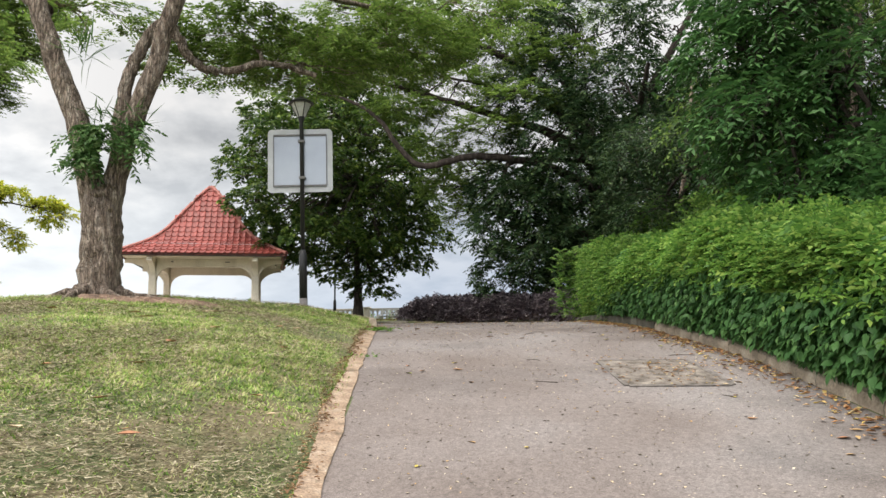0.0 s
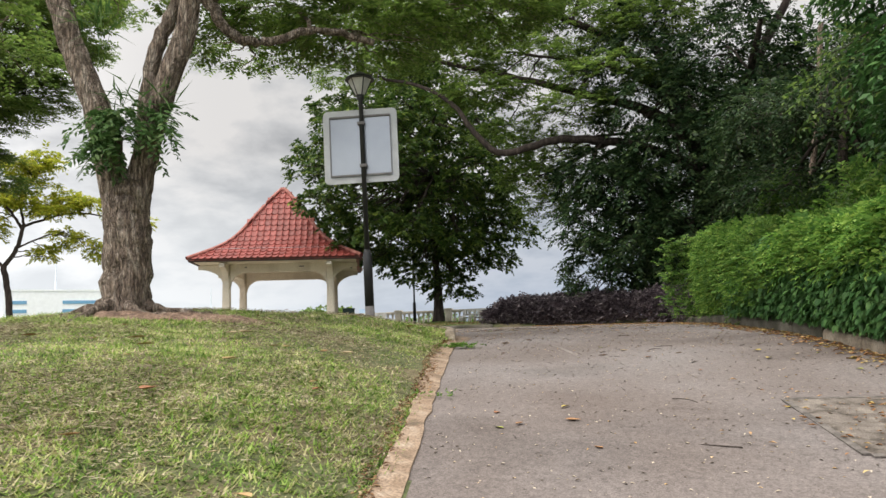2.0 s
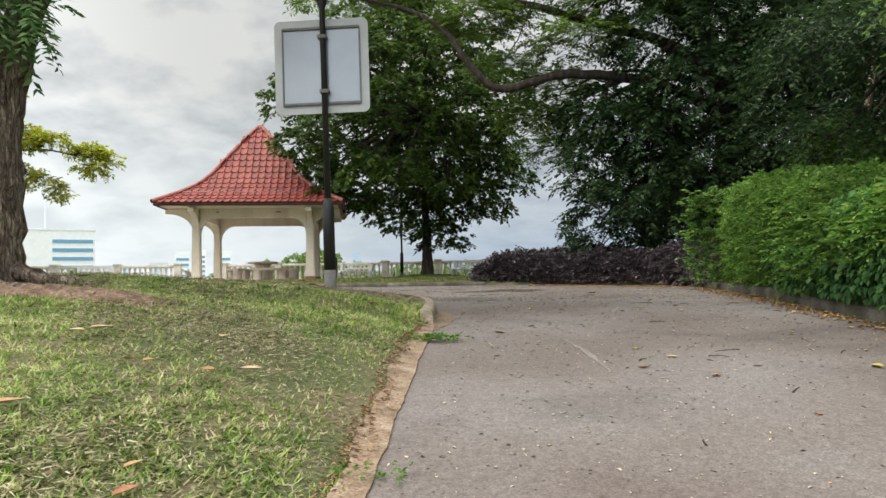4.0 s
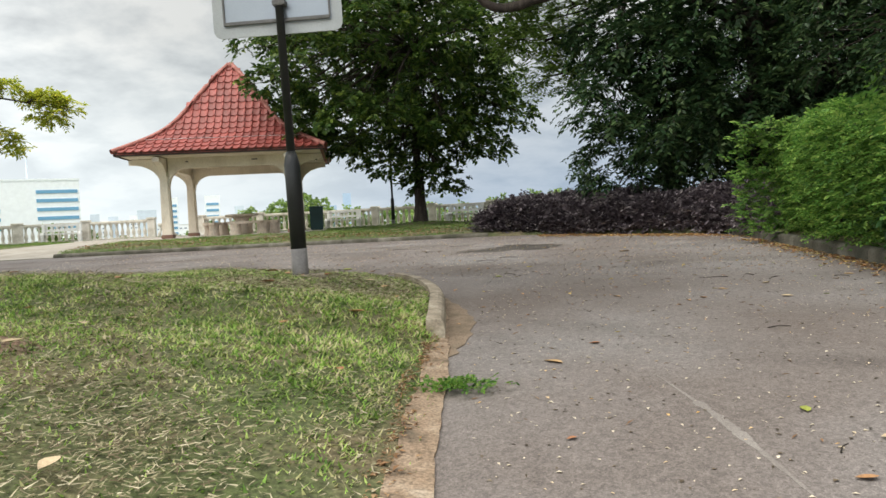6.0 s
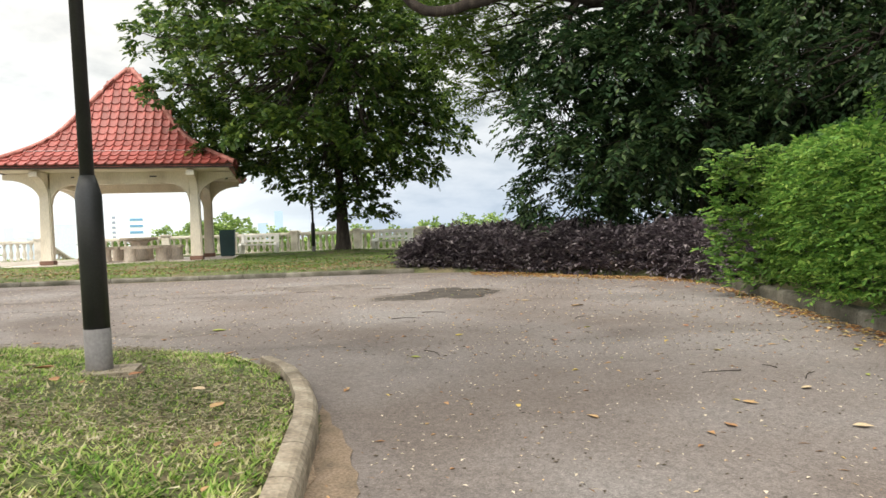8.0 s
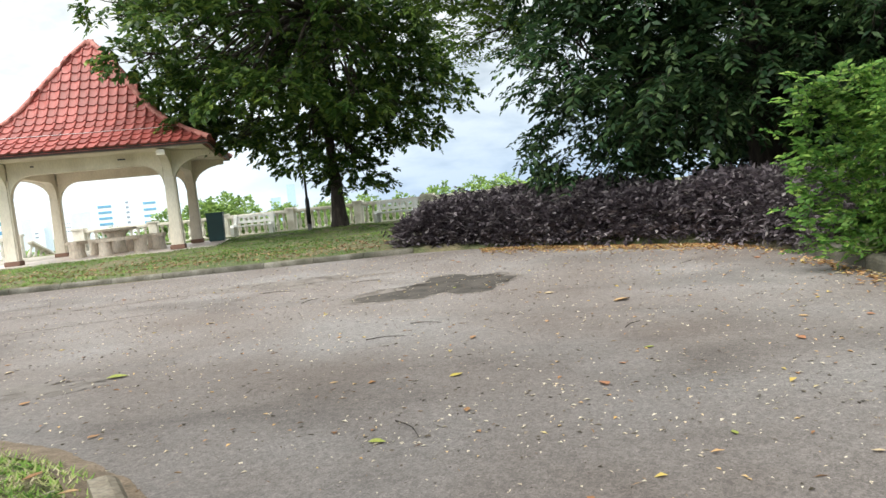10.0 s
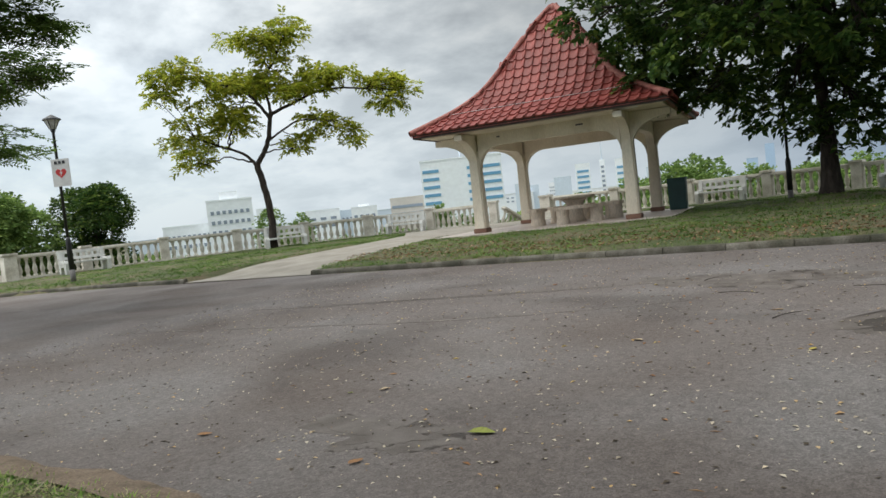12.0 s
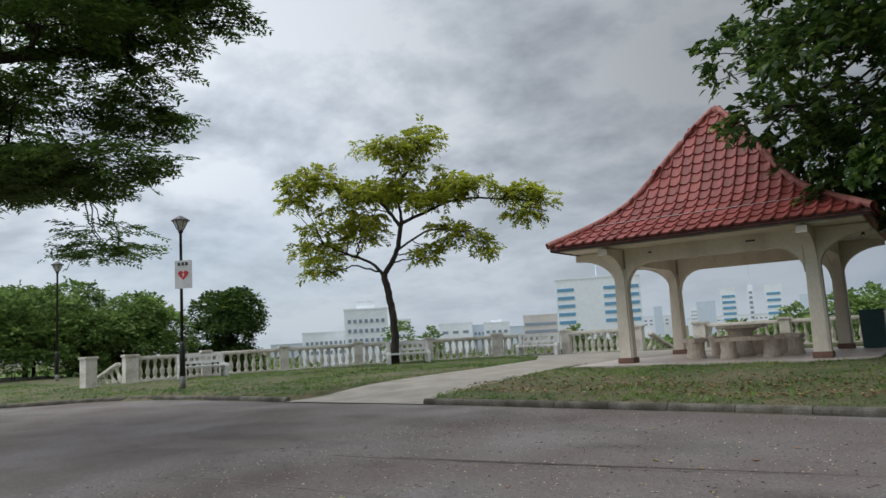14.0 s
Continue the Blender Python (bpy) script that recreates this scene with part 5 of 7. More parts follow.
t3_pads = [(wide(-2.6, 0.2, 4.6), (1.3, 1.2, 0.40), 1.0), (wide(-1.7, 0.6, 5.2), (1.2, 1.2, 0.38), 1.0), (wide(-3.6, 0, 4.1), (0.8, 0.8, 0.35), 0.5), (wide(-3.3, -0.1, 6.8), (0.95, 0.9, 0.42), 0.8), (wide(-4.0, 0, 6.2), (0.5, 0.5, 0.3), 0.3),
           (wide(-1.9, -0.4, 6.6), (1.0, 1.0, 0.36), 0.7), (wide(0.2, 0.3, 6.3), (1.3, 1.2, 0.42), 1.0), (wide(1.6, 0.2, 6.3), (1.3, 1.1, 0.42), 1.0), (wide(2.8, 0.3, 6.2), (1.1, 1.0, 0.40), 0.9),
           (wide(4.3, 0.2, 6.0), (1.1, 1.0, 0.50), 1.0), (wide(5.1, 0.1, 5.5), (0.7, 0.7, 0.45), 0.5), (wide(-0.2, 0.3, 7.9), (1.0, 0.9, 0.35), 0.8), (wide(1.3, 0.3, 8.3), (0.85, 0.8, 0.42), 0.8), (wide(0.5, 0.3, 7.1), (0.9, 0.9, 0.35), 0.6),
           (wide(2.5, -0.5, 4.7), (1.0, 0.9, 0.28), 0.6), (wide(1.3, -0.5, 4.2), (0.7, 0.7, 0.25), 0.4), (wide(3.5, -0.4, 4.2), (0.5, 0.4, 0.2), 0.25), (wide(-1.0, 0.4, 5.8), (1.1, 1.0, 0.36), 0.7), (wide(5.7, 0.1, 5.8), (0.45, 0.4, 0.22), 0.2)]
tree("yellow_tree", T3, "slender flat-topped tree with yellow-green leaves", t3_limbs, tiers(t3_pads, 42), 41, M_BARKDARK, M_YELLOW, (0.19, 0.082), 165, 10, 0.36, droop=0.3, twig_r=0.02, flare=0.05)

# the feathery tree beside the cross road
T4 = (-14.3, 12.0, 1.85)
t4_limbs = [([(0, 0, -0.3), (0.1, 0.1, 1.6), (-0.1, 0.4, 3.0)], 0.45, 0.38),
            ([(-0.1, 0.4, 2.6), (-0.2, 2.2, 4.1), (-0.4, 4.4, 5.0), (-0.2, 6.6, 5.6), (0.2, 8.6, 6.2)], 0.28, 0.06),
            ([(-0.1, 0.4, 2.8), (0.6, 1.6, 5.0), (1.2, 3.4, 7.0), (1.8, 5.4, 8.2)], 0.26, 0.06),
            ([(-0.3, 3.2, 4.6), (-1.0, 5.0, 4.3), (-1.6, 7.0, 4.4), (-1.8, 8.6, 4.2)], 0.10, 0.03),
            ([(-0.1, 0.4, 2.8), (-2.0, 1.2, 5.2), (-4.0, 2.4, 7.2)], 0.24, 0.06)]
t4_pads = [((-0.6, 8.0, 4.0), (1.6, 1.3, 0.34), 1.5), ((-2.2, 7.4, 4.1), (1.6, 1.4, 0.32), 1.5), ((-3.4, 6.2, 4.6), (1.6, 1.4, 0.35), 1.2), ((0.1, 7.6, 5.9), (1.7, 1.5, 0.45), 1.3), ((-0.2, 9.0, 5.5), (1.2, 1.0, 0.35), 0.7), ((-1.6, 6.6, 5.6), (1.7, 1.5, 0.45), 0.9),
           ((0.5, 9.4, 6.8), (1.4, 1.0, 0.45), 0.9), ((-0.9, 8.2, 7.2), (1.8, 1.5, 0.5), 1.0), ((1.6, 7.4, 7.8), (1.8, 1.5, 0.5), 1.0), ((0.2, 5.6, 7.2), (1.9, 1.7, 0.5), 1.0), ((2.4, 8.8, 8.6), (1.6, 1.2, 0.5), 0.9),
           ((0.6, 10.2, 8.2), (1.5, 1.1, 0.45), 0.8), ((-1.8, 9.4, 8.4), (1.9, 1.3, 0.5), 0.9), ((-3.0, 6.0, 7.6), (1.9, 1.7, 0.5), 0.8), ((1.4, 4.2, 8.8), (2.0, 1.8, 0.5), 0.8), ((-3.6, 8.0, 5.6), (1.8, 1.5, 0.45), 1.3), ((-2.9, 9.0, 3.2), (1.2, 1.0, 0.3), 0.4), ((2.6, 6.6, 9.6), (1.8, 1.5, 0.5), 0.8), ((0, 8, 9.8), (2.2, 1.8, 0.5), 0.8)]
t4_pads = [(c_, r_, w_ * (1.5 if c_[2] > 6.5 else 1.35)) for c_, r_, w_ in t4_pads]
tree("feathery_tree", T4, "feathery tree spreading over the cross road", t4_limbs, tiers(t4_pads, 52, 4, 0.95, 0.72, 1.5), 51, M_BARKDARK, M_FEATHER, (0.125, 0.052), 250, 16, 0.46, droop=0.12, twig_r=0.024, noise=0.35, level=0.25, spread=1.1)

# ---- the wood on the hedge side ----
T5 = (6.4, 25.6, 1.75)
t5_limbs = [([(0, 0, -0.3), (-0.1, 0, 2.0), (0.1, 0.1, 4.2), (0.0, 0.0, 5.4)], 0.55, 0.42),
            ([(-0.1, 0, 4.4), (-2.0, -0.9, 5.2), (-4.6, -1.6, 5.45), (-6.4, -1.5, 5.15), (-7.2, -1.6, 5.7), (-7.9, -1.6, 6.7), (-8.8, -1.4, 7.4), (-10.4, -1.0, 8.0)], 0.17, 0.04),
            ([(0, 0, 5.0), (-1.6, -0.4, 6.4), (-4.0, -0.8, 7.1), (-6.6, -0.9, 7.9), (-9.2, -0.4, 8.8)], 0.22, 0.05),
            ([(0, 0, 5.2), (-0.8, 0.6, 8.0), (-2.2, 1.0, 11.0)], 0.28, 0.08),
            ([(0, 0, 5.2), (1.6, -0.6, 8.0), (3.2, -1.2, 11.0)], 0.28, 0.08),
            ([(0, 0, 4.8), (0.6, -2.0, 6.5), (0.4, -4.4, 7.6)], 0.22, 0.06)]
t5_pads = [((-3.6, -0.6, 1.6), (1.1, 1.2, 1.0), 0.8), ((-3.9, -1.2, 3.0), (1.0, 1.2, 0.9), 0.9), ((-2.6, -1.6, 2.2), (1.3, 1.3, 1.2), 1.0), ((-2.9, -1.5, 4.0), (1.3, 1.2, 0.9), 1.0), ((-3.8, -0.9, 4.6), (1.0, 1.0, 0.6), 0.7), ((-1.2, -2.0, 2.4), (1.6, 1.2, 1.4), 1.2), ((-1.4, -2.2, 4.6), (1.7, 1.3, 1.2), 1.3),
           ((0.6, -2.6, 3.0), (1.7, 1.3, 1.5), 1.3), ((0.8, -2.8, 5.4), (1.8, 1.4, 1.3), 1.3), ((-1.8, -1.6, 6.4), (1.8, 1.5, 1.1), 1.2), ((0.2, -2.2, 7.6), (2.0, 1.6, 1.2), 1.2), ((-2.4, -0.8, 8.0), (1.7, 1.5, 0.9), 0.9), ((2.6, -2.2, 4.6), (1.8, 1.5, 1.6), 1.3), ((3.0, -2.2, 7.0), (1.7, 1.5, 1.1), 0.6),
           ((-0.6, -1.2, 10.0), (2.4, 2.0, 1.2), 1.2), ((2.2, -1.4, 10.0), (2.0, 1.8, 0.9), 0.5), ((-2.6, 0.6, 10.6), (2.0, 1.8, 1.0), 1.0), ((4.6, -1.6, 2.6), (1.8, 1.6, 1.8), 1.2), ((5.4, -1.6, 5.6), (1.8, 1.6, 1.2), 0.8), ((-0.2, 0.8, 3.6), (2.6, 1.6, 2.6), 1.6), ((1.5, 0.6, 6.5), (3.0, 1.6, 2.4), 1.6)]
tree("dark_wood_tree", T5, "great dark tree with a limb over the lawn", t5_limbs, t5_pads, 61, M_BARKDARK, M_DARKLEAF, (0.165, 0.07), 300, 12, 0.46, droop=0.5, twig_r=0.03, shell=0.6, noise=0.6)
# its thin, light outer canopy round the long limbs
t5b = [((-4.2, -1.3, 6.4), (1.5, 1.3, 0.5), 0.8), ((-5.4, -1.0, 8.2), (1.7, 1.5, 0.5), 0.9), ((-5.4, 1.0, 4.9), (1.0, 0.9, 0.5), 0.8), ((-5.0, 0.8, 3.9), (0.7, 0.8, 0.6), 0.5), ((-4.6, 1.0, 5.8), (1.2, 1.1, 0.5), 0.8), ((-6.2, 1.0, 6.4), (1.0, 1.0, 0.4), 0.6), ((-7.6, -0.8, 8.6), (1.8, 1.5, 0.5), 0.9), ((-3.6, -0.6, 9.4), (1.8, 1.6, 0.6), 0.9),
       ((-6.2, -0.4, 10.2), (2.0, 1.8, 0.6), 1.0), ((-9.4, -0.6, 9.4), (1.8, 1.6, 0.5), 0.9), ((-8.6, -0.2, 11.0), (2.0, 1.8, 0.6), 0.9), ((-4.6, 0.4, 11.4), (2.2, 1.8, 0.6), 0.9), ((-10.8, -0.6, 8.3), (1.5, 1.3, 0.4), 0.7), ((-1.5, -1.0, 9.0), (1.9, 1.6, 0.8), 1.0), ((-3.2, -1.5, 7.4), (1.6, 1.4, 0.55), 0.9),
       ((-1.0, 0.0, 11.6), (2.3, 2.0, 0.8), 1.0), ((-6.8, -1.0, 7.2), (1.4, 1.2, 0.4), 1.0), ((-2.4, -0.4, 12.4), (2.2, 1.8, 0.6), 0.9), ((-7.4, 0.2, 12.2), (2.2, 1.8, 0.6), 0.9)]
tree("rain_tree", (6.9, 27.0, 1.75), "tall rain tree with thin feathery canopy layers", [([(0, 0, -0.2), (-0.2, 0, 4), (-0.8, -0.2, 7.5)], 0.4, 0.25), ([(-0.8, -0.2, 7.0), (-3.6, -1.6, 9.2), (-7.0, -1.8, 10.6), (-10, -1.6, 11.4)], 0.18, 0.04), ([(-0.4, -0.1, 6), (-2.8, -2.2, 7.6), (-6.0, -2.4, 8.4)], 0.14, 0.04)],
     [((a - 0.7, b - 1.4, c_), r, w) for (a, b, c_), r, w in t5b], 62, M_BARKDARK, M_FEATHER, (0.13, 0.055), 300, 14, 0.46, droop=0.15, twig_r=0.025, noise=0.4, level=0.35, spread=1.1)


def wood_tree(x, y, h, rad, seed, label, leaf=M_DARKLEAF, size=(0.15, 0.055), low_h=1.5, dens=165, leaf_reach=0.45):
    r = np.random.default_rng(seed)
    pads = []
    for k in range(int(h * 2.2)):
        hh = low_h + (h - low_h) * (k + r.uniform(0, 1)) / (h * 2.2)
        a, rr = r.uniform(0, 6.28), rad * r.uniform(0.45, 0.95) * (1 - 0.35 * abs(hh / h - 0.5))
        pads.append(((rr * math.cos(a), rr * math.sin(a), hh), (rad * 0.42, rad * 0.42, rad * 0.30), 1.0))
    limbs = [([(0, 0, -0.3), (r.normal(0, 0.1), 0, h * 0.3), (r.normal(0, 0.3), r.normal(0, 0.3), h * 0.62), (r.normal(0, 0.4), r.normal(0, 0.4), h * 0.92)], 0.05 * h ** 0.8, 0.05)]
    z = GZ1(x, y)
    return tree("wood_tree", (x, y, z), label, limbs, pads, seed, M_BARKDARK, leaf, (size[0] * 0.88, size[1] * 0.95), int(dens * 1.55), 8, leaf_reach, droop=0.5, twig_r=0.03, flare=0.08, shell=0.6, noise=0.6)


# M_MIDLEAF trees are coloured as lit, the M_DARKLEAF ones as in shade
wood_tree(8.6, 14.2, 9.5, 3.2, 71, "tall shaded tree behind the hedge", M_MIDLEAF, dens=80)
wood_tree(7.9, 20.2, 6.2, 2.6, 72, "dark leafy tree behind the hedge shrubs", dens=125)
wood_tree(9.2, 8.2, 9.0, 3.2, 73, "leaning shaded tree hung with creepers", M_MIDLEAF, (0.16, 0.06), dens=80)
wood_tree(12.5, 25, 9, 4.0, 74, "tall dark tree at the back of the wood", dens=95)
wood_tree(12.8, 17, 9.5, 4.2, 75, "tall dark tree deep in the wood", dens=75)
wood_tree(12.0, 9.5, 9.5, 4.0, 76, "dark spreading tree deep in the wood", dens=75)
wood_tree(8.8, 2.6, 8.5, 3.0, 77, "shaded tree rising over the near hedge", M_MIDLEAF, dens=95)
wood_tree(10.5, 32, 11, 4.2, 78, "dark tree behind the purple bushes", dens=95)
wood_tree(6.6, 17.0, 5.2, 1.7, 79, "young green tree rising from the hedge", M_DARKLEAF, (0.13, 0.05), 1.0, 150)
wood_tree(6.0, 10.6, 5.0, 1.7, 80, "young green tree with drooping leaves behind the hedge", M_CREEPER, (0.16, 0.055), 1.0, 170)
# a pale bare trunk and hanging creepers at the wood's edge
for k, (x, y, lean, h) in enumerate(((6.2, 8.6, 0.25, 6.5), (6.9, 9.4, -0.15, 7.0), (6.7, 13.2, 0.15, 9.0), (6.4, 18.9, 0.9, 6.5), (7.4, 12.0, -0.2, 7.0))):
    hp = Heap()
    z = GZ1(x, y)
    tube(hp, [(0, 0, -0.1), (lean * 0.2, 0.1, h * 0.3), (lean * 0.6, -0.1, h * 0.65), (lean, 0.05, h)], 0.17 if h > 8 else 0.11 - 0.012 * k, 0.05, 8, 6, 0.02, vr, 0.04)
    t = thing("bare_trunk", pose(x, y, z), "slim brown trunk at the edge of the wood", "tree trunk", "slim trunks in the wood")
    child("trunk", hp.mesh("trunk", M_BARK, True), t)


# ---- hedge, shrubs and purple bushes ----
def hedge_top(y):
    return 1.25 + 0.10 * np.sin(y * 0.9) + 0.07 * np.sin(y * 2.3 + 1) + 0.10 * ss(8, 3, y) + 0.22 * ss(12.5, 15.5, y) + 0.42 * ss(15.2, 18.6, y)


def hedge_front(y):
    return np.interp(y, [p[1] for p in RIGHT_KERB[::-1]], [p[0] for p in RIGHT_KERB[::-1]]) + 0.20 + 0.2 * ss(16.5, 19, y)


hr = np.random.default_rng(91)
hedge = thing("hedge", Matrix(), "long bright green feathery hedge above the kerb", "hedge")
crown, inner, twg = Heap(), Heap(), Heap()
N = 13500
y = hr.uniform(-1.0, 18.9, N)
kind = hr.uniform(0, 1, N)
top, xf = hedge_top(y), hedge_front(y)
u = hr.uniform(0, 1, N)
face = kind < 0.5
endcap = kind > 0.92
low_ = 0.78 - 0.66 * ss(10.5, 14.5, y) + hr.normal(0, 0.10, N)
hh = np.where(face, low_ + (top - low_) * u ** 0.8, top * (1 - 0.10 * u))
bulge = 0.16 * np.sin(hh / np.maximum(top, 0.1) * 3.0)
xx = np.where(face, xf - bulge + hr.normal(0, 0.07, N), xf + 0.05 + 1.9 * u)
hh = np.where(face, hh, top + 0.10 * u + hr.normal(0, 0.06, N))
y = np.where(endcap, 18.75 + 0.25 * np.sin(u * 3.0) + hr.normal(0, 0.06, N), y)
hh = np.where(endcap, 0.15 + u * 1.75, hh)
xx = np.where(endcap, xf + 0.1 + hr.uniform(0, 1.7, N), xx)
at = np.c_[xx, y, road_z(y) + hh]
way = np.c_[np.where(face, -0.9, -0.25), np.where(endcap, 0.9, 0.0), np.where(face, 0.45, 0.9)] + hr.normal(0, 0.45, (N, 3))
sprays(crown, at, way, 12, 0.22, 0.070, 0.031, hr, 0.35, 1.0, twg, 0.5)
# inner leaves in the darker creeper green, putting the hedge's inner shade into colour
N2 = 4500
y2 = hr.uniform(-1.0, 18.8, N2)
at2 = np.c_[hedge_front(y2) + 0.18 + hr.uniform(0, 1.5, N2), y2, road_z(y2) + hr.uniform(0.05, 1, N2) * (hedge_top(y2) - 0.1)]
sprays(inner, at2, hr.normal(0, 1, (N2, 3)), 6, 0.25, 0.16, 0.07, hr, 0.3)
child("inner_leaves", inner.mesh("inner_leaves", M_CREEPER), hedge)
child("foliage", crown.mesh("foliage", M_HEDGE), hedge)
tagged(child("twig_mass", twg.mesh("twig_mass", M_BARKDARK), hedge), kind="stuff")
# stems
st = Heap()
for yy in np.arange(-1, 18.3, 0.45):
    x0 = float(hedge_front(yy)) + 0.35 + hr.uniform(0, 0.5)
    z0 = GZ1(x0, yy)
    tube(st, [(x0, yy, z0 - 0.05), (x0 + hr.normal(0, 0.08), yy + hr.normal(0, 0.1), z0 + 0.5), (x0 + hr.normal(0, 0.2), yy + hr.normal(0, 0.2), z0 + 1.1)], 0.022, 0.008, 5, 3)
child("stems", st.mesh("stems", M_BARKDARK, True), hedge)

# broad-leaved creeper over the lower hedge face
creeper = thing("creeper", Matrix(), "broad dark green creeper over the hedge foot", "climbing plant")
N3 = 11500
y3 = 0.5 + 14.0 * hr.uniform(0, 1, N3) ** 1.15
h3 = 0.19 + 1.08 * hr.uniform(0, 1, N3) ** 1.2 * (0.75 + 0.25 * np.sin(y3 * 1.7))
x3 = hedge_front(y3) - 0.16 - 0.10 * np.sin(h3 * 2.6) + hr.normal(0, 0.04, N3)
at3 = np.c_[x3, y3, road_z(y3) + h3]
way3 = np.c_[-0.55 + hr.normal(0, 0.3, N3), hr.normal(0, 0.45, N3), -0.75 + hr.normal(0, 0.3, N3)]
nor3 = np.c_[np.full(N3, -0.8), hr.normal(0, 0.3, N3), np.full(N3, 0.6)]
size3 = hr.uniform(0.055, 0.105, N3)


def creeper_leaf(width=0.75):
    """A pointed heart-shaped leaf with a folded midrib, one unit long."""
    w = width / 2
    v = [(0, 0, 0), (0.45, 0, -0.02), (1, 0, -0.12), (0.12, w * 0.8, 0.06), (0.40, w, 0.08), (0.72, w * 0.55, 0.02), (0.12, -w * 0.8, 0.06), (0.40, -w, 0.08), (0.72, -w * 0.55, 0.02)]
    f3 = [(0, 1, 4, 3), (1, 2, 5, 4), (1, 0, 6, 7), (2, 1, 7, 8)]
    return np.array(v), np.array(f3)


cv, cf = creeper_leaf()
D3 = unit(way3)
S3 = unit(np.cross(nor3, D3))
U3 = np.cross(D3, S3)
V3 = at3[:, None, :] + size3[:, None, None] * (cv[None, :, 0, None] * D3[:, None] + cv[None, :, 1, None] * S3[:, None] + cv[None, :, 2, None] * U3[:, None])
near_leaf = np.where((y3 > 4.5) & (y3 < 9))[0][:280]
mask = np.ones(N3, bool)
mask[near_leaf] = False
hp = Heap()
m3 = mask.sum()
hp.add(V3[mask].reshape(-1, 3), (cf[None] + 9 * np.arange(m3)[:, None, None]).reshape(-1, 4))
tagged(child("creeper_leaves", hp.mesh("creeper_leaves", M_CREEPER), creeper), kind="stuff")
CREEPER_NEAR = (near_leaf, D3, S3, U3, at3, size3)


def bush(name, line, depth, high, n, leaf_size, material, seed, label, per=8, reach=0.2, group=""):
    """A clipped bush mass along a line, in plan, leaves thick on its skin."""
    r = np.random.default_rng(seed)
    p = smooth_path([(a, b, 0) for a, b in line], 12)[:, :2]
    s = np.r_[0, np.cumsum(np.hypot(*np.diff(p, axis=0).T))]
    t = unit(np.gradient(p, axis=0))
    nrm = np.stack([-t[:, 1], t[:, 0]], 1)
    w = r.uniform(0, s[-1], n)
    px = np.stack([np.interp(w, s, p[:, 0]), np.interp(w, s, p[:, 1])], 1)
    nx_ = np.stack([np.interp(w, s, nrm[:, 0]), np.interp(w, s, nrm[:, 1])], 1)
    a = r.uniform(-0.15, math.pi * 0.95, n)
    rr = r.uniform(0.72, 1.04, n)
    endf = np.clip(np.minimum(w, s[-1] - w) / 0.7, 0.25, 1) ** 0.5
    off = -np.cos(a) * rr * depth * 0.5
    hh_ = np.maximum(0.04, np.abs(np.sin(a)) ** 0.6 * rr * high * endf * (1 + 0.10 * np.sin(w * 2.1) + 0.06 * np.sin(w * 5.3)) + r.normal(0, 0.03, n))
    xy = px - nx_ * (off + 0)[:, None] * -1
    z = ground_z(xy[:, 0], xy[:, 1])
    at = np.c_[xy, z + hh_]
    out = np.c_[nx_ * (-np.cos(a))[:, None], np.sin(a) + 0.25] + r.normal(0, 0.4, (n, 3))
    tt = thing(name, Matrix(), label, "bush", group)
    leaf_heap, tw = Heap(), Heap()
    sprays(leaf_heap, at, out, per, reach, leaf_size[0], leaf_size[1], r, 0.2, 0.8, tw)
    child("foliage", leaf_heap.mesh("foliage", material), tt)
    for k in range(int(s[-1] * 5)):
        w0 = r.uniform(0, s[-1])
        b0 = np.array([np.interp(w0, s, p[:, 0]), np.interp(w0, s, p[:, 1])]) + r.normal(0, depth * 0.12, 2)
        z0 = GZ1(b0[0], b0[1])
        tube(tw, [(*b0, z0 - 0.03), (*(b0 + r.normal(0, 0.12, 2)), z0 + high * 0.5), (*(b0 + r.normal(0, 0.25, 2)), z0 + high * 0.88)], 0.014, 0.005, 5, 3)
    child("stems", tw.mesh("stems", M_BARKDARK), tt)
    return tt


bush("purple_bush", [(-0.75, 26.5), (0.6, 26.0), (1.9, 25.1), (3.2, 23.9), (4.5, 22.6), (5.0, 21.2), (5.0, 19.9)], 1.5, 0.58, 7000, (0.115, 0.042), M_PURPLE, 101, "dark purple-leaved bushes massed behind the kerb", 9, 0.24)
bush("purple_bush", [(0.4, 27.2), (2.2, 26.4), (3.8, 25.0)], 1.3, 0.66, 2600, (0.115, 0.042), M_PURPLE, 102, "second row of dark purple-leaved bushes", 9, 0.24)
bush("green_shrub", [(5.9, 21.6), (6.3, 20.6), (6.5, 19.4)], 1.5, 1.9, 2600, (0.11, 0.045), M_CREEPER, 103, "dark green shrubs filling the wood's edge", 9, 0.26)
bush("bright_shrub", [(5.7, 18.9), (5.8, 17.6), (5.9, 16.0)], 1.3, 2.45, 3000, (0.10, 0.04), M_HEDGE, 104, "tall bright green shrub above the hedge", 10, 0.26)
bush("bright_shrub", [(5.7, 15.5), (6.0, 12.5), (5.9, 9.5)], 1.2, 2.1, 2600, (0.10, 0.04), M_HEDGE, 105, "loose bright green shrubs behind the hedge", 10, 0.26)
bush("green_shrub", [(6.0, 9.2), (6.2, 5.5), (6.0, 1.5)], 1.5, 2.3, 3000, (0.13, 0.05), M_CREEPER, 106, "rank green undergrowth behind the near hedge", 9, 0.3)
bush("undergrowth", [(9.0, 28), (9.5, 20), (9.5, 10), (9, 1)], 3.0, 3.2, 3000, (0.30, 0.13), M_DARKLEAF, 107, "dark undergrowth deep in the wood", 8, 0.5)
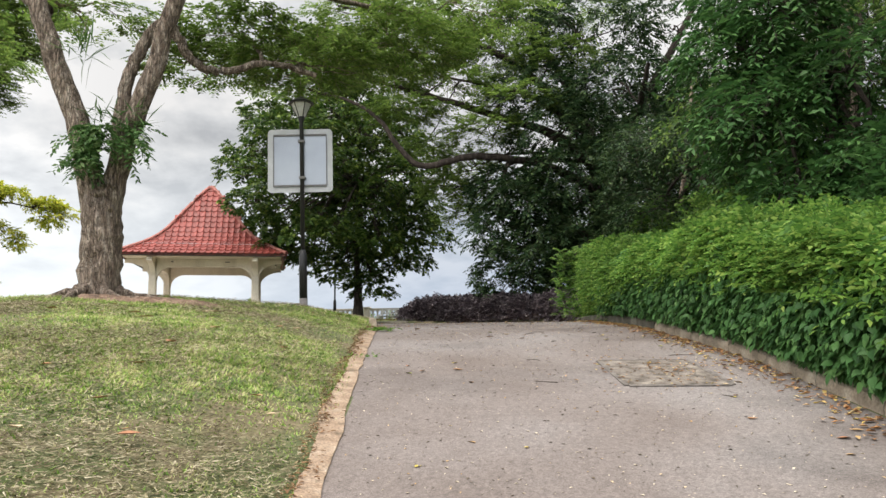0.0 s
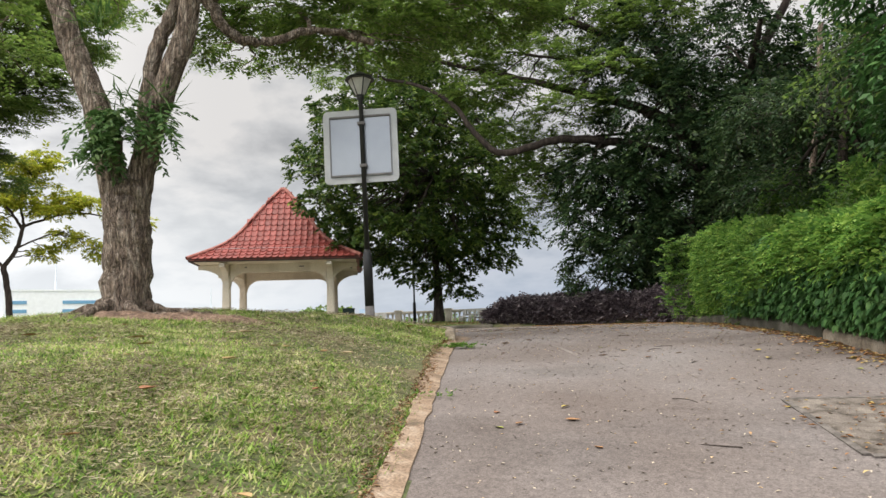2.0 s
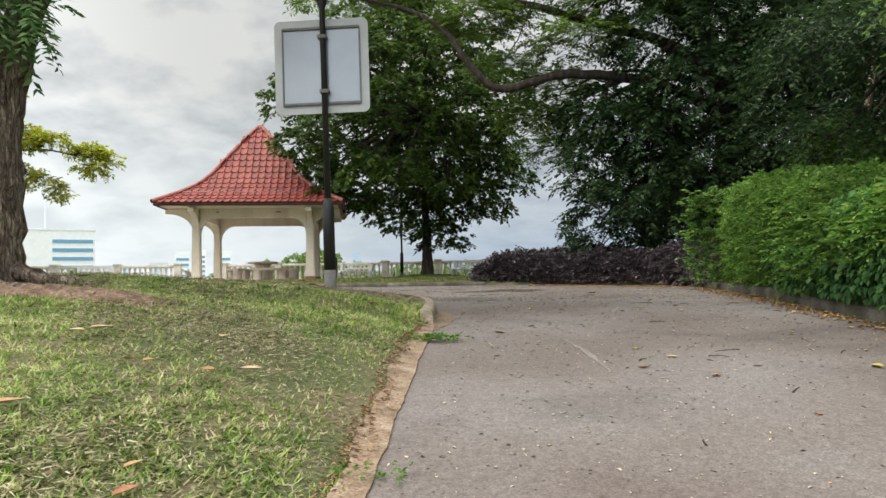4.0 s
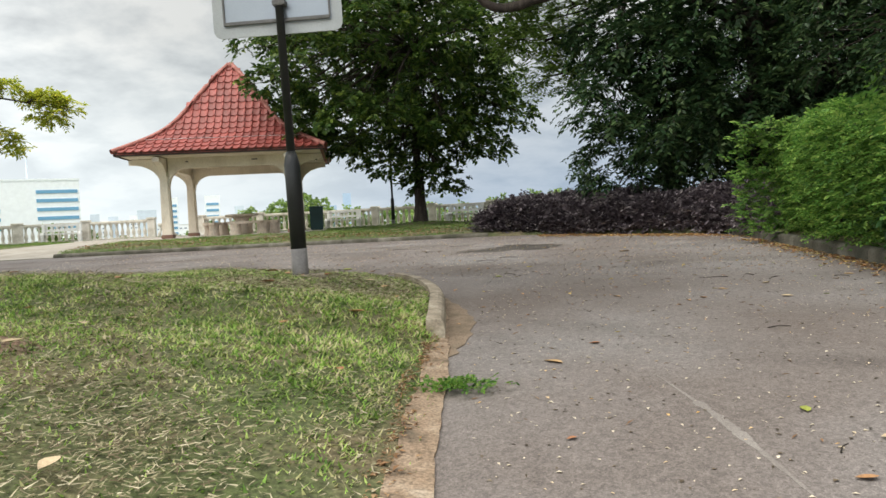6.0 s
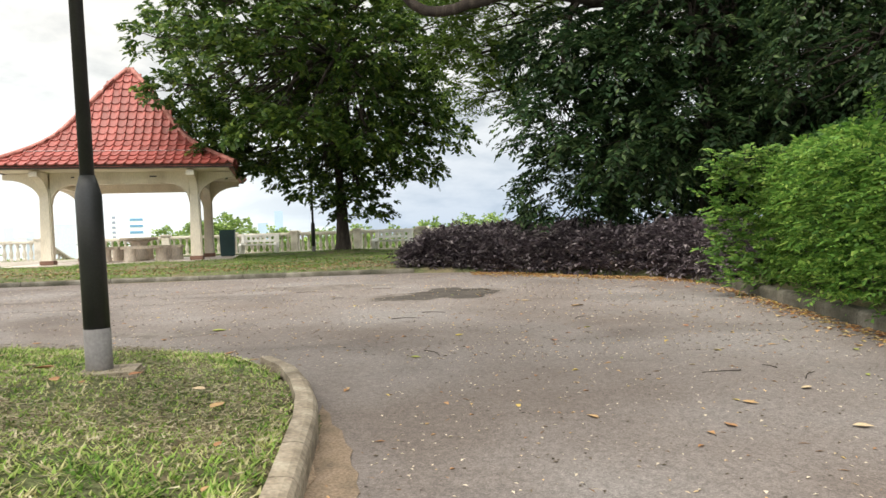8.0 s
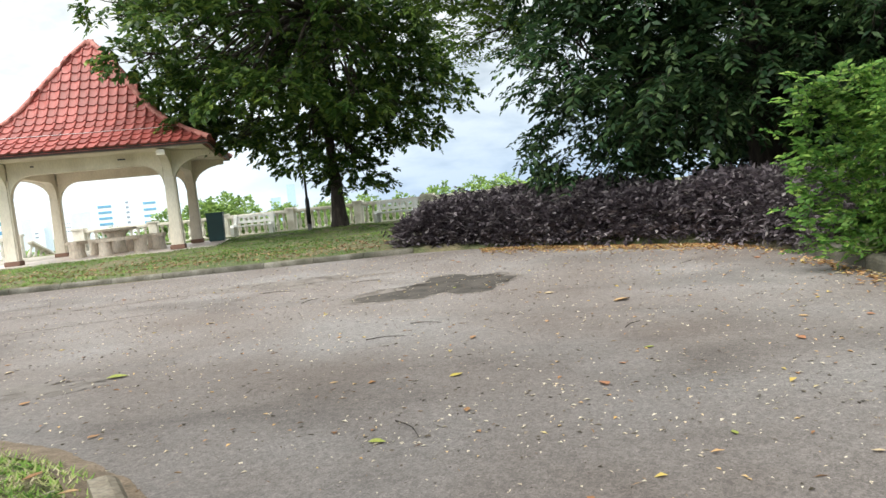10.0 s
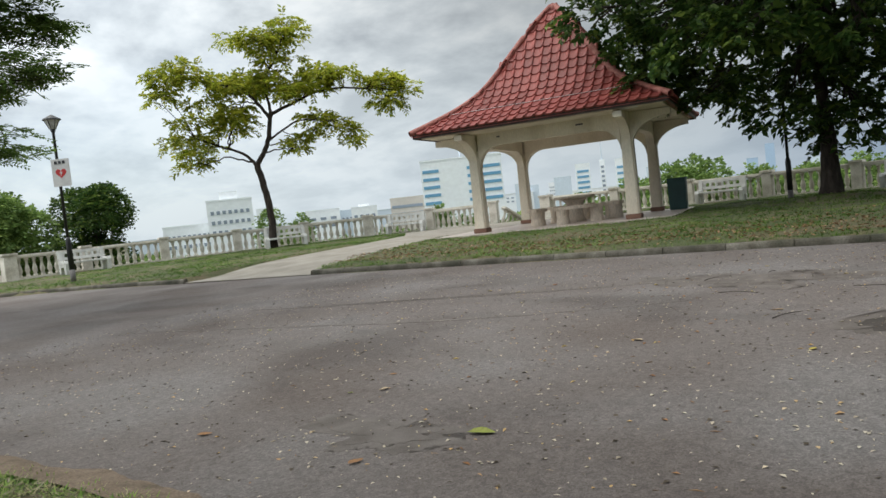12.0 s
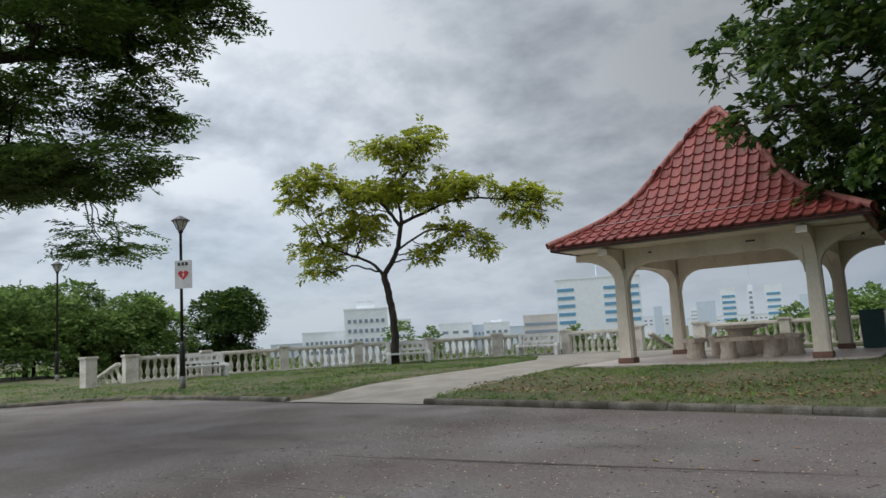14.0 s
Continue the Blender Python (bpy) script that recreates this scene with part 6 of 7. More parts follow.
bush("undergrowth", [(5.0, 30.5), (8.0, 29.5), (11, 28)], 3.0, 3.4, 1800, (0.28, 0.12), M_DARKLEAF, 108, "dark undergrowth behind the purple bushes", 8, 0.5)
bush("undergrowth", [(14.5, 36), (15, 20), (15, 4), (14, -8)], 4.0, 5.0, 2400, (0.50, 0.26), M_DARKLEAF, 109, "dark thicket closing the back of the wood", 8, 0.8)


# ---- beyond the balustrade ----
def far_tree(x, y, z, h, rad, seed, label, leaf=M_FARLEAF, n=1500, size=(0.33, 0.19)):
    r = np.random.default_rng(seed)
    t = thing("distant_tree", pose(x, y, z), label, "tree", "trees beyond the balustrade")
    wood, crown_ = Heap(), Heap()
    tube(wood, [(0, 0, -0.5), (0.1, 0, h * 0.4), (0, 0.1, h * 0.85)], 0.05 * h ** 0.7, 0.04, 7, 4)
    for k in range(11):
        a, q_ = r.uniform(0, 6.28), r.uniform(0.2, 0.75)
        c = np.array([rad * q_ * math.cos(a), rad * q_ * math.sin(a), h * r.uniform(0.40, 0.86)])
        tube(wood, [(0, 0, h * 0.3), c * [0.5, 0.5, 0.8], c], 0.06, 0.02, 5, 3)
        at_, out_ = in_pad(r, n // 11, c, np.array([rad * 0.45, rad * 0.45, h * 0.14]), 0.6, -0.5)
        sprays(crown_, at_, out_ + r.normal(0, 0.4, at_.shape), 5, size[0] * 1.6, size[0], size[1], r, 0.3)
    child("trunk", wood.mesh("trunk", M_BARKDARK, True), t)
    child("crown", crown_.mesh("crown", leaf), t)


CAM_END = np.array([-1.9, 16.0])


def polar(bearing, d):
    """A place at a bearing (degrees left of the y axis) and distance from the junction."""
    return CAM_END[0] - d * math.sin(radians(bearing)), CAM_END[1] + d * math.cos(radians(bearing))


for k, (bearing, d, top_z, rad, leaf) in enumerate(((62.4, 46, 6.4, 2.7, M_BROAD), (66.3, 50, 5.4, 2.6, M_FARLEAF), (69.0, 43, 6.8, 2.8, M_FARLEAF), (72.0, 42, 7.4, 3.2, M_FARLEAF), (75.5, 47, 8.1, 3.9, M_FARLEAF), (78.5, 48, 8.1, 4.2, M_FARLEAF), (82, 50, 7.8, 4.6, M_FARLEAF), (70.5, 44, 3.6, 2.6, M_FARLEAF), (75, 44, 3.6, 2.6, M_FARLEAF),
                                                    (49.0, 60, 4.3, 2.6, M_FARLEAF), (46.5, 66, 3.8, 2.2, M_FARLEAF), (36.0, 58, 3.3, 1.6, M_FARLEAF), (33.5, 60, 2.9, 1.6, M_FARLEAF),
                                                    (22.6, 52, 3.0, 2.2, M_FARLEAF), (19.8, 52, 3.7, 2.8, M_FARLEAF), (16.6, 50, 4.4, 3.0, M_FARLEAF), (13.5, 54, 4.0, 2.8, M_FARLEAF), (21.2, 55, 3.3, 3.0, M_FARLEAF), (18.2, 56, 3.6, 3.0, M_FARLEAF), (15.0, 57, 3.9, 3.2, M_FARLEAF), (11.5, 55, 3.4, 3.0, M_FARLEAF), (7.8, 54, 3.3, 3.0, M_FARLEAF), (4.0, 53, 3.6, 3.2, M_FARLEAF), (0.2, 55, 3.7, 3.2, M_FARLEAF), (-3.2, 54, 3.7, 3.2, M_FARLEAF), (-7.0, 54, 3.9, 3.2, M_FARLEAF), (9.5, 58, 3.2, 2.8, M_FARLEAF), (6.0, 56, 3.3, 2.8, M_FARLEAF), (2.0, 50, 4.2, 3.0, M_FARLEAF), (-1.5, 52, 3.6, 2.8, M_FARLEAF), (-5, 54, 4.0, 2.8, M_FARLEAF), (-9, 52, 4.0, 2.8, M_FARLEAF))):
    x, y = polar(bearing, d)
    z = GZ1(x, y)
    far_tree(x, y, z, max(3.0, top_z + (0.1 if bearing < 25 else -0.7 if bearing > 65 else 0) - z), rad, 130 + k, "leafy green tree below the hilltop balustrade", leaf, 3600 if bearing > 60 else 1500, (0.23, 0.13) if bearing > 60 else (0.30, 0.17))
bush("far_undergrowth", [polar(86, 40), polar(79, 40), polar(72, 40.5), polar(66, 44)], 3.0, 3.6, 2600, (0.26, 0.13), M_FARLEAF, 110, "green shrubs below the hilltop lawn", 8, 0.4)


# ---- the city far below ----
def block(bearing, d, width, top, label, wall, bands=0, band_mat=None, depth=None, low=-18, band_parts=((-0.46, 0.46),), cap=0.0, mast=0.0, columns=0):
    """A far building: walls, roof parapet and rows of windows; width in metres across the line of sight."""
    x, y = polar(bearing, d)
    t = thing("city_building", pose(x, y, low, 0, 0, bearing), label, "building", "city buildings")
    h, dep = top - low, depth or width * 0.6
    part("wall", box(width, dep, h, 0, 0, 0), wall, t)
    part("parapet", box(width * 1.02, dep * 1.02, h * 0.012 + 0.3, 0, 0, h), wall, t)
    if cap:
        part("roof_room", box(width * 0.4, dep * 0.5, cap, 0, 0, h), wall, t)
    pitch_ = (h * 0.55) / max(1, bands)
    for k in range(bands):
        z = h * 0.96 - (k + 1) * min(pitch_, 4.2)
        if columns:
            for c in range(columns):
                part("window", box(width * 0.5 / columns, 0.4, 1.5, width * ((c + 0.5) / columns - 0.5) * 0.9, -dep / 2 - 0.1, z), band_mat, t)
        else:
            for a, b in band_parts:
                part("window_band", box(width * (b - a), 0.4, 1.6, width * (a + b) / 2, -dep / 2 - 0.1, z), band_mat, t)
    if mast:
        hp_ = Heap()
        tube(hp_, [(0, 0, h), (0, 0, h + mast * 0.5), (0, 0, h + mast)], 0.5, 0.2, 5, 2)
        child("mast", hp_.mesh("mast", M_CITYGREY), t, "thin radio mast")


# haze over these buildings comes only from their wall and window colours
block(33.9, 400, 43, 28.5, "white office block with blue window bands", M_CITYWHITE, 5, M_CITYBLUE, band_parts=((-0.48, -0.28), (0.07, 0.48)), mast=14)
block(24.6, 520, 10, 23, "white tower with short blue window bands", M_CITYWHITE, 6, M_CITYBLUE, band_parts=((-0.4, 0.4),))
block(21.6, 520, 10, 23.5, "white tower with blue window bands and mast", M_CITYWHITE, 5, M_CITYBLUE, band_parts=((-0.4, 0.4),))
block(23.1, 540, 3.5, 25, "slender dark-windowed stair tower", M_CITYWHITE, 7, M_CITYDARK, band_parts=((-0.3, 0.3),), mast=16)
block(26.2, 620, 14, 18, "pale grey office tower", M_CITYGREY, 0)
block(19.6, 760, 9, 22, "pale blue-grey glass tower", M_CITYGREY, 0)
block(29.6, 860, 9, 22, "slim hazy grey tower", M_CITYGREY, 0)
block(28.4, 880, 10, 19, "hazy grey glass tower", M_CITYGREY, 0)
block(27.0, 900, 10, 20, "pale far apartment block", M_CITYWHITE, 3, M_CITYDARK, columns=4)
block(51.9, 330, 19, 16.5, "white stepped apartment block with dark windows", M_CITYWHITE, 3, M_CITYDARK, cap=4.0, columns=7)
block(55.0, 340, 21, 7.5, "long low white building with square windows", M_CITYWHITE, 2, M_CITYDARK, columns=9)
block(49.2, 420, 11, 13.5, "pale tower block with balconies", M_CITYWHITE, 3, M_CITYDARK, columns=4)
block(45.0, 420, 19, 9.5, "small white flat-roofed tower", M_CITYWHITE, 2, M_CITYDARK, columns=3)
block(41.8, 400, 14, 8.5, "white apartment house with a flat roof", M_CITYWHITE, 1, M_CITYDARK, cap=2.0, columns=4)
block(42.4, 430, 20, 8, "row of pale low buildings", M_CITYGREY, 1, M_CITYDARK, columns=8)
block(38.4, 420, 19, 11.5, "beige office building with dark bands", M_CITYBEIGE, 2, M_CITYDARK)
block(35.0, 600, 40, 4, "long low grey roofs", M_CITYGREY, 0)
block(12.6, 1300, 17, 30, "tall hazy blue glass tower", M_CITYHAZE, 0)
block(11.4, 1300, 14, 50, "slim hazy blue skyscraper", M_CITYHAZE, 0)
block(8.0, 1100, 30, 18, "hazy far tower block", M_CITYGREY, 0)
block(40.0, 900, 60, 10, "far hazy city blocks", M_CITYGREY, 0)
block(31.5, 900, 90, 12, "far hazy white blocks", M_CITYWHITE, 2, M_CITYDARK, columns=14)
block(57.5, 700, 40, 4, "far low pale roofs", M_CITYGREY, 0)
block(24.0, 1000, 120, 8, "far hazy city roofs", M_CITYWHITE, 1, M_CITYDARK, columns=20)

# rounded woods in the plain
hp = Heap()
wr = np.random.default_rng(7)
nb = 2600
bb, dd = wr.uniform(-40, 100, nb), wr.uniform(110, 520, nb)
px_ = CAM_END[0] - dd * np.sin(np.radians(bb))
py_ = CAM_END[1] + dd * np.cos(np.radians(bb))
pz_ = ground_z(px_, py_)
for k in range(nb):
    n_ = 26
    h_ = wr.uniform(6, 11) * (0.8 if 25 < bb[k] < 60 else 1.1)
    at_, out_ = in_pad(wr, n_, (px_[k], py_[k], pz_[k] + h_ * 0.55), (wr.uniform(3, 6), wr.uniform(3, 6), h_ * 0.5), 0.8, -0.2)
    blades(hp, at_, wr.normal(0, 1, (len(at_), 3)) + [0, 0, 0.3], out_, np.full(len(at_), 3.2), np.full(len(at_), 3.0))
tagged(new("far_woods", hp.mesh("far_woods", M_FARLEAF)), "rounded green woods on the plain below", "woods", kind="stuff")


# ---- grass, fallen leaves and litter ----
def grass(name, label, x0, x1, y0, y1, per_m2, tall, seed, wide_blade=0.0085, keep=None, blade=M_GRASS):
    r = np.random.default_rng(seed)
    n = int((x1 - x0) * (y1 - y0) * per_m2)
    x, y = r.uniform(x0, x1, n), r.uniform(y0, y1, n)
    # two blades in three stand in tufts
    tx, ty = r.uniform(x0, x1, n // 16 + 1), r.uniform(y0, y1, n // 16 + 1)
    pick, tufted = r.integers(0, len(tx), n), r.uniform(0, 1, n) < 0.66
    x = np.where(tufted, tx[pick] + r.normal(0, 0.028, n), x)
    y = np.where(tufted, ty[pick] + r.normal(0, 0.028, n), y)
    patch = np.sin(x * 1.3 + 2 * np.sin(y * 0.7)) + np.sin(y * 1.1 - x * 0.6) + r.normal(0, 0.7, n)
    ok = patch > -1.3
    x, y, patch = x[ok], y[ok], patch[ok]
    z = ground_z(x, y, True)
    d, _ = edge_distance(x, y, ROAD)
    ok = (z > -50) & (d > (0.165 - 0.13 * r.uniform(0, 1, len(x)) ** 2) * np.where((y > 14.9) & (y < 17), 0.3, 1.0))
    if keep is not None:
        ok &= keep(x, y)
    x, y, z, patch = x[ok], y[ok], z[ok], patch[ok]
    n = len(x)
    a = r.uniform(0, 6.28, n)
    lean = r.uniform(0.6, 2.8, n)
    way = np.c_[np.cos(a) * lean, np.sin(a) * lean, np.full(n, 0.8)]
    nor = np.c_[-np.cos(a) * 0.8, -np.sin(a) * 0.8, lean]
    L = tall * r.uniform(0.5, 1.3, n) * (1 + 0.25 * np.clip(patch, -1, 1.5))
    hp_ = Heap()
    blades(hp_, np.c_[x, y, z - 0.006], way, nor, L, wide_blade * r.uniform(0.7, 1.4, n))
    tagged(new(name, hp_.mesh(name, blade)), label, "grass", kind="stuff")


grass("island_grass", "short patchy green and straw grass", -5.4, -0.6, 2.0, 8.5, 4200, 0.048, 201, 0.0145)
grass("island_grass", "short patchy grass round the kerb end", -5.0, -0.6, 8.5, 16.2, 4200, 0.048, 202, 0.0145)
grass("island_grass", "thin dry grass under the shade tree", -10, -5.2, 2.0, 16.2, 1300, 0.07, 203, 0.012)
grass("far_grass", "mown green grass before the balustrade", -26, -1, 23.5, 39.5, 460, 0.075, 204, 0.016, None, M_FARGRASS)

grass("far_grass", "mown green grass beside the cross road", -36, -22.5, 12, 24.5, 230, 0.085, 205, 0.02, None, M_FARGRASS)

# flat straw and clippings lying among the blades
sr = np.random.default_rng(221)
n = 330000
x, y = sr.uniform(-5.4, -0.7, n), sr.uniform(2.0, 15.8, n)
keep_ = 0.8 * np.sin(x * 2.1 + 1.5 * np.sin(y * 1.3)) + 0.8 * np.sin(y * 1.9 - x) + 0.5 * np.sin(x * 5.3 + y * 3.1) + sr.normal(0, 1.3, n) > 0.25 + 0.9 * ss(6.0, 8.5, y)
x, y = x[keep_], y[keep_]
z = ground_z(x, y, True)
d, _ = edge_distance(x, y, ROAD)
ok = (z > -50) & (d > 0.15)
x, y, z = x[ok], y[ok], z[ok]
a = sr.uniform(0, 6.28, len(x))
hp = Heap()
L = sr.uniform(0.025, 0.065, len(x))
blades(hp, np.c_[x, y, z + sr.uniform(0.018, 0.05, len(x))], np.c_[np.cos(a), np.sin(a), sr.normal(0, 0.18, len(x))], np.c_[sr.normal(0, 0.4, (len(x), 2)), np.ones(len(x))], L, sr.uniform(0.005, 0.009, len(x)))
M_STRAW = foliage("dry_straw", [(0.0, (0.10, 0.072, 0.048)), (0.30, (0.19, 0.155, 0.10)), (0.55, (0.25, 0.235, 0.14)), (0.82, (0.36, 0.31, 0.21)), (1.0, (0.50, 0.45, 0.33))], 0.1, 0.75)
tagged(new("straw", hp.mesh("straw", M_STRAW)), "dry straw and clippings among the grass", "straw", kind="stuff")


def leaf_mesh(name, seed):
    """A curled fallen leaf, one unit long."""
    r = np.random.default_rng(seed)
    xs = np.linspace(0, 1, 6)
    w = 0.24 * np.sin(np.pi * xs ** 0.8) * r.uniform(0.8, 1.2)
    curl = r.uniform(0.05, 0.28)
    mid_ = np.c_[xs, 0.05 * np.sin(xs * 4 + seed), curl * (xs - 0.5) ** 2 + 0.01]
    lo = mid_ + np.c_[np.zeros(6), -w, 0.30 * w]
    hi = mid_ + np.c_[np.zeros(6), w, 0.45 * w]
    k = np.arange(5)
    hp_ = Heap()
    hp_.add(np.concatenate([lo, mid_, hi]), np.concatenate([np.stack([k, k + 1, k + 7, k + 6], -1), np.stack([k + 6, k + 7, k + 13, k + 12], -1)]))
    return hp_.mesh(name, M_DEADLEAF)


M_LEAFS = []
for k, col in enumerate(((0.42, 0.22, 0.10), (0.52, 0.33, 0.16), (0.55, 0.43, 0.09), (0.40, 0.18, 0.09), (0.60, 0.46, 0.30), (0.33, 0.36, 0.07))):
    M_LEAFS.append(surface("dry_leaf", [(0.3, tuple(c * 0.7 for c in col)), (0.7, col)], 6, 60, 0.2, 0.7, 0.2))
LEAF_KIND = ("brown", "tan", "yellow", "reddish", "pale", "green-yellow")
leaf_shapes = []
for k in range(6):
    me = leaf_mesh("fallen_leaf", k + 1)
    me.materials.clear()
    me.materials.append(M_LEAFS[k])
    leaf_shapes.append(me)


def fallen(x, y, size, kind_, turn, on):
    z = float(road_z(y)) + 0.004 if on == "road" else GZ1(x, y) + 0.05
    ob = new("fallen_leaf", leaf_shapes[kind_])
    ob.matrix_world = pose(x, y, z, 0, 0, turn) @ Matrix.Diagonal((size, size, size, 1))
    tagged(ob, LEAF_KIND[kind_] + (" dry leaf lying on the asphalt" if on == "road" else " dry leaf lying on the grass"), "leaf", "fallen leaves")


lr = np.random.default_rng(301)
PLACED = [(-0.08, 11.19, 0.14, 1, "road"), (0.89, 10.29, 0.10, 5, "road"), (0.62, 13.4, 0.10, 1, "road"), (1.85, 13.11, 0.10, 4, "road"), (1.5, 13.62, 0.10, 1, "road"), (0.14, 17.47, 0.10, 0, "road"), (-0.06, 16.3, 0.11, 2, "road"),
          (-2.61, 17.23, 0.16, 5, "road"), (0.94, 19.24, 0.12, 4, "road"), (1.62, 18.49, 0.20, 1, "road"), (2.36, 5.62, 0.10, 2, "road"), (0.87, 9.66, 0.09, 0, "road"), (0.24, 6.83, 0.10, 0, "road"), (2.27, 9.15, 0.14, 2, "road"), (2.31, 9.7, 0.14, 2, "road"), (-0.07, 4.17, 0.08, 2, "road"), (1.05, 10.0, 0.09, 4, "road"),
          (-1.33, 11.88, 0.15, 0, "grass"), (-2.21, 6.31, 0.16, 3, "grass"), (-2.17, 7.45, 0.15, 1, "grass"), (-1.14, 5.21, 0.13, 1, "grass"), (-2.6, 8.9, 0.15, 4, "grass"), (-2.9, 7.9, 0.16, 1, "grass"), (-3.2, 8.3, 0.18, 1, "grass"), (-1.9, 9.3, 0.13, 4, "grass"), (-2.0, 8.4, 0.12, 1, "grass"), (-1.6, 3.9, 0.12, 3, "grass"), (-1.9, 4.5, 0.12, 0, "grass")]
for x, y, size, kind_, on in PLACED:
    fallen(x, y, size, kind_, lr.uniform(0, 360), on)
for k in range(120):
    y = lr.uniform(3.5, 24)
    x = lr.uniform(-0.4, 3.2) if y < 15 else lr.uniform(-7, 3.6)
    if lr.uniform() < 0.4:
        x = 3.0 - abs(lr.normal(0, 0.35)) if y < 17 else x
    fallen(x, y, lr.uniform(0.045, 0.10), int(lr.integers(0, 6)), lr.uniform(0, 360), "road")
for k in range(60):
    fallen(lr.uniform(-4.4, -0.95), lr.uniform(3, 15), lr.uniform(0.06, 0.13), int(lr.choice([0, 1, 3, 4])), lr.uniform(0, 360), "grass")


def litter_sheet(name, label, n, where, size, seed, material, lift=0.003, category="litter", slim=1.0):
    r = np.random.default_rng(seed)
    x, y = where(r, n)
    d, inside = edge_distance(x, y, ROAD)
    on = inside & (d > 0.03)
    x, y = x[on], y[on]
    n = len(x)
    a = r.uniform(0, 6.28, n)
    way = np.c_[np.cos(a), np.sin(a), r.normal(0, 0.12, n)]
    hp_ = Heap()
    L = size * r.uniform(0.4, 1.6, n)
    leaves(hp_, np.c_[x, y, road_z(y) + lift], way, np.tile([0, 0, 1.0], (n, 1)), L, L * r.uniform(0.25, 0.7, n) * slim, 0.2)
    tagged(new(name, hp_.mesh(name, material)), label, category, kind="stuff")


litter_sheet("road_crumbs", "pale petals and dark crumbs strewn on the asphalt", 5600, lambda r, n: (r.uniform(-0.6, 3.3, n), r.uniform(2, 16, n)), 0.020, 311, M_CRUMB)
litter_sheet("road_crumbs", "pale crumbs strewn over the junction", 11000, lambda r, n: (r.uniform(-10, 4.2, n), r.uniform(15, 25, n)), 0.025, 312, M_CRUMB)
litter_sheet("leaf_drift", "brown leaf litter drifted along the hedge kerb", 2400, lambda r, n: (np.interp(yy := r.uniform(1, 20, n), [p[1] for p in RIGHT_KERB[::-1]], [p[0] for p in RIGHT_KERB[::-1]]) - np.abs(r.normal(0, 0.16, n)) - 0.03, yy), 0.055, 313, M_DEADLEAF, 0.012)
litter_sheet("leaf_drift", "orange-brown leaf litter before the purple bushes", 4200, lambda r, n: (xx_ := r.uniform(0.6, 4.15, n), np.interp(xx_, [0.6, 1.2, 2.3, 4.0, 4.2], [25.0, 24.75, 23.6, 22.0, 20.8]) - 0.05 - np.abs(r.normal(0, 0.45, n))), 0.05, 314, M_DEADLEAF, 0.008)
litter_sheet("leaf_scraps", "tan and orange leaf scraps scattered over the junction", 600, lambda r, n: (4.1 - 8 * r.uniform(0, 1, n) ** 1.6, r.uniform(12, 24.5, n)), 0.040, 318, M_DEADLEAF, 0.006)
litter_sheet("needle_litter", "thin brown needles strewn over the asphalt", 1500, lambda r, n: (4.1 - 9 * r.uniform(0, 1, n) ** 1.4, r.uniform(10, 24.5, n)), 0.045, 319, M_LAWNLEAF, 0.004, slim=0.25)
litter_sheet("leaf_drift", "brown leaf crumbs caught round the utility cover", 260, lambda r, n: (r.normal(2.15, 0.35, n), r.normal(6.65, 0.4, n)), 0.035, 316, M_DEADLEAF, 0.014)
# earth, straw and leaf crumbs spilling over the edging
r = np.random.default_rng(317)
n = 2200
y = r.uniform(0.5, 12.0, n)
x = np.interp(y, [p[1] for p in LEFT_EDGE], [p[0] for p in LEFT_EDGE]) - 0.20 + np.abs(r.normal(0, 0.06, n)) + 0.02 * np.sin(y * 5.1) + 0.025 * np.sin(y * 1.7)
hp = Heap()
a = r.uniform(0, 6.28, n)
L = r.uniform(0.012, 0.045, n)
leaves(hp, np.c_[x, y, road_z(y) + 0.034], np.c_[np.cos(a), np.sin(a), r.normal(0, 0.2, n)], np.tile([0, 0, 1.0], (n, 1)), L, L * r.uniform(0.25, 0.6, n), 0.25)
tagged(new("edge_litter", hp.mesh("edge_litter", M_LAWNLEAF)), "brown earth and leaf crumbs along the edging", "litter", kind="stuff")
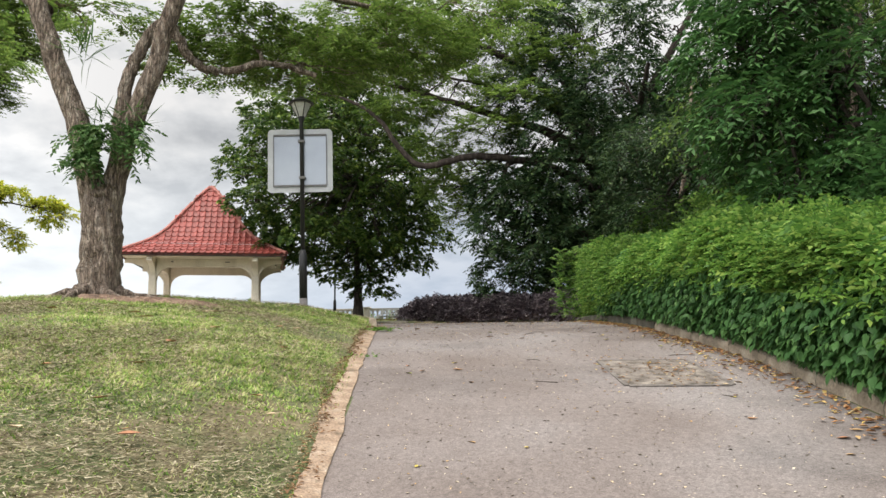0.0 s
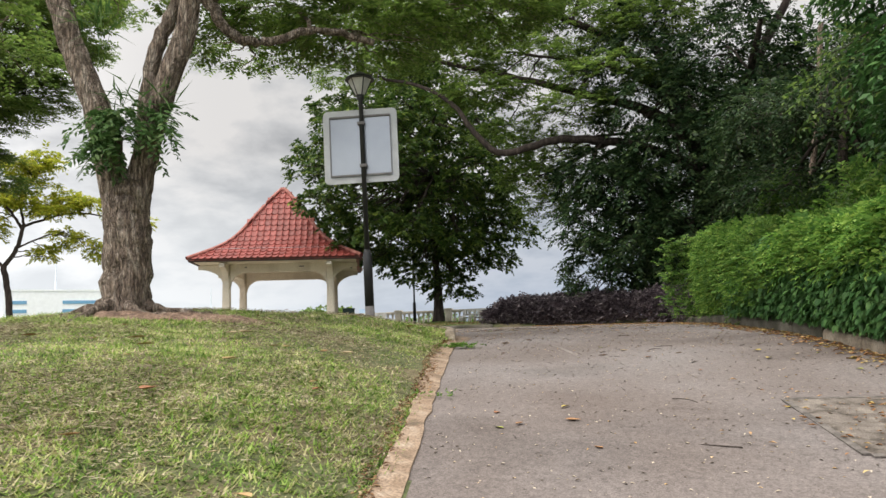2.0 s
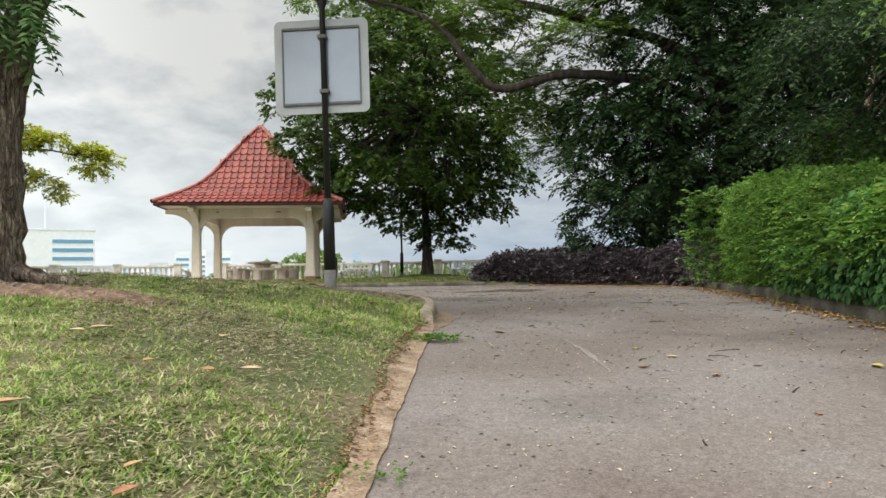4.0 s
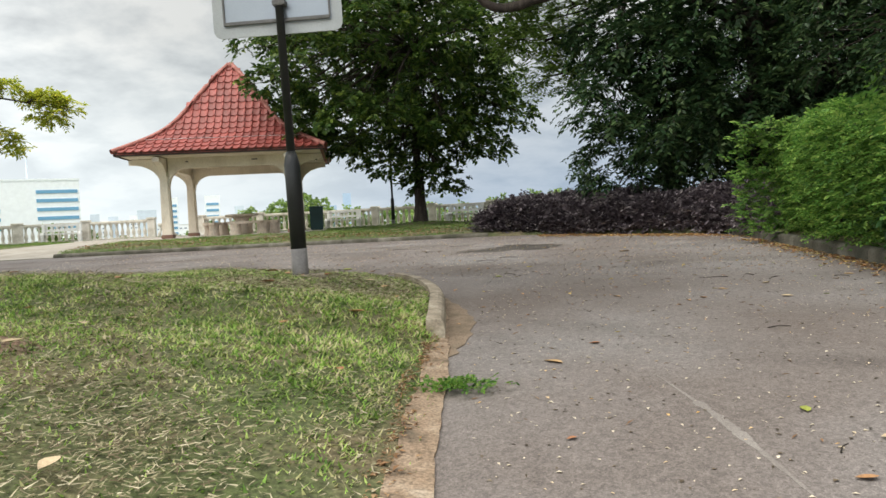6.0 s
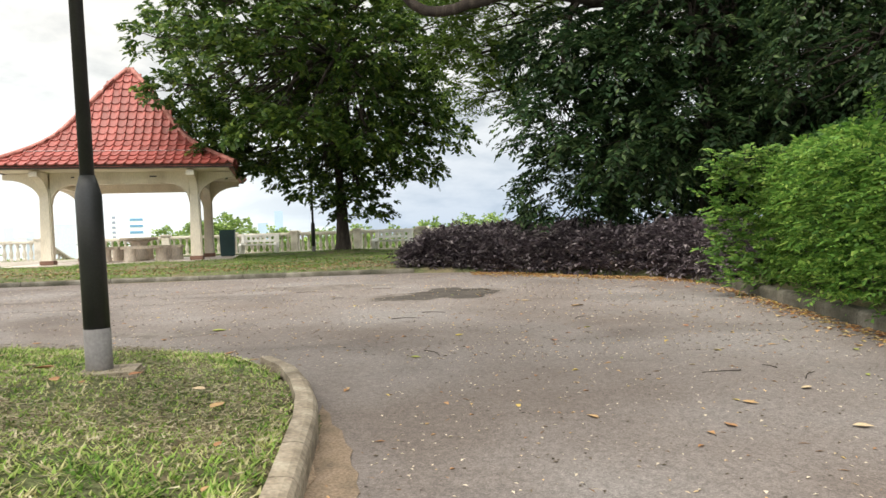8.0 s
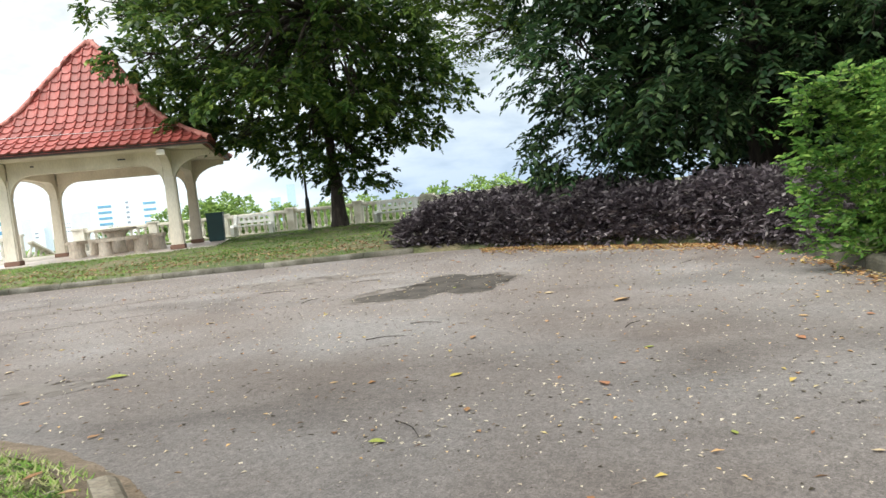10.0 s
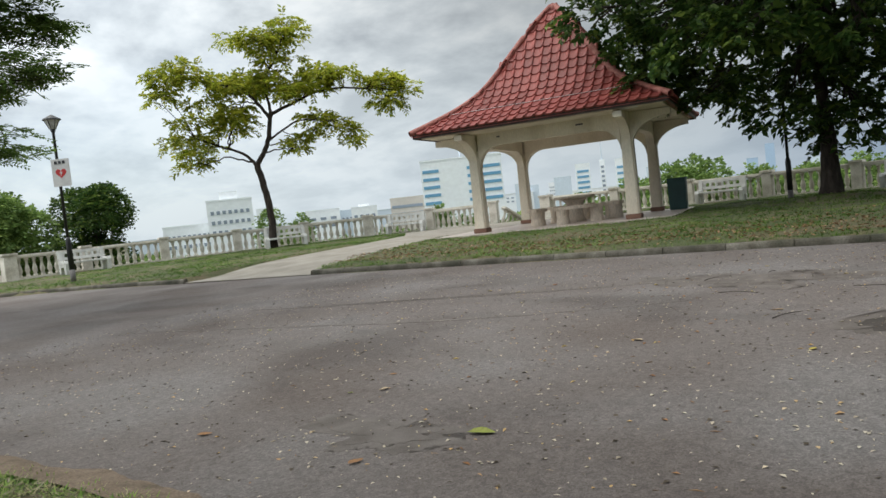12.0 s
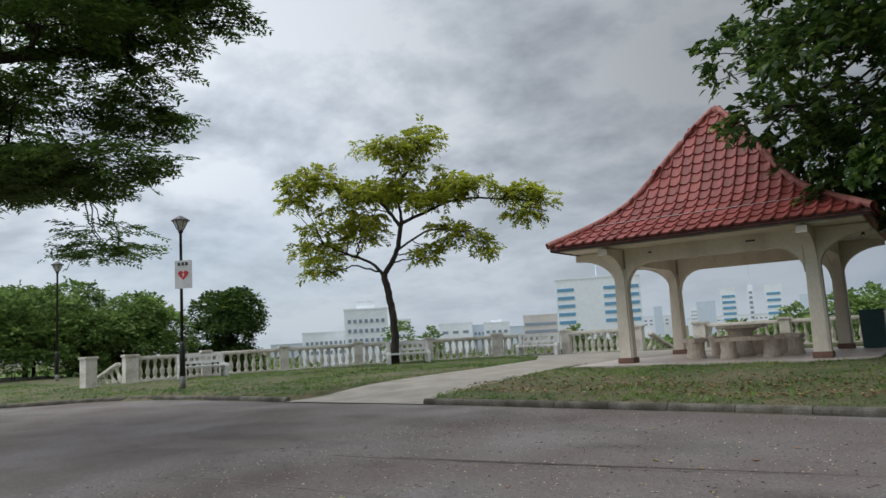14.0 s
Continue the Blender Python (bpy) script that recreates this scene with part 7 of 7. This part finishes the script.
# dry leaves on the pavilion lawn
r = np.random.default_rng(315)
n = 1700
x, y = r.uniform(-12.5, -1, n), 25.6 + np.abs(r.normal(0, 1.6, n))
z = ground_z(x, y, True)
ok = z > -50
x, y, z = x[ok], y[ok], z[ok]
hp = Heap()
a = r.uniform(0, 6.28, len(x))
L = r.uniform(0.04, 0.10, len(x))
leaves(hp, np.c_[x, y, z + 0.03], np.c_[np.cos(a), np.sin(a), r.normal(0, 0.2, len(x))], np.tile([0, 0, 1.0], (len(x), 1)), L, L * 0.55, 0.25)
tagged(new("lawn_leaves", hp.mesh("lawn_leaves", M_LAWNLEAF)), "brown fallen leaves on the pavilion lawn", "leaf litter", kind="stuff")
# twigs on the road
for k in range(26):
    y0 = lr.uniform(5, 23)
    x0 = lr.uniform(0.0, 2.8) if y0 < 15 else lr.uniform(-4, 3)
    L, a = lr.uniform(0.12, 0.40), lr.uniform(0, 6.28)
    hp = Heap()
    tube(hp, [(0, 0, 0.006), (L * 0.5 * math.cos(a + 0.15), L * 0.5 * math.sin(a + 0.15), 0.012), (L * math.cos(a), L * math.sin(a), 0.006)], 0.004, 0.002, 5, 3)
    ob = new("twig", hp.mesh("twig", M_BARKDARK))
    ob.location = (x0, y0, float(road_z(y0)))
    tagged(ob, "thin dry twig lying on the asphalt", "twig", "fallen twigs")
# weeds growing over the edging
for x0, y0, n, size in ((-0.66, 10.74, 95, 0.062), (-0.66, 7.6, 26, 0.045)):
    r = np.random.default_rng(int(y0 * 10))
    t = thing("weed", pose(x0, y0, float(road_z(y0)) + 0.01), "low green weed spreading over the road edge", "weed", "weeds")
    hp = Heap()
    at = np.c_[r.normal(0, 0.09, n), r.normal(0, 0.05, n), r.uniform(0.0, 0.04, n)]
    way = np.c_[at[:, :2] * 4 + r.normal(0, 0.5, (n, 2)), r.uniform(0.2, 0.7, n)]
    sprays(hp, at, way, 6, size * 0.6, size * 0.5, size * 0.22, r, 0.2)
    child("leaves", hp.mesh("leaves", M_HEDGE), t)

# ---- pieces: roof tiles and the nearest creeper leaves ----
for m in front_tiles:
    ob = child("tile", tile_mesh, roof)
    ob.matrix_basis = m
hp = Heap()
hp.add(cv, cf)
creeper_mesh = hp.mesh("leaf", M_CREEPER)
ids, D3_, S3_, U3_, at3_, size3_ = CREEPER_NEAR
for k in ids:
    ob = child("leaf", creeper_mesh, creeper)
    R3 = Matrix((D3_[k], S3_[k], U3_[k])).transposed().to_4x4()
    ob.matrix_basis = Matrix.Translation(at3_[k]) @ R3 @ Matrix.Diagonal((size3_[k],) * 3 + (1,))
